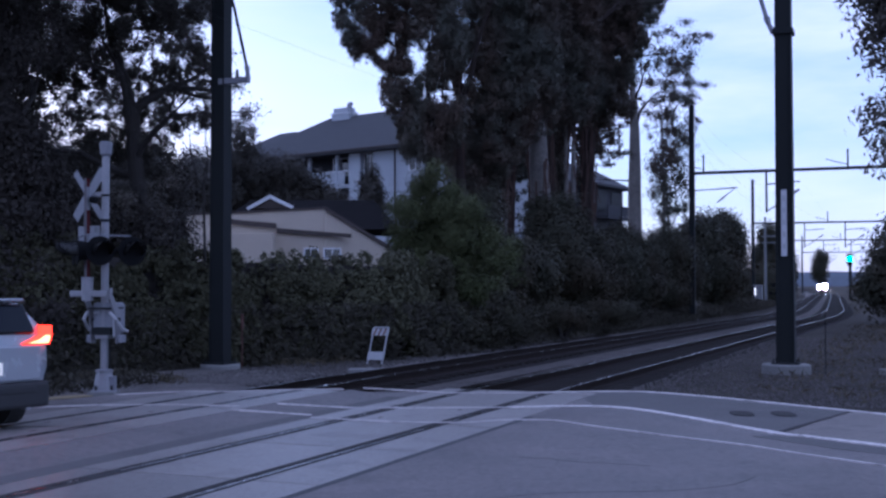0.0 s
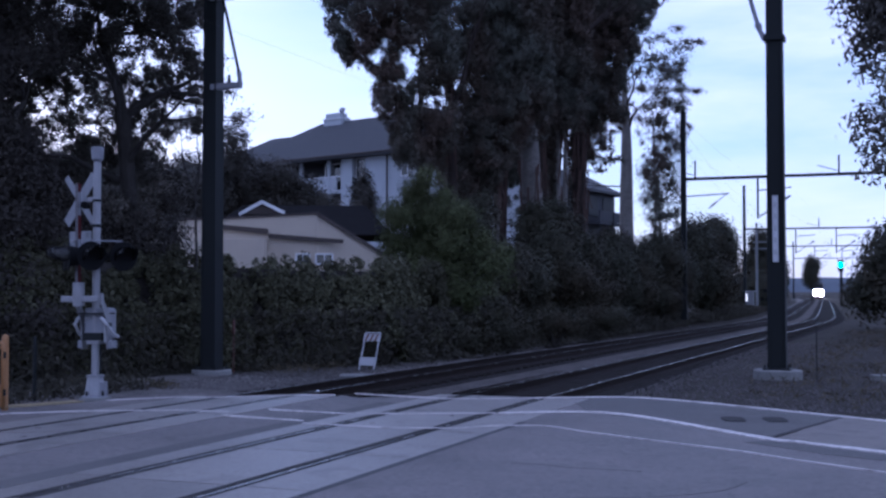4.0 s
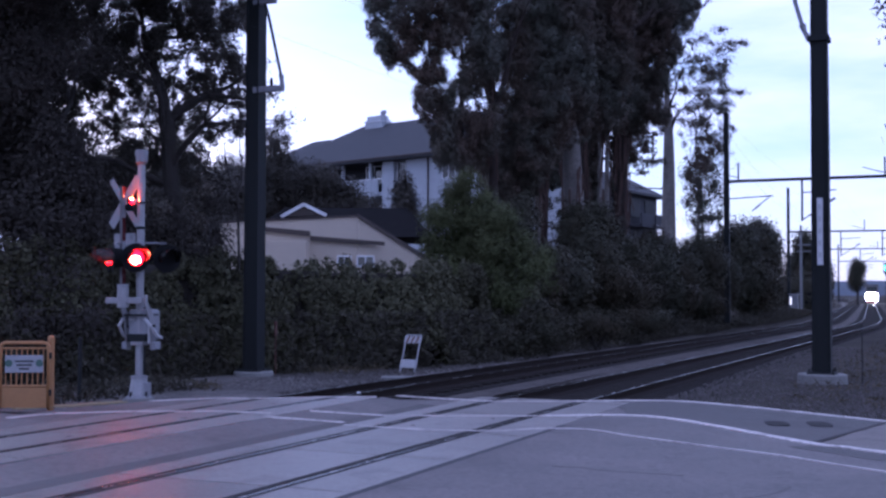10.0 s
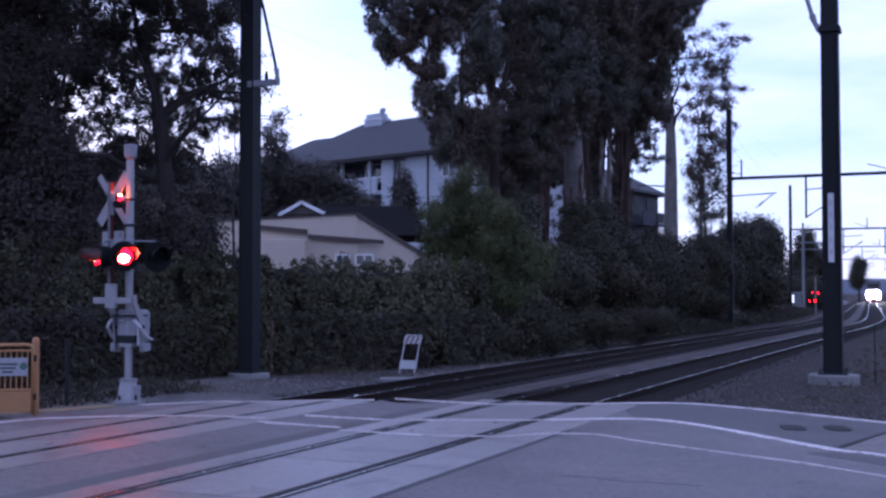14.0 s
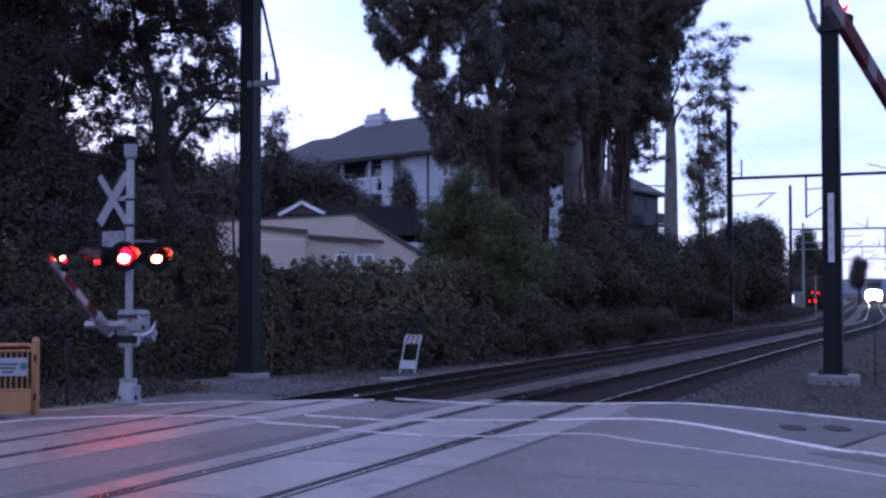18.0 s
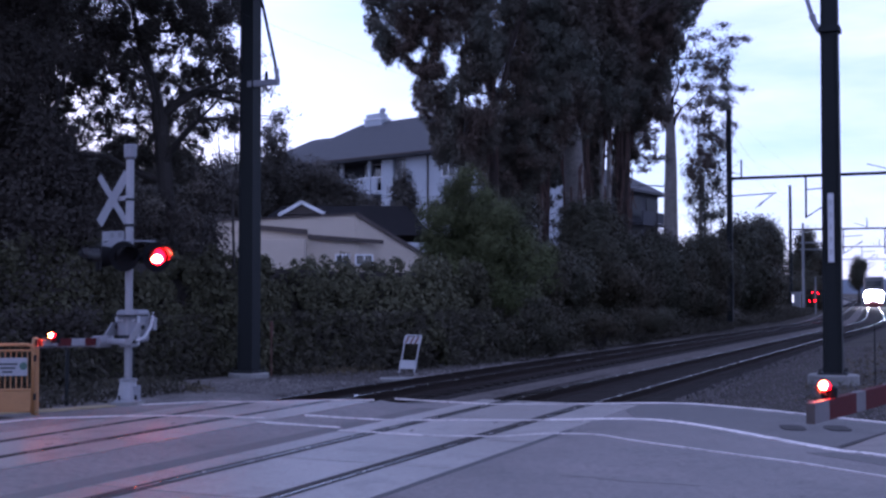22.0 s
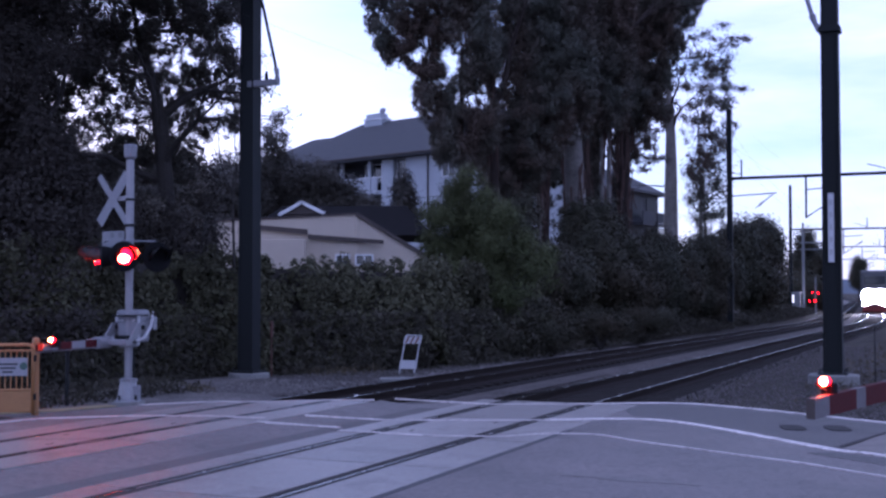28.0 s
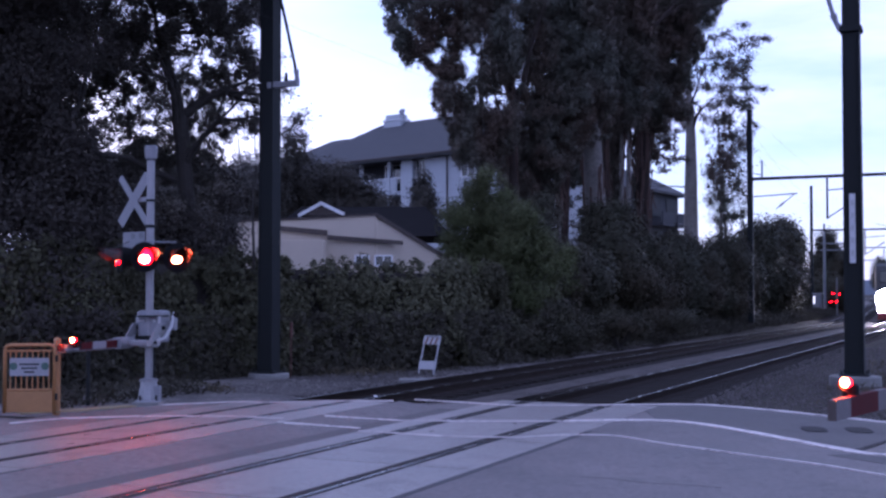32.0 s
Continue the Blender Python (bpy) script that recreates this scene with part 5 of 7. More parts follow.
def apartment_building():
    """A long three-storey block set askew: local x runs along its front, y back into it."""
    root = thing("apartment_building", (-5.08, 86, GZ), radians(-42), "pale three-storey apartment building with grey hip roofs", "apartment building")
    left, right, deep, eave = -10.8, 13.0, 9.0, 11.75
    for x0, x1 in ((left, -9.6), (-8.2, -6.2), (0.87, 2.0), (3.3, right)):
        part("wall", box(((x0 + x1) / 2, 0.15, eave / 2), (x1 - x0, 0.3, eave)), M["siding"], root, "pale siding front wall")
    part("wall", box((right - 0.15, deep / 2 + 0.15, eave / 2), (0.3, deep - 0.3, eave)), M["siding"], root, "pale siding end wall")
    part("wall", box((left + 0.15, deep / 2 + 0.15, eave / 2), (0.3, deep - 0.3, eave)), M["siding"], root, "pale siding end wall")
    part("rear_wall", box(((left + right) / 2, deep + 0.15, eave / 2), (right - left, 0.3, eave)), M["siding"], root)
    # recesses with balconies, three storeys of them; their shade is put into dark siding
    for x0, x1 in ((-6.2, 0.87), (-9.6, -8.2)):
        part("recess_wall", box(((x0 + x1) / 2, 1.9, eave / 2), (x1 - x0, 0.2, eave)), M["siding_dim"], root, "recess wall, its shade painted in with dark siding")
    part("post", box((-0.44, 0.12, eave / 2), (0.24, 0.24, eave)), M["siding"], root, "pale balcony post")
    part("post", box((-3.4, 0.12, eave / 2), (0.24, 0.24, eave)), M["siding"], root, "pale balcony post")
    for z in (3.2, 6.2, 9.2):
        bal = part("balcony", box((-2.66, 0.95, z), (7.06, 1.7, 0.22)), M["siding"], root, "pale balcony floor")
        for x0, x1 in ((-3.2, -1.72), (-0.30, 0.35)):
            part("balustrade", box(((x0 + x1) / 2, 0.1, z + 0.62), (x1 - x0, 0.1, 0.92)), M["siding"], bal, "solid pale balustrade")
        part("balustrade", box((-1.15, 0.1, z + 0.62), (1.1, 0.1, 0.92)), M["siding"], bal, "solid pale balustrade")
        part("balustrade", box((-4.8, 0.1, z + 0.62), (2.6, 0.1, 0.92)), M["siding"], bal, "solid pale balustrade")
        part("hand_rail", box((-2.66, 0.08, z + 1.12), (7.0, 0.12, 0.07)), M["trim"], bal)
        tagged(window_unit(root, -1.7, z + 1.3, 1.7, 2.0, 1.76, 0.1), "dark balcony door behind the recess")
        tagged(window_unit(root, 0.3, z + 1.45, 0.8, 1.5, 1.76, 0.08), "dark window in the recess")
        # bay's shade is painted in with the same dark siding
        part("window_recess", box((2.65, 0.5, z + 1.3), (1.3, 0.2, 2.6)), M["siding_dim"], root, "window bay, its shade painted in with dark siding")
        tagged(window_unit(root, 2.65, z + 1.55, 1.1, 1.5, 0.36, 0.06), "dark window under the eave")
        part("spandrel", box((2.65, 0.2, z - 0.8), (1.3, 0.2, 1.6)), M["siding"], root)
        for x in (7.4, 10.6):
            tagged(window_unit(root, x, z + 1.4, 1.2, 1.3, -0.04, 0.08), "white-framed window")
    part("downpipe", rod((5.46, -0.08, 0.1), (5.46, -0.08, eave), 0.06, n=8), M["band"], root, "dark downpipe")
    # lap boards of the siding
    for k in range(46):
        part("lap_board", box((8.15, -0.012, 0.4 + k * 0.245), (9.66, 0.024, 0.215), 0.0), M["siding"], root)
    part("roof", hip_roof(left, right, 0.0, deep, eave, 15.2, 5.0, 0.75), M["roof"], root, "grey shingle hip roof")
    part("soffit", box((1.1, -0.38, eave - 0.12), (right - left + 1.0, 0.7, 0.05)), M["band"], root, "dark soffit")
    part("gutter", box((1.1, -0.79, eave - 0.02), (right - left + 1.4, 0.1, 0.12), 0.02), M["band"], root, "dark gutter")
    ch = part("chimney", box((-4.1, 4.5, 14.75), (1.9, 1.0, 1.5), 0.02), M["siding"], root, "pale boxed chimney")
    part("chimney_cap", box((-4.1, 4.5, 15.38), (2.05, 1.14, 0.07), 0.01), M["trim"], ch)
    part("chimney_top", box((-4.15, 4.5, 15.62), (1.6, 0.8, 0.45), 0.02), M["siding"], ch)
    part("satellite_dish", pipe([(-3.0, 4.1, 15.85), (-2.97, 4.0, 15.9), (-2.93, 3.9, 15.96)], [0.04, 0.2, 0.26], n=18), M["grey"], ch, "small grey satellite dish")
    part("dish_mast", rod((-3.0, 4.2, 15.0), (-3.0, 4.15, 15.87), 0.03, n=8), M["grey"], ch)
    part("roof_vent", box((-1.6, 1.6, 13.0), (0.7, 0.5, 0.12), 0.02), M["trim"], root, "pale roof vent")
    # lower wing behind
    part("wing_wall", box((-9.9, 8.0, 5.8), (8.6, 0.3, 11.6)), M["siding"], root, "pale wing wall")
    bm = hip_roof(-5, 5, -4, 4, 11.75, 14.55, 4.0, 0.6)
    bm.transform(Matrix.Translation((-11.02, 4.88, 0)))
    part("wing_roof", bm, M["roof"], root, "grey shingle hip roof")
    for x in (-15.4, -6.6):
        part("wing_wall", box((x, 4.9, 5.8), (0.3, 6.4, 11.6)), M["siding"], root, "pale wing wall")
    part("wing_wall", box((-13.3, 1.6, 5.8), (4.6, 0.3, 11.6)), M["siding"], root, "pale wing wall")
    return root


apartment_building()
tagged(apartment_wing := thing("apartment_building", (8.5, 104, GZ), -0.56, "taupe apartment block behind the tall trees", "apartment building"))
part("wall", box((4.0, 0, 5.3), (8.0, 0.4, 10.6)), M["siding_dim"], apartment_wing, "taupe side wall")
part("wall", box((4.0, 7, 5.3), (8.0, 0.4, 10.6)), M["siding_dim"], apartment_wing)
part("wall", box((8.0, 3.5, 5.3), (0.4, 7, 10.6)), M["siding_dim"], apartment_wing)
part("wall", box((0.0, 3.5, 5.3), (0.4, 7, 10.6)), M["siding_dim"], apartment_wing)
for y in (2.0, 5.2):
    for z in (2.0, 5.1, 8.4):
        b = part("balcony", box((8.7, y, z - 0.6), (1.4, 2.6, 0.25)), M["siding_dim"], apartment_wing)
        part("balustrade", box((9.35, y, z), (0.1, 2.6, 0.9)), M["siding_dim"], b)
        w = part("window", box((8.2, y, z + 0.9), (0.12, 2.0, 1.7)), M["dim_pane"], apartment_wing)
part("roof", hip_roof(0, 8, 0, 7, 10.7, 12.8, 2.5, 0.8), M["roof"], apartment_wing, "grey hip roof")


# ---------------------------------------------------------------- trees and hedges
def tree(name, base, height, r, label, blobs, leaf, bark, density, per, spread, length, width, droop=0.0, limbs=(), shell=0.3, group="", taper=0.55, loose=0.6, three=True, skin=0.0):
    root = thing(name, base, 0, label, "tree", group)
    bm = bmesh.new()
    pts, rad = [], []
    for k in range(7):
        f = k / 6
        wob = Vector((math.sin(f * 5 + base[0]) * 0.12, math.cos(f * 4 + base[1]) * 0.12, 0)) * min(1, f * 3)
        pts.append(Vector((0, 0, -0.1 + f * height)) + wob)
        rad.append(r * (1.25 - 0.25 * min(1, f * 6)) * (1 - taper * f))
    pipe(pts, rad, n=12, bm=bm)
    part("trunk", bm, bark, root)
    tips, twigs = [], bmesh.new()
    for z, way, ln_, lr in limbs:
        p = pts[0].lerp(pts[-1], min(0.98, z / height))
        bm = bmesh.new()
        limb(bm, p, way, ln_, lr, 2, tips, 0.6, twigs)
        part("limb", bm, M["bark"], root)
    if limbs:
        tagged(part("branchwork", twigs, M["bark"], root), kind="stuff")
    rel = [(x - base[0], y - base[1], z - base[2], a, b, c) for x, y, z, a, b, c in blobs]
    places, ways = tufts(rel, density, length * width / 2, skin) if skin else cloud_of(rel, density, per, spread, shell)
    if tips:
        tp = np.array([tuple(t) for t in tips])
        extra = np.repeat(tp, per * 2, axis=0) + RNG.normal(size=(len(tp) * per * 2, 3)) * spread * 1.1
        places = np.concatenate([places, extra])
        ways = np.concatenate([ways, RNG.normal(size=extra.shape)])
    crown = leaves_object("crown", leaf, places, length, width, droop, ways, loose, three)
    crown.parent = root
    return root


OAK_HIGH = [(-12.58, 10.93), (-12.52, 6.58), (-10.29, 6.51), (-9.19, 7.25), (-8.01, 7.78), (-7.34, 8.26), (-6.52, 8.26), (-6.36, 7.81), (-5.29, 7.96), (-5.31, 10.93)]
OAK_OPEN = [(-10.36, 5.99), (-10.37, 6.58), (-9.19, 7.48), (-7.93, 8.03), (-7.27, 8.56), (-6.53, 8.60), (-6.42, 8.08), (-5.29, 8.15), (-5.28, 6.17), (-6.51, 6.02), (-7.18, 6.21), (-8.51, 6.06)]
OAK_WEST = [(-12.52, 6.88), (-10.22, 6.81), (-9.92, 6.21), (-10.43, 5.91), (-12.51, 5.84)]
OAK_LOW = [(-12.51, 5.99), (-10.44, 6.11), (-9.47, 6.11), (-7.18, 6.26), (-6.66, 5.99), (-6.40, 5.57), (-6.39, 4.80), (-12.49, 4.80)]
OAK_GLINT = [(-9.25, 5.85, 0.3, 0.24)]
OAK = crown_fill(OAK_HIGH, [], 31.0, 1.2, 760, 0.11, 0.38) + crown_fill(OAK_WEST, [], 31.0, 1.0, 150, 0.12, 0.4) + crown_fill(OAK_OPEN, [], 31.7, 0.7, 330, 0.08, 0.22) + crown_fill(OAK_LOW, OAK_GLINT, 31.5, 0.6, 195, 0.12, 0.34)
tree("oak_tree", (-7.32, 31.00, GZ), 6.9, 0.27, "dark spreading oak tree above the hedge", OAK, M["oak"], M["bark"], 1.7, 36, 0.13, 0.085, 0.042,
     taper=0.3, skin=0.3, limbs=[(6.7, (0.72, 0.05, 0.8), 1.35, 0.16), (6.75, (-0.16, 0.1, 1.0), 2.4, 0.16), (5.2, (0.4, -0.4, 0.9), 2.0, 0.10), (5.8, (-0.3, 0.2, 1), 2.0, 0.10), (5.0, (-0.9, -0.3, 0.5), 2.2, 0.1)])
DARK_LOW = [(-9.88, 27.00, 7.02, 0.90, 1.09, 1.29),(-9.34, 27.00, 5.20, 1.03, 0.90, 0.77),(-9.97, 27.00, 3.65, 1.03, 1.09, 1.16),(-8.81, 27.00, 3.91, 0.90, 1.03, 1.16),(-8.96, 26.00, 2.10, 1.11, 1.05, 0.99),(-8.45, 28.00, 2.51, 0.80, 1.00, 1.20),(-8.33, 26.00, 1.11, 0.87, 0.80, 0.74),(-9.08, 25.00, 0.90, 0.95, 0.83, 0.71),(-8.35, 30.00, 3.56, 0.71, 0.93, 1.14),(-7.63, 30.00, 2.41, 0.71, 0.93, 1.14),(-7.00, 31.00, 3.32, 0.66, 0.92, 1.18),(-6.70, 31.00, 1.84, 0.74, 0.89, 1.03)]
# last two clumps hang out of view, added to keep skylight off the ground
DARK_HIGH_AND_SHADER = [(-6.48, 32.00, 4.74, 0.46, 0.61, 0.76),(-8.05, 29.00, 1.29, 0.83, 0.90, 0.97),(-6.95, 29.00, 1.02, 0.69, 0.69, 0.69),(-10.88, 27.00, 4.68, 0.90, 1.41, 1.93),(-10.92, 27.00, 7.28, 1.16, 1.54, 1.93),(-10.04, 25.00, 1.85, 0.71, 1.07, 1.43),(-9.91, 27.00, 9.11, 1.16, 1.16, 1.16),(-6.67, 33.00, 3.25, 0.63, 0.79, 0.94),(-8.71, 25.00, 10.03, 2.62, 4.50, 1.07),(-6.69, 26.00, 11.11, 2.48, 5.00, 1.11)]
DARK = DARK_LOW + DARK_HIGH_AND_SHADER
# this oak's deep shade is put into its darker leaf colour
tree("oak_tree", (-9.54, 27.00, GZ), 8.0, 0.3, "dense dark oak with foliage to the ground, shade painted into its leaves", DARK, M["oak_shade"], M["bark"], 20.0, 96, 0.20, 0.09, 0.06,
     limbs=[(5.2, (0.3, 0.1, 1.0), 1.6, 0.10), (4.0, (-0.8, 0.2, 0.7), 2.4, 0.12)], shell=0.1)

def eucalyptus(base, stems, blobs, label, leaf_size=(0.17, 0.05), cover=1.6, ribbons=0, limbs=(), edge=0.2):
    """A tall gum tree: one or more leaning stems of (x, y, height, radius, lean, bark), limbs, hanging bark and a crown of small drooping leaves."""
    root = thing("eucalyptus", base, 0, label, "tree", "eucalyptus row")
    bx, by, bz = base
    for x, y, high, r, lean, bark in stems:
        pts, rad = [], []
        for k in range(9):
            f = k / 8
            pts.append((x - bx + lean * f * high / 10 + math.sin(f * 7 + x) * 0.10 * min(1, f * 4), y - by + math.cos(f * 6 + y) * 0.10, -0.1 + f * high))
            rad.append(r * (1.35 - 0.35 * min(1, f * 7)) * (1 - 0.3 * f - 0.5 * f ** 4))
        part("trunk", pipe(pts, rad, n=14), M[bark], root, smooth=True)
    tips, twigs = [], bmesh.new()
    x, y, high, r, lean, bark = stems[0]
    for z, way, ln_, lr in limbs:
        bm = bmesh.new()
        limb(bm, (x - bx + lean * z / 10, y - by, z), way, ln_, lr, 2, tips, 0.5, twigs)
        part("limb", bm, M["bark_red"], root)
    if limbs:
        tagged(part("branchwork", twigs, M["bark_red"], root), kind="stuff")
    else:
        twigs.free()
    places, ways = tufts([(a - bx, b - by, c - bz, d, e, f) for a, b, c, d, e, f in blobs], cover, leaf_size[0] * leaf_size[1] / 2, edge)
    crown = leaves_object("crown", M["euc"], places, *leaf_size, 0.8, ways, 0.45, True)
    crown.parent = root
    if ribbons:
        bm = bmesh.new()
        for _ in range(ribbons):
            x, y, high, r, lean, bark = stems[RNG.integers(len(stems))]
            z, a, ln_ = RNG.uniform(0.3, 0.9) * high, RNG.uniform(3.4, 6.0), RNG.uniform(0.7, 2.4)
            p = Vector((x - bx + lean * z / 10 + math.cos(a) * r * 1.1, y - by + math.sin(a) * r * 1.2, z))
            w = RNG.uniform(0.02, 0.06)
            sway = Vector((RNG.normal() * 0.14, -abs(RNG.normal()) * 0.12, 0))
            vs = [bm.verts.new(p + sway * f * f + Vector((sx * w * (1 - 0.5 * f), 0, -ln_ * f))) for f in (0, 0.35, 0.7, 1.0) for sx in (-1, 1)]
            for k in range(3):
                bm.faces.new((vs[2 * k], vs[2 * k + 1], vs[2 * k + 3], vs[2 * k + 2]))
        tagged(part("hanging_bark", bm, M["bark_ribbon"], root, "long strips of peeling brown bark"), kind="stuff")
    return root


# crown outlines (x, z) of the row, and the gaps through the first crown
GUM_1 = [(-3.39, 15.47), (-3.46, 14.04), (-3.34, 13.45), (-3.20, 12.86), (-3.03, 12.43), (-2.73, 11.96), (-2.49, 11.62), (-2.21, 11.34), (-1.69, 11.53), (-1.31, 11.15), (-1.22, 10.49), (-1.34, 10.07), (-1.17, 9.50), (-0.84, 9.12), (-0.56, 8.56), (-0.42, 7.55), (-0.05, 7.03), (1.31, 6.96), (2.37, 8.14), (2.49, 11.67), (2.03, 15.47)]
GUM_1_GAPS = [(-2.54, 13.28, 0.33, 0.26), (0.38, 11.39, 0.40, 0.79), (0.85, 12.67, 0.14, 0.47), (0.45, 9.88, 0.37, 0.14), (1.13, 9.97, 0.28, 0.33), (-0.89, 12.33, 0.14, 0.47), (1.92, 10.30, 0.12, 0.47), (1.74, 9.55, 0.19, 0.14), (-1.08, 11.86, 0.33, 0.14)]
GUM_2 = [(2.16, 16.63), (2.06, 14.86), (2.21, 13.34), (2.31, 11.57), (2.05, 9.81), (1.65, 8.30), (2.15, 6.43), (2.90, 6.05), (4.39, 6.68), (5.40, 8.25), (6.53, 8.81), (6.81, 9.81), (6.69, 16.63)]
GUM_3 = [(5.51, 18.24), (5.21, 11.90), (5.48, 9.43), (5.89, 9.02), (7.52, 9.54), (8.89, 9.65), (9.35, 18.24)]
GUM_4 = [(8.68, 19.68), (8.51, 14.07), (8.93, 10.25), (10.09, 10.02), (10.68, 10.37), (11.79, 10.69), (11.85, 11.66), (11.68, 12.07), (12.09, 12.60), (11.86, 13.19), (12.16, 13.63), (12.55, 14.42), (12.37, 14.95), (12.82, 15.39), (13.23, 15.84), (13.35, 16.78), (13.82, 17.02), (14.02, 19.68)]
GUM_5 = [(4.63, 21.14), (4.30, 12.52), (5.56, 10.94), (8.71, 11.10), (11.56, 11.89), (12.52, 14.43), (13.33, 16.98), (13.84, 21.14)]
# extra leaf clumps, added to dim the pale wall in place of shade
GUM_WALL_DIM = [(5.2, 7.8), (6.4, 7.8), (6.4, 4.2), (5.2, 4.2)]
GUM_LOW = [(1.61, 10.11), (5.91, 10.26), (6.19, 7.38), (4.98, 7.01), (4.32, 5.66), (1.89, 4.94)]
UPRIGHT_LIMBS = [(9, (0.3, 0, 1), 3.6, 0.16), (10.5, (-0.35, 0.2, 1), 3.6, 0.15), (12, (0.2, 0.3, 1), 3.2, 0.13)]
eucalyptus((2.6, 50.0, GZ), [(2.6, 51.2, 15, 0.26, -0.5, "bark_red"), (1.1, 51.0, 13.5, 0.17, -0.3, "bark_red")], crown_fill(GUM_1, GUM_1_GAPS, 49.6, 1.5, 760, 0.16, 0.52),
           "tall dark eucalyptus with drooping foliage", limbs=UPRIGHT_LIMBS[:2], ribbons=50)
eucalyptus((6.07, 54.0, GZ), [(6.07, 54.0, 15, 0.58, -0.1, "bark_pale"), (3.3, 53.6, 16, 0.22, 0.1, "bark_red"), (4.22, 52.4, 15, 0.11, 0.1, "bark_pale"), (4.62, 53.6, 17, 0.18, 0.0, "bark_red")],
           crown_fill(GUM_2, [], 52.3, 1.3, 860, 0.18, 0.52), "tall eucalyptus with a thick pale trunk and peeling brown bark", limbs=UPRIGHT_LIMBS, ribbons=170)
eucalyptus((7.66, 57.0, GZ), [(7.66, 57.0, 18, 0.12, 0.1, "bark_pale"), (8.13, 58.0, 18, 0.14, 0.1, "bark_pale"), (6.9, 58.0, 18, 0.24, 0.2, "bark_red")], crown_fill(GUM_3, [], 56.2, 1.6, 600, 0.2, 0.6),
           "tall dark eucalyptus with slender pale stems", ribbons=90, limbs=UPRIGHT_LIMBS[1:])
eucalyptus((9.42, 62.0, GZ), [(9.42, 62.0, 20, 0.38, 0.1, "bark_red")], crown_fill(GUM_4, [], 61.6, 1.8, 820, 0.18, 0.6),
           "tall dark eucalyptus with drooping foliage", ribbons=80, limbs=UPRIGHT_LIMBS)
eucalyptus((8.2, 66.0, GZ), [(8.2, 66.0, 21, 0.3, 0.2, "bark_red")], crown_fill(GUM_5, [], 66.0, 1.6, 560, 0.35, 0.85), "tall dark eucalyptus behind the row", (0.22, 0.07), limbs=UPRIGHT_LIMBS[:1])
eucalyptus((3.6, 60.0, GZ), [(3.6, 60.0, 9.0, 0.16, 0.1, "bark_red"), (5.0, 60.4, 9.5, 0.14, -0.1, "bark_red")], crown_fill(GUM_LOW, [], 60, 1.2, 330, 0.22, 0.55) + crown_fill(GUM_WALL_DIM, [], 60, 0.6, 34, 0.1, 0.26), "young dark eucalyptus under the tall ones", (0.2, 0.06))
GUM_UNDER = [(6.51, 11.59), (8.50, 11.59), (8.43, 8.41), (8.48, 6.30), (6.50, 7.05), (6.86, 9.32)]
eucalyptus((6.9, 63.0, GZ), [(6.9, 63.0, 11.0, 0.16, 0.1, "bark_red"), (8.0, 63.4, 11.0, 0.12, 0.1, "bark_red")], crown_fill(GUM_UNDER, [], 63, 1.0, 320, 0.2, 0.45), "young dark eucalyptus between the pale trunks", (0.2, 0.06))
GUM_MERGE = [(15.18, 18.75), (16.83, 17.45), (18.67, 16.89), (18.83, 13.56), (18.40, 6.18), (16.19, 6.18), (15.50, 11.71), (14.95, 12.63)]
GUM_FRINGE = [(9.9, 12.0), (12.6, 12.2), (12.3, 10.9), (11.7, 10.2), (11.0, 9.0), (10.2, 8.6)]
GUM_SHADE = [(9.09, 11.12), (10.53, 10.72), (10.15, 8.51), (10.02, 7.13), (9.19, 7.13)]
eucalyptus((9.3, 64.5, GZ), [(9.3, 64.5, 10.5, 0.15, 0.1, "bark_red")], crown_fill(GUM_SHADE, [], 64.5, 0.8, 110, 0.15, 0.4) + crown_fill(GUM_FRINGE, [(11.5, 11.2, 0.5, 0.35)], 64.5, 0.8, 110, 0.12, 0.32) + [(11.2 + 0.22 * k, 64.5, 9.15 + 0.12 * math.sin(k * 2.1), 0.26, 0.2, 0.12) for k in range(6)], "young dark eucalyptus at the end of the row", (0.2, 0.06))
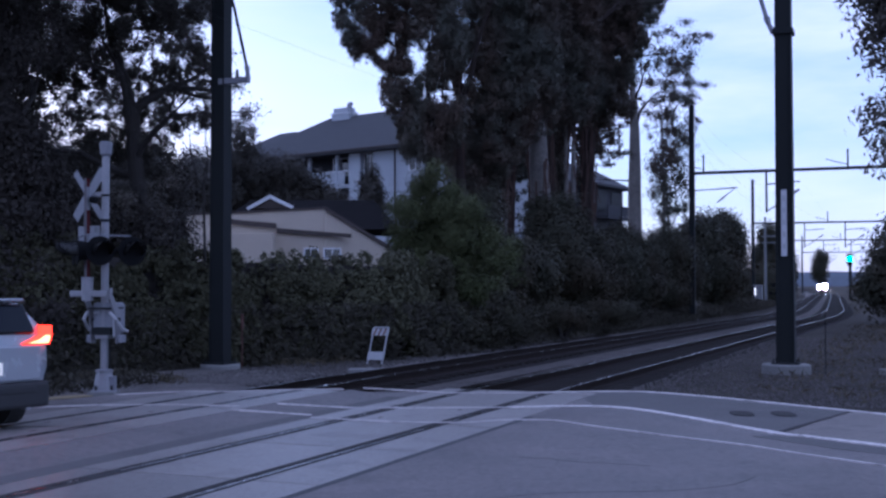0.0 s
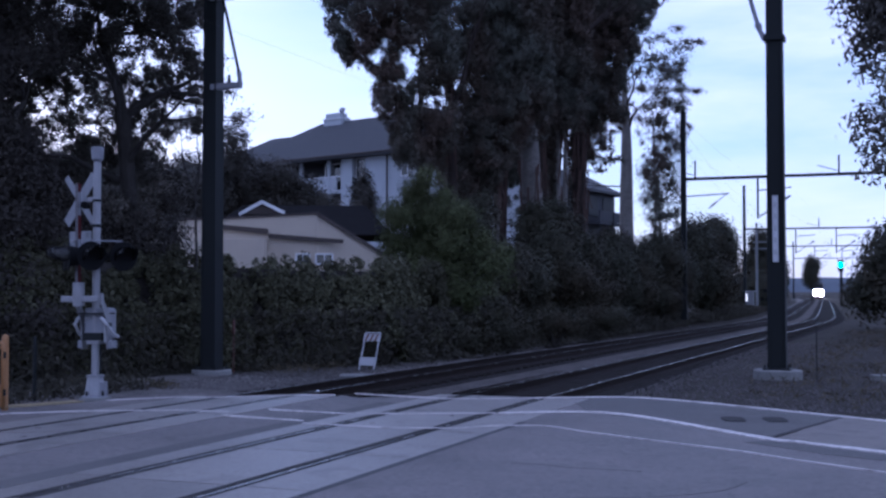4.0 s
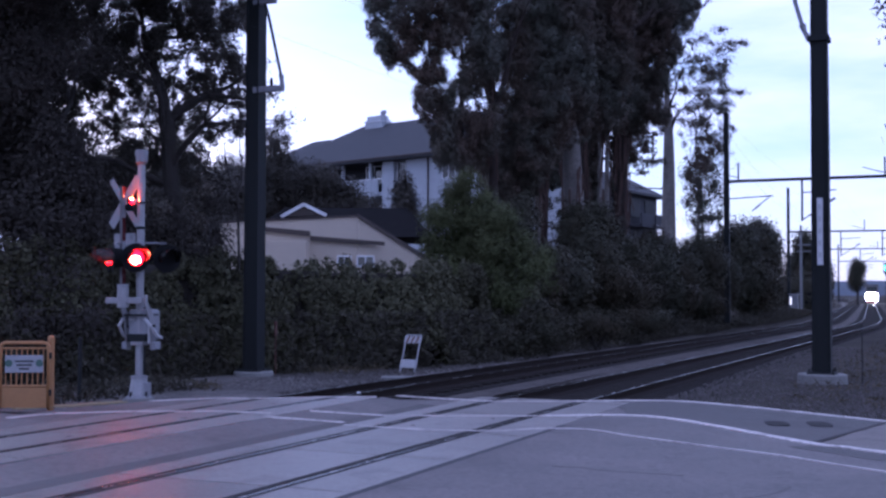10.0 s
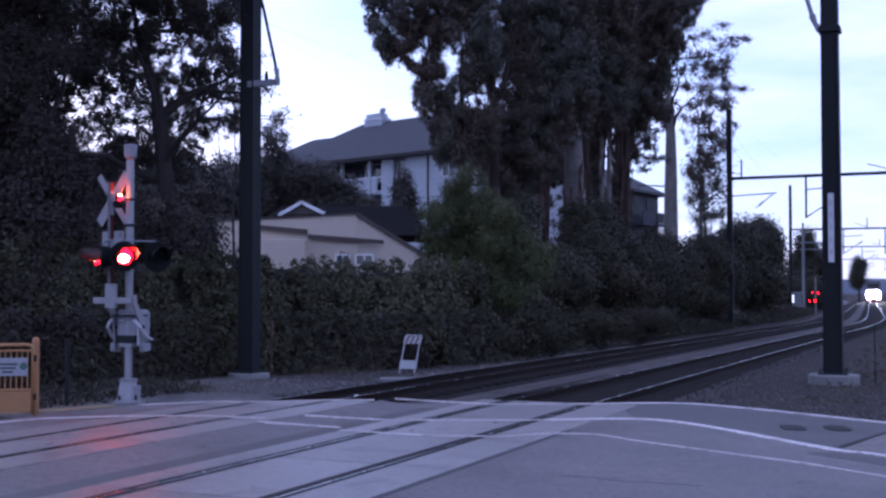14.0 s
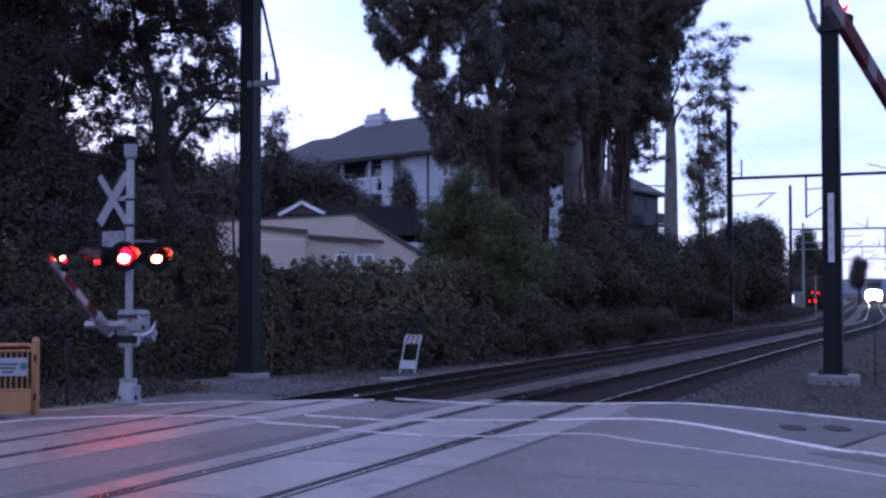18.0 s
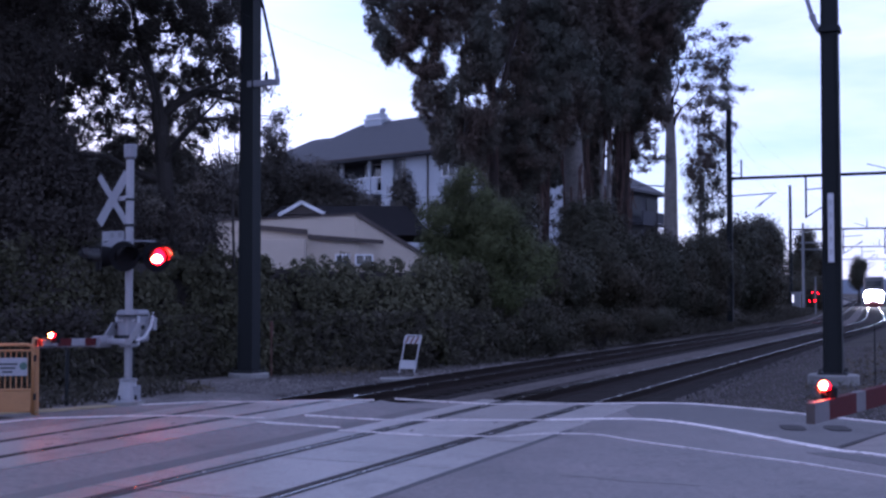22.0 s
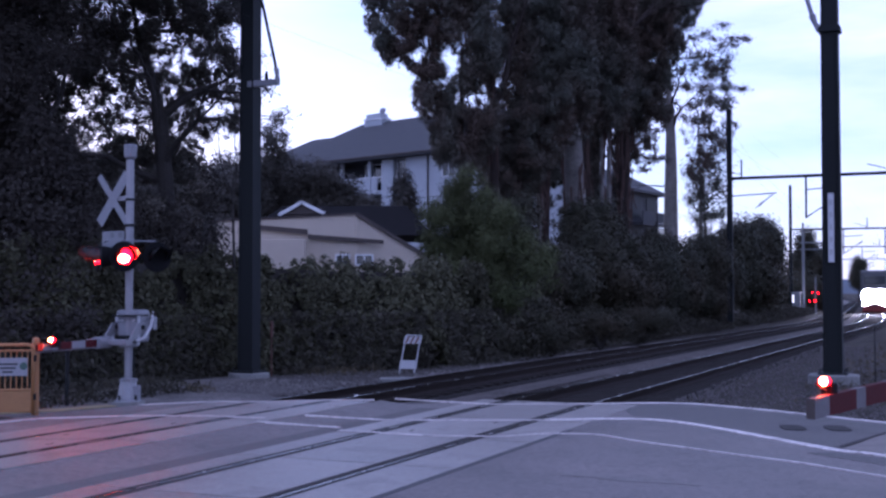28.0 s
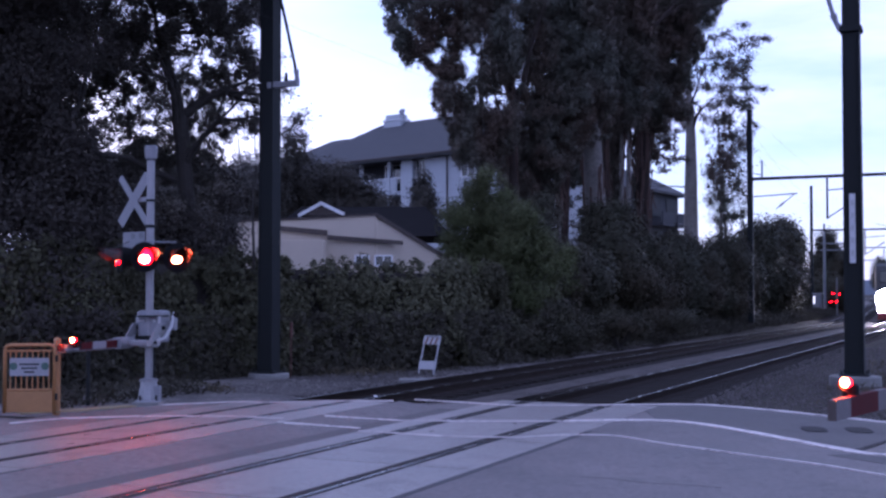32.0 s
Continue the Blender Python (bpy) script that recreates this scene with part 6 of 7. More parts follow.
SLENDER = [(x, 77 + RNG.uniform(-0.9, 0.9), z, a * 1.25, 0.7 * (a + b), b * 1.5) for x, z, a, b in [(18.17, 19.12, 0.51, 0.18), (17.21, 18.75, 0.37, 0.22), (16.54, 18.45, 0.29, 0.33), (18.94, 18.45, 0.59, 0.26), (19.72, 18.19, 0.29, 0.15), (18.13, 17.82, 0.51, 0.29), (18.68, 17.26, 0.44, 0.29), (17.39, 17.45, 0.37, 0.29), (16.16, 17.08, 0.37, 0.29), (17.19, 16.60, 0.81, 0.33), (18.11, 16.34, 0.51, 0.29), (18.56, 16.60, 0.22, 0.22), (16.27, 16.45, 0.29, 0.37), (17.63, 15.85, 0.73, 0.22), (15.78, 15.15, 0.51, 0.22), (17.00, 15.15, 0.92, 0.22), (18.66, 15.41, 0.51, 0.22), (19.58, 15.19, 0.44, 0.18), (17.55, 14.48, 0.73, 0.22), (16.62, 14.11, 0.55, 0.26), (18.47, 14.30, 0.51, 0.29), (18.09, 13.74, 0.51, 0.26), (17.17, 13.56, 0.51, 0.29), (15.77, 13.19, 0.44, 0.29), (16.43, 13.00, 0.44, 0.37), (17.61, 13.00, 0.29, 0.37), (18.27, 12.63, 0.37, 0.44), (19.19, 12.74, 0.29, 0.15), (16.97, 12.08, 0.81, 0.37), (18.07, 11.34, 0.59, 0.59), (16.78, 10.97, 0.59, 0.51), (16.22, 9.86, 0.51, 0.51), (17.44, 10.04, 0.88, 0.66), (17.87, 8.94, 0.66, 0.73), (16.58, 8.94, 0.59, 0.59), (17.12, 7.83, 0.88, 0.66), (16.21, 8.02, 0.37, 0.37), (17.04, 6.73, 0.81, 0.44), (16.74, 5.99, 0.44, 0.29), (18.04, 7.10, 0.37, 0.37), (12.74, 11.52, 0.37, 0.15), (12.55, 10.97, 0.29, 0.29), (13.09, 9.86, 0.44, 0.11), (13.84, 11.15, 0.18, 0.55), (13.46, 10.30, 0.51, 0.15), (12.19, 12.08, 0.29, 0.18)]]
SLENDER += [(x + RNG.normal() * 0.4, y, z + RNG.normal() * 0.3, a * 0.7, b * 0.7, c * 0.7) for x, y, z, a, b, c in SLENDER] + crown_fill(GUM_MERGE, [], 77, 0.8, 90, 0.15, 0.45)
eucalyptus((14.93, 77.0, GZ), [(15.02, 77.0, 16.5, 0.52, -0.22, "bark_pale"), (16.6, 77.0, 14, 0.13, 0.1, "bark_pale"), (17.1, 78.0, 12, 0.11, 0.1, "bark_pale")], SLENDER,
           "slender pale-barked eucalyptus with open layered crown", (0.22, 0.07), 1.35, edge=0.34, limbs=[(12.3, (0.75, 0.1, 0.9), 1.9, 0.12), (14, (0.5, 0.1, 1), 1.8, 0.10), (10.5, (-0.7, 0.1, 0.25), 1.6, 0.07), (9.0, (-0.9, 0.0, 0.1), 1.7, 0.06)])


tree("willow_shrub", (0.74, 38.00, GZ), 3.0, 0.12, "light green feathery shrub in front of the tall trees", [(0.80, 37.40, 5.49, 0.47, 0.38, 0.29), (0.38, 38.00, 5.00, 0.54, 0.49, 0.43), (1.20, 38.60, 4.91, 0.54, 0.49, 0.43), (-0.07, 37.70, 4.28, 0.58, 0.54, 0.51), (0.92, 38.30, 4.18, 0.72, 0.65, 0.58), (1.83, 37.40, 4.28, 0.51, 0.51, 0.51), (-0.34, 38.00, 3.46, 0.47, 0.51, 0.54), (0.56, 38.60, 3.28, 0.72, 0.67, 0.62), (1.56, 37.70, 3.46, 0.72, 0.63, 0.54), (2.46, 38.30, 3.46, 0.54, 0.51, 0.47), (0.29, 37.40, 2.37, 0.81, 0.71, 0.62), (1.38, 38.00, 2.55, 0.81, 0.71, 0.62), (2.55, 38.60, 2.64, 0.63, 0.55, 0.47), (3.19, 37.70, 3.01, 0.40, 0.38, 0.36), (0.83, 38.30, 1.65, 0.90, 0.69, 0.47), (1.92, 37.40, 1.83, 0.72, 0.58, 0.43)], M["shrub"], M["bark"], 75.0, 60, 0.15, 0.15, 0.04, droop=-0.5, loose=0.7,
     limbs=[(1.0, (0.5, 0, 0.9), 1.6, 0.05), (1.2, (-0.5, 0, 0.9), 1.6, 0.05)], shell=0.15)
tree("conifer", (-2.27, 66.00, GZ), 8.5, 0.14, "small dark conifer beside the apartments", [(-2.21, 66.00, 8.34, 0.35, 0.42, 0.50),(-2.21, 66.00, 7.62, 0.63, 0.60, 0.57),(-2.11, 66.00, 6.83, 0.85, 0.74, 0.63),(-2.20, 66.00, 6.04, 0.94, 0.79, 0.63)], M["oak"], M["bark"], 30, 26, 0.22, 0.3, 0.08, shell=0.1)
tree("garden_tree", (-6.33, 62.00, GZ), 7.0, 0.2, "dark garden tree in front of the apartments", [(-6.63, 62.00, 7.71, 1.33, 1.11, 0.89),(-7.81, 62.00, 7.12, 1.18, 1.33, 1.48),(-5.44, 62.00, 6.82, 1.18, 1.03, 0.89),(-8.71, 60.00, 7.24, 1.29, 1.36, 1.43),(-4.26, 62.00, 6.23, 0.89, 0.81, 0.74),(-9.52, 58.00, 6.78, 1.24, 1.38, 1.52),(-7.22, 62.00, 6.23, 2.07, 1.48, 0.89),(-10.27, 56.00, 7.15, 0.93, 1.07, 1.20)], M["oak"], M["bark"], 12, 80, 0.30, 0.18, 0.09, shell=0.3)
tree("small_tree", (-7.93, 57.00, GZ), 4.5, 0.1, "small dark tree beside the pole", [(-8.15, 57.00, 9.1, 0.6, 0.65, 0.7), (-8.4, 57.00, 8.1, 0.7, 0.68, 0.68), (-8.0, 57.00, 10.15, 0.34, 0.4, 0.5), (-7.75, 57.2, 8.5, 0.45, 0.5, 0.5), (-8.55, 57, 9.6, 0.35, 0.4, 0.4), (-7.6, 57.2, 9.5, 0.25, 0.3, 0.35)], M["oak"], M["bark"], 40, 34, 0.17, 0.15, 0.07,
     shell=0.2)
tree("garden_tree", (-12.81, 46.00, GZ), 5.0, 0.2, "dark garden trees behind the hedge", [(-15.90, 46.00, 5.99, 1.75, 1.75, 1.75),(-13.48, 46.00, 5.77, 1.53, 1.53, 1.53),(-11.53, 47.00, 5.63, 1.34, 1.45, 1.57),(-9.96, 47.00, 5.85, 1.12, 1.23, 1.34),(-8.80, 48.00, 5.71, 1.03, 1.09, 1.14),(-14.46, 45.00, 3.96, 1.93, 1.61, 1.29),(-12.15, 46.00, 4.01, 1.97, 1.64, 1.31),(-9.95, 47.00, 4.06, 1.57, 1.45, 1.34),(-13.56, 47.00, 6.75, 0.90, 0.84, 0.78),(-11.10, 48.00, 6.86, 0.91, 0.80, 0.69)], M["oak"], M["bark"], 16, 60, 0.28, 0.17, 0.085, shell=0.4)
tree("roadside_tree", (10.6, 18.6, GZ), 7.5, 0.22, "dark leafy tree overhanging the footway", [(8.04, 18.50, 6.21, 0.66, 0.68, 0.70),(7.93, 18.50, 4.51, 0.44, 0.44, 0.44),(7.72, 18.50, 5.49, 0.26, 0.22, 0.18),(8.32, 18.50, 7.01, 0.97, 1.01, 1.06),(8.01, 18.50, 3.89, 0.44, 0.37, 0.31),(9.15, 19.00, 5.22, 0.81, 1.27, 1.72),(7.62, 18.40, 4.23, 0.25, 0.18, 0.12),(7.43, 18.40, 6.54, 0.39, 0.28, 0.16),(7.55, 18.40, 5.92, 0.31, 0.23, 0.16),(7.63, 18.40, 4.76, 0.22, 0.16, 0.11)], M["oak"], M["bark"], 60, 22, 0.13, 0.13, 0.065, shell=0.2)
tree("lineside_tree", (25.36, 60.00, GZ), 4, 0.25, "dark rounded tree beside the line", [(25.26, 60.00, 3.08, 1.49, 1.60, 1.71),(24.03, 59.00, 1.66, 1.01, 1.07, 1.12),(26.69, 60.00, 2.94, 1.71, 2.00, 2.29),(26.14, 61.00, 4.56, 1.10, 1.10, 1.10)], M["hedge"], M["bark"], 8, 44, 0.40, 0.27, 0.13, shell=0.2, group="trees beyond the line")
tree("lineside_tree", (40.75, 100.00, GZ), 3, 0.25, "dark rounded tree beside the line", [(40.74, 100.00, 2.12, 2.38, 1.81, 1.24),(40.63, 104.00, 1.49, 1.39, 1.09, 0.79),(42.26, 98.00, 2.44, 2.33, 1.96, 1.59)], M["hedge"], M["bark"], 8, 44, 0.40, 0.27, 0.13, shell=0.2, group="trees beyond the line")
tree("lineside_tree", (22.30, 48.00, GZ), 5, 0.25, "dark rounded tree beside the line", [(22.32, 48.00, 3.42, 1.37, 1.60, 1.83),(22.27, 47.00, 1.37, 1.57, 1.45, 1.34)], M["hedge"], M["bark"], 8, 44, 0.40, 0.27, 0.13, shell=0.2, group="trees beyond the line")
tree("lineside_tree", (80.58, 230.00, GZ), 7, 0.25, "dark rounded tree beside the line", [(80.62, 230.00, 7.03, 1.42, 1.53, 1.64),(80.37, 230.00, 4.62, 1.42, 1.81, 2.19)], M["hedge"], M["bark"], 8, 44, 0.40, 0.27, 0.13, shell=0.2, group="trees beyond the line")



def ivy_bank():
    """Ivy grown thick over a fence along the line: a dark core added to block light, and overlapping cushions of
    leaves, with hollows between.
    """
    root = thing("ivy_hedge", trk(26, -15.6, GZ), 0, "tall dark ivy hedge along the railway", "hedge", kind="stuff")
    back = root.matrix_basis.inverted()
    line = [trk(s, d) for s, d in IVY_LINE]
    core, pts, ways = bmesh.new(), [], []
    up = Vector((0, 0, 1))
    for (a, (s0, d0), h0), (b, (s1, d1), h1) in zip(zip(line, IVY_LINE, IVY_TOP), zip(line[1:], IVY_LINE[1:], IVY_TOP[1:])):
        ln_ = (b - a).length
        w = (b - a) / ln_
        nrm = Vector((w.y, -w.x, 0))
        for _ in range(int(ln_ * (54 if s0 < 33 else 32))):
            f = RNG.uniform()
            h = h0 + (h1 - h0) * f
            zf = RNG.uniform() ** 0.9
            u = f * ln_ + s0
            lump = noise.noise((u * 0.38, zf * 0.8, 7.0)) * 0.55 + noise.noise((u * 1.1, zf * 1.9, 3.0)) * 0.42
            off = lump + 1.0 * (1 - zf) ** 1.5
            top = zf > 0.92
            if top:
                off -= RNG.uniform(0, 1.5)
            z = zf * h + (lump * 0.28 + RNG.uniform(-0.14, 0.1)) * (zf if not top else 1)
            r = RNG.uniform(0.10, 0.27)
            c = a + w * (f * ln_) + nrm * off + up * (GZ + max(z, 0.05))
            k = int(1500 * r * r) + 14
            p = RNG.normal(size=(k, 3))
            p += np.array(nrm) * 0.8 + np.array([0, 0, 0.35])
            p /= np.linalg.norm(p, axis=1, keepdims=True)
            q = np.array(c) + p * r * (1 + RNG.normal(size=(k, 1)) * 0.16) * [1, 1, 1.25]
            q[:, 2] = np.maximum(q[:, 2], GZ + 0.02)
            pts.append(q)
            ways.append(p + [0, 0, 0.2])
        q0, q1 = a - nrm * 0.35, b - nrm * 0.35
        r0, r1 = a - nrm * 1.7, b - nrm * 1.7
        vs = [core.verts.new(back @ v) for v in (q0 + up * GZ, q1 + up * GZ, r1 + up * GZ, r0 + up * GZ, q0 + up * (h0 - 0.35), q1 + up * (h1 - 0.35), r1 + up * (h1 - 0.35), r0 + up * (h0 - 0.35))]
        for fc in ((0, 1, 5, 4), (1, 2, 6, 5), (2, 3, 7, 6), (3, 0, 4, 7), (4, 5, 6, 7)):
            core.faces.new([vs[i] for i in fc])
    part("core", core, M["bark"], root)
    ob = leaves_object("leaves", M["ivy"], np.concatenate(pts) - np.array(root.matrix_basis.translation), 0.105, 0.085, 0.3, np.concatenate(ways), 0.5)
    ob.parent = root


IVY_LINE = [(17.92, -18.83), (20.94, -18.20), (24.57, -17.39), (27.15, -15.25), (29.23, -13.77), (33.00, -13.90), (38.00, -14.30), (46.00, -14.60), (60.00, -14.80)]
IVY_TOP = [3, 2.97, 2.87, 2.79, 2.76, 2.74, 2.68, 2.6, 2.4]
ivy_bank()


def bush(name, blobs, label, leaf, twigs=18.0, per=80, spread=0.26, length=0.16, width=0.075, group="bushes along the line"):
    x, y = blobs[0][0], blobs[0][1]
    root = thing(name, (x, y, GZ), 0, label, "bush", group)
    for k in range(4):
        a = k * 1.6 + x
        bm = pipe([(0, 0, -0.05), (math.cos(a) * 0.3, math.sin(a) * 0.3, blobs[0][2] * 0.5), (math.cos(a) * 0.6, math.sin(a) * 0.6, blobs[0][2])], [0.07, 0.05, 0.02], n=6)
        part("stem", bm, M["bark"], root)
    places, ways = cloud_of([(bx - x, by - y, bz - GZ, a, b, c) for bx, by, bz, a, b, c in blobs], twigs, per, spread, 0.4)
    ob = leaves_object("foliage", leaf, places, length, width, 0.0, ways, 0.5, True)
    ob.parent = root
    return root


bush("bush", [(3.05, 47.00, 4.28, 0.72, 0.84, 0.90),(3.30, 48.00, 5.02, 0.5, 0.69, 0.80),(2.87, 46.00, 3.35, 0.88, 0.88, 0.88)], "dark upright bush before the pale trunk", M["hedge"])
bush("bush", [(3.69, 44.00, 2.45, 1.05, 1.15, 1.26),(4.95, 46.00, 2.26, 1.10, 1.15, 1.20),(2.92, 42.00, 1.33, 1.20, 0.90, 0.60)], "dense dark bush below the eucalyptus", M["hedge"])
bush("bush", [(6.34, 50.00, 3.24, 1.19, 1.43, 1.67),(6.05, 52.00, 4.1, 0.95, 1.42, 1.7),(6.97, 52.00, 4.78, 0.87, 0.99, 1.11),(7.05, 50.00, 2.29, 1.43, 1.19, 0.95)], "dense dark bush below the eucalyptus", M["hedge"])
bush("bush", [(8.43, 56.00, 3.14, 1.33, 1.40, 1.47),(10.11, 58.00, 2.91, 1.38, 1.38, 1.38),(8.63, 54.00, 1.81, 1.54, 1.22, 0.90)], "dense dark bush along the line", M["hedge"])
bush("bush", [(12.48, 63.00, 2.99, 1.35, 1.42, 1.50),(11.83, 66.00, 4.31, 1.26, 1.10, 0.94),(11.78, 61.00, 1.65, 1.45, 1.16, 0.87)], "dense dark bush along the line", M["hedge"])
bush("bush", [(15.31, 69.00, 3.43, 1.31, 1.64, 1.97),(16.83, 72.00, 2.47, 1.37, 1.54, 1.71),(14.75, 68.00, 1.46, 1.46, 1.21, 0.97)], "dense dark bush along the line", M["hedge"])
bush("bush", [(22.90, 88.00, 5.36, 1.76, 1.89, 2.01),(20.16, 82.00, 4.70, 1.48, 1.72, 1.95),(22.35, 86.00, 2.58, 2.05, 1.95, 1.84),(24.91, 92.00, 6.49, 1.05, 1.01, 0.96),(25.22, 90.00, 5.19, 0.64, 0.92, 1.20)], "dark rounded tree-like bush beyond the portal", M["hedge"], length=0.27, width=0.14, twigs=9, per=40, spread=0.36)
bush("bush", [(28.92, 105.00, 5.74, 1.10, 1.50, 1.90),(27.87, 102.00, 3.20, 1.46, 1.82, 2.19),(25.62, 96.00, 1.29, 1.83, 1.42, 1.01)], "dark rounded tree-like bush beyond the portal", M["hedge"], length=0.27, width=0.14, twigs=8, per=40, spread=0.36)
bush("bush", [(42.70, 140.00, 7.82, 0.87, 1.03, 1.20),(43.82, 142.00, 4.72, 2.30, 2.16, 2.03),(41.76, 138.00, 1.69, 2.96, 2.53, 2.10),(45.94, 146.00, 3.07, 1.74, 2.09, 2.43)], "dark distant trees beside the next crossing", M["hedge"], length=0.4, width=0.2, twigs=5, spread=0.5)
bush("bush", [(52.47, 170.00, 6.34, 2.02, 2.15, 2.27),(54.13, 172.00, 4.09, 2.05, 2.05, 2.05)], "dark distant tree beside the line", M["hedge"], length=0.4, width=0.2, twigs=3, spread=0.6)
bush("bush", [(-3.52, 33.00, 1.21, 0.79, 0.63, 0.47),(-2.19, 32.00, 0.93, 0.76, 0.57, 0.38),(-4.48, 31.00, 0.81, 0.59, 0.52, 0.44)], "low ivy mound at the foot of the hedge", M["ivy"], length=0.16, width=0.11, twigs=40, spread=0.16)
bush("bush", [(0.27, 35.00, 0.51, 1.00, 0.71, 0.42),(1.98, 36.00, 0.47, 1.03, 0.70, 0.38),(3.54, 38.00, 0.57, 0.90, 0.63, 0.36)], "low brushy mound beside the track", M["hedge"], length=0.12, width=0.045, twigs=40, per=80, spread=0.2)
bush("bush", [(5.64, 43.00, 0.70, 1.23, 0.82, 0.41),(8.13, 48.00, 0.79, 1.37, 0.91, 0.46)], "low brushy mound beside the track", M["hedge"], length=0.12, width=0.045, twigs=36, per=80, spread=0.2)



bush("bush", [(-7.57, 30.50, 3.89, 0.46, 0.40, 0.55), (-7.40, 30.50, 3.34, 0.39, 0.40, 0.44), (-7.62, 30.60, 2.67, 0.33, 0.30, 0.39)], "dry tan bush behind the crossing signal", M["dry_leaf"], twigs=90, per=46, spread=0.12, length=0.075, width=0.04)
bush("bush", [(-6.68, 30.80, 3.83, 0.33, 0.35, 0.50), (-6.57, 30.80, 3.23, 0.24, 0.30, 0.33), (-6.35, 30.90, 4.66, 0.28, 0.30, 0.28)], "dry tan bush behind the crossing signal", M["dry_leaf"], twigs=60, per=40, spread=0.14, length=0.075, width=0.04)


def bare_sapling(base):
    """A leafless young tree of thin forking twigs."""
    root = thing("bare_tree", base, 0, "thin leafless sapling beside the oak", "tree")
    part("trunk", pipe([(0, 0, -0.05), (0.05, 0, 2.2), (-0.02, 0, 4.6)], [0.05, 0.04, 0.028], n=8), M["bark"], root)
    tips, twigs = [], bmesh.new()
    for way in ((0.35, 0, 1), (-0.45, 0.1, 0.9), (0.05, -0.1, 1)):
        bm = bmesh.new()
        limb(bm, (-0.02, 0, 4.5), way, 0.95, 0.022, 3, tips, 0.5, twigs)
        part("limb", bm, M["bark"], root)
    tagged(part("branchwork", twigs, M["bark"], root), kind="stuff")


bare_sapling((-5.25, 29.6, GZ))


# ---------------------------------------------------------------- small things beside the line
def barricade():
    """A folding barricade that has slumped to one side on the stones."""
    root = thing("barricade", (-0.90, 29.3, GZ), -0.4, "white folding barricade leaning askew, with striped boards", "barricade")
    lean = 0.19 / 0.93
    for sx in (-0.2, 0.2):
        for sy in (-1, 1):
            part("leg", rod((sx, sy * 0.03, 0.0), (sx + lean * 0.95, sy * 0.02, 0.95), 0.010, n=8), M["white"], root)
    for sy in (-1, 1):
        for z, h in ((0.82, 0.17), (0.22, 0.20)):
            y = sy * 0.045
            xo = lean * z
            bm = slab_xz([(-0.21 + xo - lean * h / 2, z - h / 2), (0.21 + xo - lean * h / 2, z - h / 2), (0.21 + xo + lean * h / 2, z + h / 2), (-0.21 + xo + lean * h / 2, z + h / 2)], y - 0.008, y + 0.008)
            part("board", bm, M["white"], root, "white reflective board")
            if sy < 0 and z > 0.5:
                for k in range(3):
                    x = -0.12 + k * 0.13 + xo
                    bm = slab_xz([(x - 0.075, z - h / 2 + 0.004), (x - 0.015, z - h / 2 + 0.004), (x + 0.075, z + h / 2 - 0.004), (x + 0.015, z + h / 2 - 0.004)], y - 0.014, y - 0.009)
                    part("stripe", bm, M["orange_stripe"], root, "faded orange-grey diagonal stripe")
    part("hinge_bar", rod((-0.2 + lean * 0.94, 0, 0.94), (0.2 + lean * 0.94, 0, 0.94), 0.012, n=8), M["white"], root)


barricade()
slab = thing("concrete_slab", (-1.05, 27.1, GZ), 0.05, "pale concrete cover slab lying on the ballast", "concrete slab")
part("slab", box((0, 0, 0.0), (0.78, 0.6, 0.09), 0.012), M["footing"], slab)
for x, y in ((-1.55, 21.3), (-1.32, 21.45)):
    bit = thing("litter", (x, y, -0.005), 0.4, "scrap of white litter beside the rail", "litter", "litter by the rail")
    part("scrap", pipe([(-0.04, 0, 0.0), (-0.02, 0.01, 0.03), (0.02, 0, 0.03), (0.04, -0.01, 0.0)], [0.01, 0.026, 0.022, 0.01], n=7), M["trim"], bit)
thin = thing("marker_post", (9.15, 25.2, GZ), 0, "thin grey steel post beside the pole footing", "marker post")
part("post", rod((0, 0, -0.05), (0, 0, 1.35), 0.012, n=8), M["pole"], thin)
slab = thing("concrete_slab", (11.1, 25.4, GZ), 0.1, "pale concrete slab in the dry weeds", "concrete slab")
part("slab", box((0, 0, 0.06), (1.2, 0.5, 0.14), 0.02), M["footing"], slab)
mark = thing("marker_post", (-4.10, 28.4, GZ), 0, "thin orange utility marker post by the hedge", "marker post")
part("post", rod((0, 0, -0.05), (0, 0, 1.05), 0.016, n=10), M["marker_red"], mark)
part("cap", rod((0, 0, 0.95), (0, 0, 1.3), 0.035, n=10), M["marker_red"], mark, "orange cap")


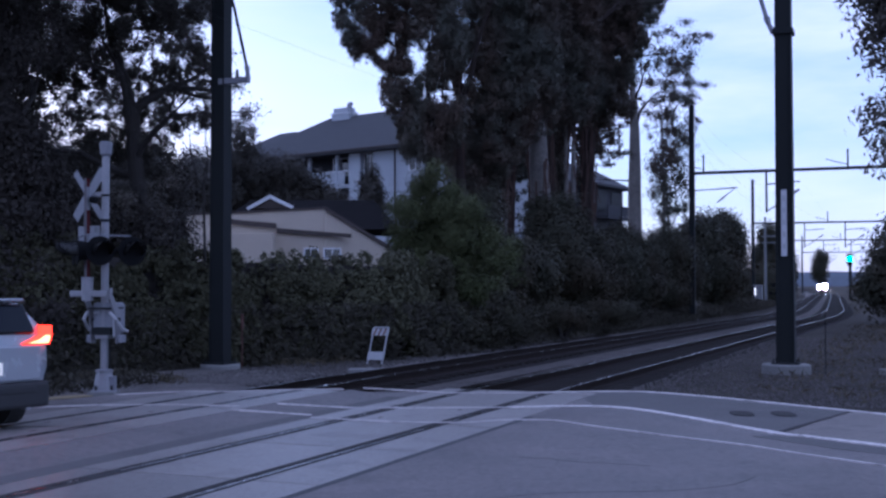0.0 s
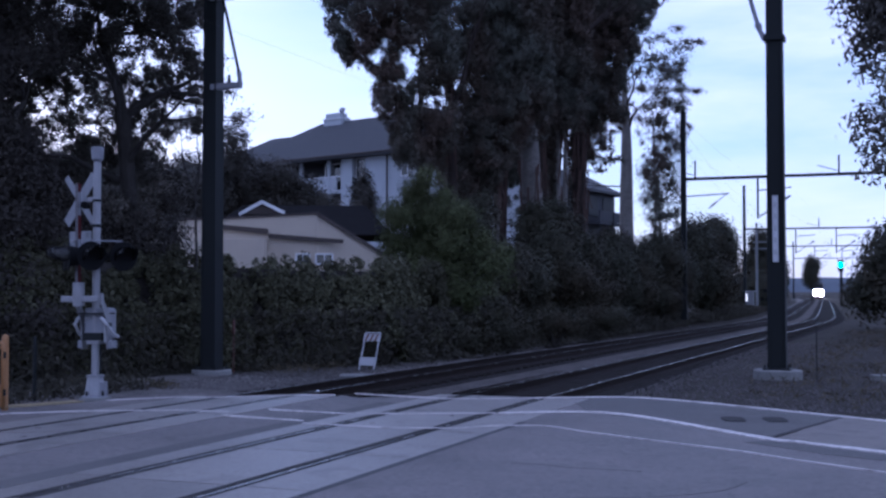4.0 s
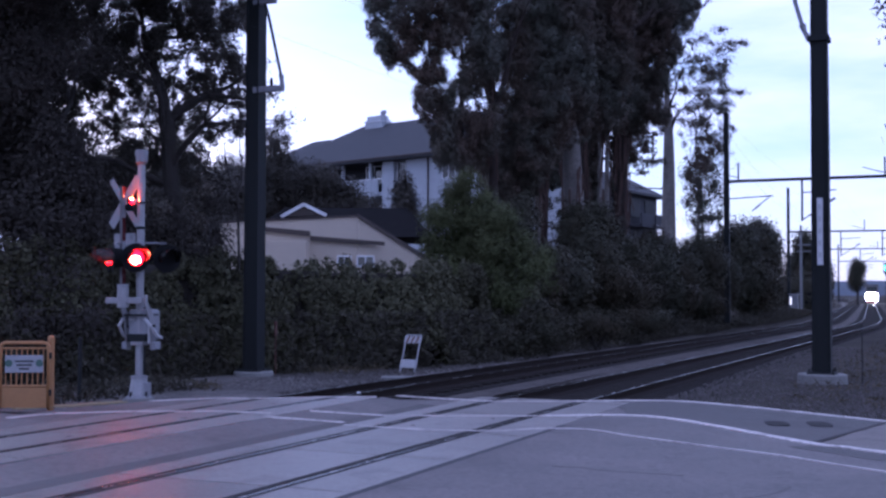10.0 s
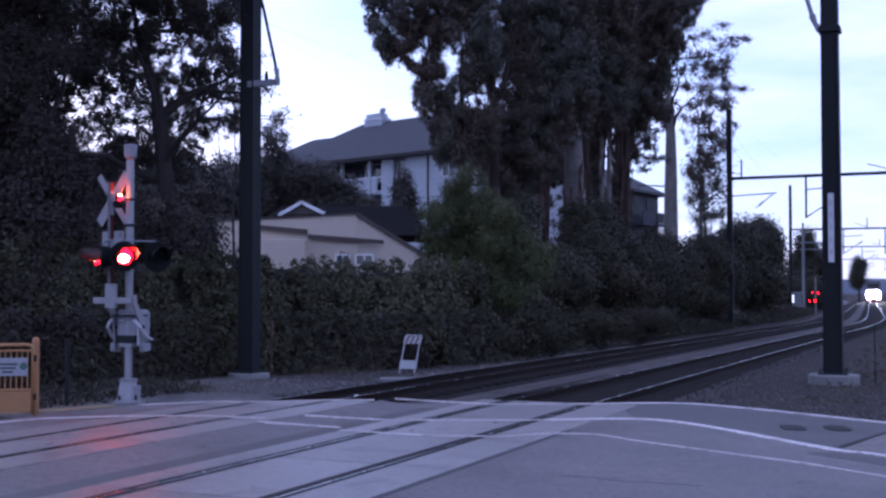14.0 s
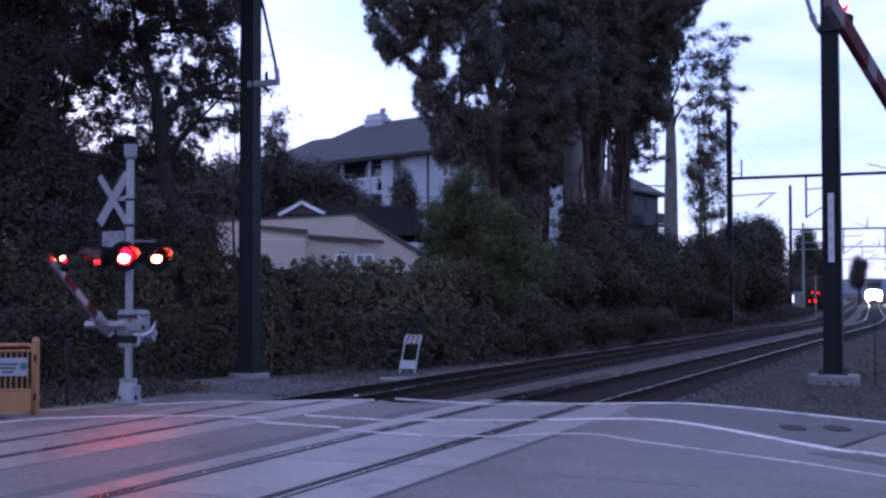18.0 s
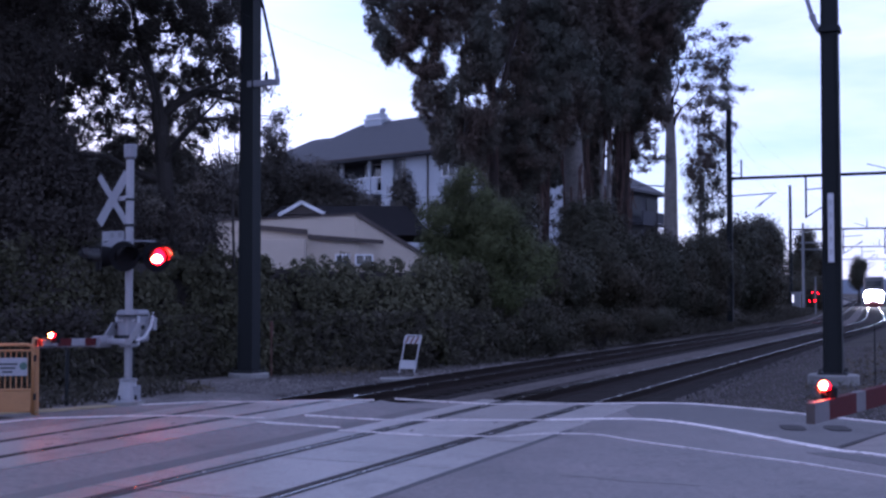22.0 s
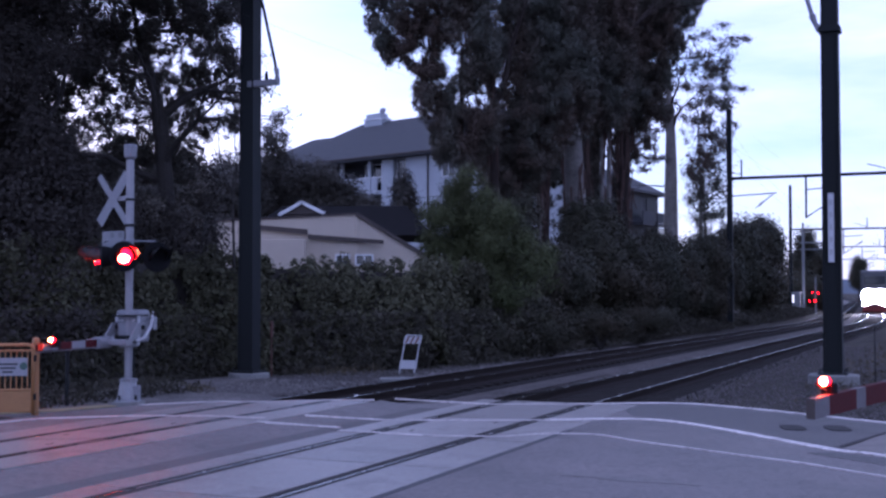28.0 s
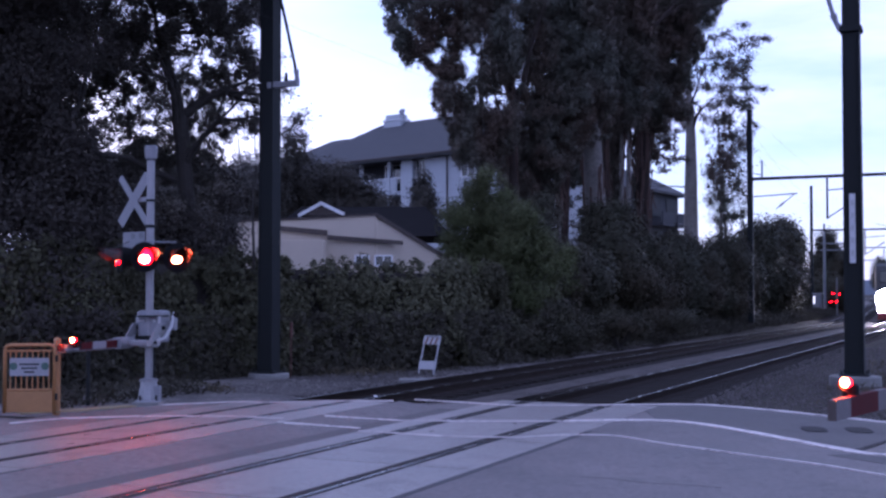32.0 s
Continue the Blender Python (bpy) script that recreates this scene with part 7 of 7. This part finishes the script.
def swing_gate():
    gate = thing("swing_gate", (-6.78, 18.55, 0), 0.10, "ochre-painted steel pedestrian swing gate", "gate")
    w, h0, h1 = 0.38, 0.0, 1.06
    bm = bmesh.new()
    pipe([(-w, 0, h0), (-w, 0, h1 - 0.08), (-w + 0.02, 0, h1 - 0.02), (-w + 0.08, 0, h1), (w - 0.08, 0, h1), (w - 0.02, 0, h1 - 0.02), (w, 0, h1 - 0.08), (w, 0, h0)], 0.03, n=10, bm=bm)
    part("frame", bm, M["ochre"], gate, smooth=True)
    part("rail", rod((-w, 0, 0.97), (w, 0, 0.97), 0.018, n=8), M["ochre"], gate)
    part("rail", rod((-w, 0, 0.36), (w, 0, 0.36), 0.02, n=8), M["ochre"], gate)
    part("kick_plate", box((0, 0, 0.18), (2 * w - 0.04, 0.008, 0.34), 0.002), M["ochre"], gate, "solid ochre kick plate")
    for k in range(8):
        x = -w + 2 * w * (k + 1) / 9
        part("bar", rod((x, 0, 0.36), (x, 0, 0.97), 0.011, n=8), M["ochre"], gate)
    sign = part("sign", box((0.0, -0.03, 0.72), (0.60, 0.006, 0.28), 0.002), M["notice"], gate, "white notice plate")
    for x in (-0.24, 0.24):
        part("emblem", rod((x, -0.036, 0.73), (x, -0.032, 0.73), 0.06, n=18), M["sign_green"], sign)
    for z, ln_ in ((0.76, 0.30), (0.70, 0.24), (0.64, 0.16)):
        part("text_bar", box((0, -0.035, z), (ln_, 0.003, 0.03)), M["ink"], sign)
    part("hinge", rod((w + 0.02, 0, 0.2), (w + 0.02, 0, 0.3), 0.03, n=8), M["pole"], gate)
    part("hinge", rod((w + 0.02, 0, 0.8), (w + 0.02, 0, 0.9), 0.03, n=8), M["pole"], gate)
    post = thing("gate_post", (-6.42, 18.75, 0), 0, "round ochre steel gate post with a domed cap", "post")
    part("shaft", rod((0, 0, -0.05), (0, 0, 1.12), 0.056, n=20), M["ochre"], post)
    part("cap", pipe([(0, 0, 1.11), (0, 0, 1.14), (0, 0, 1.165), (0, 0, 1.175)], [0.058, 0.052, 0.035, 0.01], n=20), M["ochre"], post)
    post = thing("gate_post", (-7.3, 18.4, 0), 0, "round ochre steel gate post with a domed cap", "post")
    part("shaft", rod((0, 0, -0.05), (0, 0, 1.12), 0.056, n=20), M["ochre"], post)
    part("cap", pipe([(0, 0, 1.11), (0, 0, 1.14), (0, 0, 1.165), (0, 0, 1.175)], [0.058, 0.052, 0.035, 0.01], n=20), M["ochre"], post)


swing_gate()
fence = thing("fence_post", (-6.60, 20.9, GZ), 0, "thin dark steel post before the trees", "post")
part("shaft", rod((0, 0, -0.05), (0, 0, 1.15), 0.035, n=10), M["pole"], fence)
part("cap", rod((0, 0, 1.15), (0, 0, 1.18), 0.04, 0.02, 10), M["pole"], fence)
# far end of the line: lineside cabinet, coloured signal, next crossing, hill
cab = thing("signal_cabinet", trk(126, -14.1, GZ), -TH, "pale lineside signal cabinet", "cabinet")
part("case", box((0, 0, 0.95), (0.8, 0.7, 1.9), 0.03), M["grey_steel"], cab)
part("roof", box((0, 0, 1.95), (1.05, 0.85, 0.1), 0.02), M["grey"], cab)
# strip glows in place of the pale reflection on the case
part("lamp_lens", box((-0.28, -0.37, 1.3), (0.15, 0.05, 0.8), 0.02), M["lit_white"], cab, "glowing strip in place of the case's pale reflection")


def far_signal(place):
    root = thing("railway_signal", place, -TH, "tall railway signal showing green", "railway signal")
    part("mast", rod((0, 0, 0), (0, 0, 5.6), 0.09, n=10), M["pole"], root)
    part("head", box((0, -0.1, 5.2), (0.6, 0.25, 1.5), 0.05), M["black"], root)
    part("green_lens", rod((0, -0.24, 5.3), (0, -0.27, 5.3), 0.3, n=20), M["green_glow"], root, "lit green lens")
    part("ladder", box((0, 0.2, 2.6), (0.35, 0.05, 5.2)), M["pole"], root)


far_signal((56.43, 150.00, GZ))


def far_crossing(place):
    root = thing("crossing_signal", place, 0, "distant crossing signal with red lamps", "crossing signal")
    part("mast", rod((0, 0, 0), (0, 0, 3.4), 0.07, n=10), M["grey_steel"], root)
    part("cross_arm", rod((-0.8, 0, 2.1), (0.8, 0, 2.1), 0.04, n=8), M["black"], root)
    out = []
    for x, z in ((-0.35, 1.95), (0.2, 1.92), (0.78, 1.98), (-0.6, 1.22), (-0.1, 1.2)):
        part("backplate", rod((x, -0.05, z), (x, -0.02, z), 0.17, n=20), M["black"], root)
        bm = rod((0, -0.02, 0), (0, -0.07, 0), 0.06, n=18)
        me = bpy.data.meshes.new("lens")
        bmesh.ops.recalc_face_normals(bm, faces=bm.faces)
        bm.to_mesh(me)
        bm.free()
        me.materials.append(M["plastic"])
        me.materials.append(M["red_soft"])
        for f in me.polygons:
            f.material_index = 1 if f.normal.y < -0.9 else 0
        ob = new("lens", me)
        ob.parent = root
        ob.matrix_basis = Matrix.Translation((x, -0.04, z))
        out.append(ob)
    return out


far_lenses = far_crossing((33.89, 108.00, GZ))

hill = thing("far_hill", (420, 1500, GZ), 0, "hill beyond the line, haze painted in as blue", "hill", kind="structure")
bm = bmesh.new()
ridge = [(-900, 0), (-600, 12), (-350, 18), (-100, 14), (120, 20), (340, 16), (600, 20), (900, 8)]
rows = []
for yo, kz in ((-150, 0.0), (-60, 0.7), (0, 1.0), (200, 0.0)):
    rows.append([bm.verts.new((x, yo, z * kz - 1)) for x, z in ridge])
for a, b in zip(rows, rows[1:]):
    for k in range(len(ridge) - 1):
        bm.faces.new((a[k], a[k + 1], b[k + 1], b[k]))
part("slope", bm, M["hill"], hill)

# loose ballast stones and dry weeds
def stones():
    n = 26000
    s = 19.8 + 26 * RNG.uniform(0, 1, n) ** 1.7
    d = np.where(RNG.uniform(0, 1, n) < 0.8, RNG.uniform(-14.8, -4.2, n), RNG.uniform(-4.2, 0.5, n))
    base = np.array([(1, 0, 0), (-1, 0, 0), (0, 1, 0), (0, -1, 0), (0, 0, 1), (0, 0, -1)], float)
    tri = np.array([(0, 2, 4), (2, 1, 4), (1, 3, 4), (3, 0, 4), (2, 0, 5), (1, 2, 5), (3, 1, 5), (0, 3, 5)])
    u2, n2 = np.array(U), np.array(N)
    place = np.outer(s, u2) + np.outer(d, n2)
    rail_near = np.minimum(np.abs(np.abs(d - NEAR) - 0.75), np.abs(np.abs(d - FAR) - 0.75)) < 0.12
    on_bed = (np.abs(d - NEAR) < 1.6) | (np.abs(d - FAR) < 1.6)
    sink = -np.minimum(0.0055 * np.maximum(0, s - 21), 0.42)
    place[:, 2] = np.where((d > FAR) & (d < NEAR), -0.12 + sink, GZ + 0.01)
    place = place[~(rail_near | on_bed)]
    keep = []
    n = len(place)
    size = RNG.uniform(0.014, 0.034, (n, 1, 1))
    v = base[None] * size * RNG.uniform(0.6, 1.3, (n, 6, 1)) + RNG.normal(size=(n, 6, 3)) * 0.004 + place[:, None]
    f = (tri[None] + (np.arange(n) * 6)[:, None, None]).reshape(-1)
    me = bpy.data.meshes.new("ballast_stones")
    me.vertices.add(n * 6)
    me.vertices.foreach_set("co", v.astype(np.float32).ravel())
    me.loops.add(n * 24)
    me.loops.foreach_set("vertex_index", f.astype(np.int32))
    me.polygons.add(n * 8)
    me.polygons.foreach_set("loop_start", np.arange(0, n * 24, 3, dtype=np.int32))
    me.update(calc_edges=True)
    me.materials.append(M["stone"])
    tagged(new("ballast_stones", me), "loose grey ballast stones along the tracks", "ballast", kind="stuff")


stones()


def weeds():
    n = 14000
    s = RNG.uniform(19, 60, n)
    left = RNG.uniform(0, 1, n) < 0.55
    d = np.where(left, -13.2 - RNG.gamma(2.0, 0.7, n), -3.2 + RNG.gamma(2.0, 1.6, n))
    p = np.outer(s, np.array(U)) + np.outer(d, np.array(N))
    clump = np.array([noise.noise((x * 0.6, y * 0.6, 1.0)) for x, y in p[:, :2]]) > -0.05
    p = p[clump]
    p[:, 2] = GZ + RNG.uniform(0.0, 0.16, len(p))
    ok = ~((p[:, 0] > -8) & (p[:, 0] < 7.5) & (p[:, 1] < 21)) & (np.hypot(p[:, 0] + 4.5, p[:, 1] - 26.6) > 2.2)
    ob = leaves_object("dry_weeds", M["weed"], p[ok], 0.22, 0.025)
    tagged(ob, "dry brown weeds and litter beside the line", "weeds", kind="stuff")


weeds()


def dead_brush():
    """Dark dead brush and litter between the hedge and the far track."""
    n = 70000
    s = np.where(RNG.uniform(0, 1, n) < 0.05, RNG.uniform(12, 27, n), RNG.uniform(27, 135, n))
    d = FAR - 1.85 - np.abs(RNG.normal(size=n)) * 1.35 - np.where(s < 27, 2.2 - (s - 12) * 0.05, 0)
    lump = np.array([noise.noise((a * 0.35, b * 0.6, 5.0)) for a, b in zip(s, d)])
    z = RNG.uniform(0, 1, n) * np.clip(0.12 + (FAR - 1.9 - d) * 0.22 + lump * 0.35, 0.03, np.where(s < 27, 0.2, 0.9))
    p = np.outer(s, np.array(U)) + np.outer(d, np.array(N))
    far = s > BEND_AT
    p[far] = [tuple(trk(a, b)) for a, b in zip(s[far], d[far])]
    p[:, 2] = GZ + z
    ok = ~((s > 20) & (s < 31) & (d > -14.6)) & ((p[:, 1] - 17.6) * 0.87 + (p[:, 0] + 6.54) * 0.5 > 1.9) & (np.hypot(p[:, 0] + 0.85, p[:, 1] - 29.1) > 1.2) & (np.hypot(p[:, 0] + 5.3, p[:, 1] - 20.4) > 0.7) & (np.hypot(p[:, 0] + 4.4, p[:, 1] - 26.6) > 2.0)
    p = p[ok]
    # dead stems hanging in the foot of the ivy
    n = 15000
    k = RNG.integers(0, len(IVY_LINE) - 1, n)
    f = RNG.uniform(0, 1, (n, 1))
    ends = np.array([tuple(trk(a, b)) for a, b in IVY_LINE])
    q = ends[k] * (1 - f) + ends[k + 1] * f
    w = ends[k + 1] - ends[k]
    w /= np.linalg.norm(w, axis=1, keepdims=True)
    z = RNG.uniform(0, 1, n) ** 1.5 * 1.5
    reach = 0.35 + 0.9 * (1 - z / 2.8) ** 1.4 + RNG.normal(size=n) * 0.16
    q[:, 0] += w[:, 1] * reach
    q[:, 1] -= w[:, 0] * reach
    q[:, 2] = GZ + z
    p = np.concatenate([p, q])
    ob = leaves_object("dead_brush", M["brush"], p, 0.24, 0.05, three=True)
    tagged(ob, "dark dead brush at the foot of the hedge", "brush", kind="stuff")


dead_brush()


# ---------------------------------------------------------------- train
def train():
    root = thing("train", trk(400, NEAR, 0), 0, "approaching passenger train with bright headlights", "train")
    L = 25.9
    for c in range(3):
        y0 = 0.25 + c * (L + 0.5)
        car = new("car")
        car.parent = root
        tagged(car, "stainless double-deck rail car")
        part("body", box((0, y0 + L / 2, 2.75), (3.0, L, 3.9), 0.22), M["train_skin"], car)
        part("skirt", box((0, y0 + L / 2, 0.62), (2.7, L - 1.0, 0.45), 0.05), M["plastic"], car)
        for sx in (-1, 1):
            for z in (1.75, 3.7):
                part("window_band", box((sx * 1.5, y0 + L / 2, z), (0.03, L - 3.0, 0.75), 0.01), M["pane"], car)
        for yy in (3.2, L - 3.2):
            for ww in (-1.2, 1.2):
                for sx in (-1, 1):
                    part("wheel", rod((sx * 0.66, y0 + yy + ww, 0.46), (sx * 0.8, y0 + yy + ww, 0.46), 0.45, n=20), M["rail_side"], car)
    part("front_panel", box((0, 0.2, 1.7), (2.8, 0.12, 1.2), 0.03), M["plastic"], root, "dark front panel")
    part("windscreen", box((0, 0.22, 3.6), (2.2, 0.1, 0.9), 0.03), M["pane"], root)
    part("coupler", box((0, -0.25, 0.85), (0.3, 0.9, 0.3), 0.04), M["plastic"], root)
    part("pilot", box((0, 0.1, 0.45), (2.6, 0.2, 0.6), 0.03), M["train_red"], root)
    # discs made far larger than the lamps, so their shape carries the glare
    for x, z, r in ((-1.0, 0.92, 0.3), (1.0, 0.92, 0.3), (-0.62, 1.8, 0.82), (0.62, 1.8, 0.82)):
        part("headlight_rim", rod((x, 0.16, z), (x, 0.06, z), r + 0.05, n=20), M["plastic"], root)
        part("headlight", rod((x, 0.08, z), (x, 0.03, z), r, n=20), M["head"], root, "bright white headlight, its disc enlarged for glare")
    return root


train_ob = train()


# ---------------------------------------------------------------- car
def suv():
    root = thing("car", (-9, 15, 0), 0, "silver compact SUV driving off over the crossing", "car")
    # local +y is ahead; rear bumper at y = 0
    secs = [  # y, half width at sill / belt / roof, sill z, belt z, roof z
        (0.02, 0.80, 0.86, 0.66, 0.52, 1.10, 1.20), (0.12, 0.88, 0.91, 0.70, 0.46, 1.20, 1.44), (0.45, 0.91, 0.92, 0.70, 0.36, 1.16, 1.64), (1.2, 0.92, 0.92, 0.68, 0.30, 1.02, 1.67),
        (2.4, 0.92, 0.92, 0.66, 0.30, 1.0, 1.66), (3.0, 0.92, 0.92, 0.62, 0.30, 0.99, 1.45), (3.45, 0.92, 0.91, 0.70, 0.30, 0.98, 1.08), (4.3, 0.88, 0.86, 0.66, 0.34, 0.86, 0.92), (4.6, 0.76, 0.74, 0.5, 0.42, 0.72, 0.76)]
    bm = bmesh.new()
    rings = []
    for y, a, b, c, z0, z1, z2 in secs:
        prof = [(a * 0.9, z0), (a, z0 + 0.12), (b, (z0 + z1) / 2), (b * 0.985, z1), (c + (b - c) * 0.25, z1 + (z2 - z1) * 0.75), (c, z2 - 0.02), (c * 0.6, z2 + 0.02)]
        ring = [bm.verts.new((x, y, z)) for x, z in prof] + [bm.verts.new((-x, y, z)) for x, z in prof[::-1]]
        rings.append(ring)
    for r0, r1 in zip(rings, rings[1:]):
        n = len(r0)
        for k in range(n):
            bm.faces.new((r0[k], r0[(k + 1) % n], r1[(k + 1) % n], r1[k]))
    bm.faces.new(rings[0])
    bm.faces.new(rings[-1][::-1])
    part("body", bm, M["car"], root, "silver painted body", smooth=True)
    part("rear_bumper", box((0, 0.06, 0.45), (1.72, 0.22, 0.34), 0.05), M["plastic"], root, "dark bumper")
    part("bumper_insert", box((0, -0.045, 0.52), (1.3, 0.03, 0.08), 0.01), M["plastic"], root)
    part("tailgate", box((0, 0.01, 0.86), (1.5, 0.06, 0.46), 0.03), M["car"], root, "silver tailgate")
    bm = box((0, 0.125, 1.415), (1.27, 0.07, 0.44), 0.02, turn=Matrix.Rotation(radians(-37), 3, "X"))
    part("rear_window", bm, M["car_glass"], root, "dark rear window")
    part("spoiler", box((0, 0.36, 1.665), (1.24, 0.36, 0.04), 0.015), M["car"], root)
    for sx in (-1, 1):
        bm = slab_xz([(sx * x, z) for x, z in ((0.46, 1.10), (0.86, 1.09), (0.90, 1.20), (0.89, 1.33), (0.77, 1.34), (0.74, 1.22), (0.64, 1.17))], -0.035, 0.14)
        tl = part("tail_light", bm, M["tail"], root, "lit red wedge-shaped tail light")
        bm = slab_xz([(sx * x, z) for x, z in ((0.54, 1.11), (0.84, 1.105), (0.865, 1.20), (0.80, 1.21), (0.70, 1.15))], -0.042, -0.03)
        part("light_bar", bm, M["tail_hot"], tl, "bright lit bar of the tail light")
        part("side_window", box((sx * 0.83, 1.6, 1.28), (0.05, 2.0, 0.36), 0.02, turn=Matrix.Rotation(sx * radians(-20), 3, "Y")), M["car_glass"], root)
        part("mirror", box((sx * 1.0, 3.0, 1.05), (0.2, 0.12, 0.14), 0.03), M["car"], root)
        part("sill", box((sx * 0.88, 2.3, 0.33), (0.1, 3.0, 0.14), 0.02), M["plastic"], root)
        part("exhaust", rod((sx * 0.55, -0.04, 0.30), (sx * 0.55, 0.1, 0.30), 0.04, n=10), M["rim"], root)
        for y in (0.82, 3.62):
            wheel = part("wheel", rod((sx * 0.66, y, 0.35), (sx * 0.9, y, 0.35), 0.35, n=26), M["tyre"], root, "black tyre")
            part("rim", rod((sx * 0.86, y, 0.35), (sx * 0.91, y, 0.35), 0.23, n=18), M["rim"], wheel, "alloy rim")
    # plate glows by itself, standing in for light falling on it
    part("number_plate", box((0, -0.03, 0.80), (0.34, 0.015, 0.16), 0.004), M["plate_glow"], root, "number plate given its own glow as if lamp-lit")
    part("plate_bar", box((0, -0.04, 0.79), (0.24, 0.006, 0.05)), M["grey"], root)
    part("logo", rod((0, -0.02, 1.0), (0, -0.03, 1.0), 0.05, n=14), M["rim"], root)
    return root


car_ob = suv()
CAR_WAY = Vector((-0.80, 0.60, 0)).normalized()
CAR_TURN = math.atan2(CAR_WAY.y, CAR_WAY.x) - math.pi / 2
CAR_START = Vector((-5.24, 14.22, 0))


# ---------------------------------------------------------------- what moves
def lit_at(t, first):
    """Whether the first or the second lamp of a pair glows."""
    if t < 9.45:
        return False
    if t < 10.42:
        return first
    right = math.floor((t - 30.36) / 0.54) % 2 == 0
    return right != first


def turning(place, on, axis, t1=32.0):
    """Rows for a bulb that faces out while lit and away while dark."""
    rows, state, step = [], on(0.0), 1 / 30
    base = Matrix.Translation(place)

    def at(a):
        return base @ Matrix.Rotation(radians(a), 4, axis)
    rows.append((0.0, at(0 if state else 178)))
    k = 1
    while k < round(t1 * 30) - 2:
        t = k * step
        if on(t) != state:
            a = 178 if not state else 0
            b = 0 if not state else 178
            rows += [(t - step, at(a)), (t, at(a + (b - a) / 3)), (t + step, at(a + 2 * (b - a) / 3)), (t + 2 * step, at(b))]
            state = not state
            k += 3
        k += 1
    rows.append((t1, at(0 if state else 178)))
    return rows


LEFT_SWING = ((0, 89), (13.9, 89), (14.2, 87), (14.5, 80), (15.5, 63), (16.5, 51.5), (17.0, 45), (18.0, 33.5), (19.0, 26), (20.0, 17.2), (20.5, 11.5), (21.0, 5.3), (21.5, 2.5), (22.0, 1.8), (22.5, 0.6), (23.0, 0), (32.0, 0))
RIGHT_SWING = ((0, 89), (14.2, 89), (14.6, 84), (15.5, 64), (16.5, 41), (17.0, 31.5), (17.6, 23.2), (18.0, 18.7), (18.2, 16.6), (18.5, 13.6), (18.8, 10.6), (19.0, 8.6), (19.3, 8.0), (19.6, 7.1), (20.0, 5.7), (20.5, 4.3), (21.0, 2.5), (21.5, 1.0), (22.0, -0.2), (22.5, 0.1), (23.0, 0), (32.0, 0))


def sliding(out, back, on, t1=32.0):
    """Rows for a lens that stands out while lit and slips back into its dark housing between flashes."""
    rows, state, dim = [(0.0, Matrix.Translation(out if on(0.0) else back))], on(0.0), (0, -0.014, 0)
    for k in range(1, round(t1 * 30)):
        t = k / 30
        if on(t + 0.02) != state:
            rows.append((t - 1 / 30, Matrix.Translation(out if state else back)))
            if state:
                rows += [(t, Matrix.Translation(dim)), (t + 2 / 30, Matrix.Translation(dim)), (t + 0.1, Matrix.Translation(back))]
            else:
                rows.append((t, Matrix.Translation(out)))
            state = not state
    last = [m for t, m in rows if t < t1 + 0.05][-1]
    return [(t, m) for t, m in rows if t < t1 - 0.01] + [(t1, last)]


def motions():
    for arm, swing in ((left_arm, LEFT_SWING), (right_arm, RIGHT_SWING)):
        walk(arm, [(t, Matrix.Rotation(radians(-e), 4, "Y")) for t, e in swing])
    for group_ in (left_lenses, right_lenses):
        for k, lens in enumerate(group_):
            first = k in (0, 2, 3)
            walk(lens, sliding((0, 0.012, 0), (0, -0.06, 0), lambda t, first=first: lit_at(t, first)))
    for ob in left_bulbs + right_bulbs:
        r = 0.05 if ob in left_bulbs else 0.028
        up = ob.location + Vector((2.35 * r, 0, -0.2 * r))
        down = ob.location - Vector((0, 0, 1.68 * r))
        walk(ob, [(0, Matrix.Translation(down)), (9.43, Matrix.Translation(down)), (9.5, Matrix.Translation(up)), (32, Matrix.Translation(up))])
    for ob in far_lenses:
        walk(ob, turning(ob.location.copy(), lambda t: t > 10.4, "Z"))
    rows = []
    for k in range(17):
        t = 2.0 * k
        s = 405 - 9.45 * t
        rows.append((t, Matrix.Translation(trk(s, NEAR, drop(s))) @ Matrix.Rotation(-heading(s), 4, "Z")))
    walk(train_ob, rows)
    turn = Matrix.Rotation(CAR_TURN, 4, "Z")
    walk(car_ob, [(t, Matrix.Translation(CAR_START + CAR_WAY * m + Vector((0, 0, 0.03))) @ turn) for t, m in ((0, 0.0), (1, 6.0), (2, 12), (4, 22), (6, 31), (8, 36), (9, 37), (32, 37))])


motions()
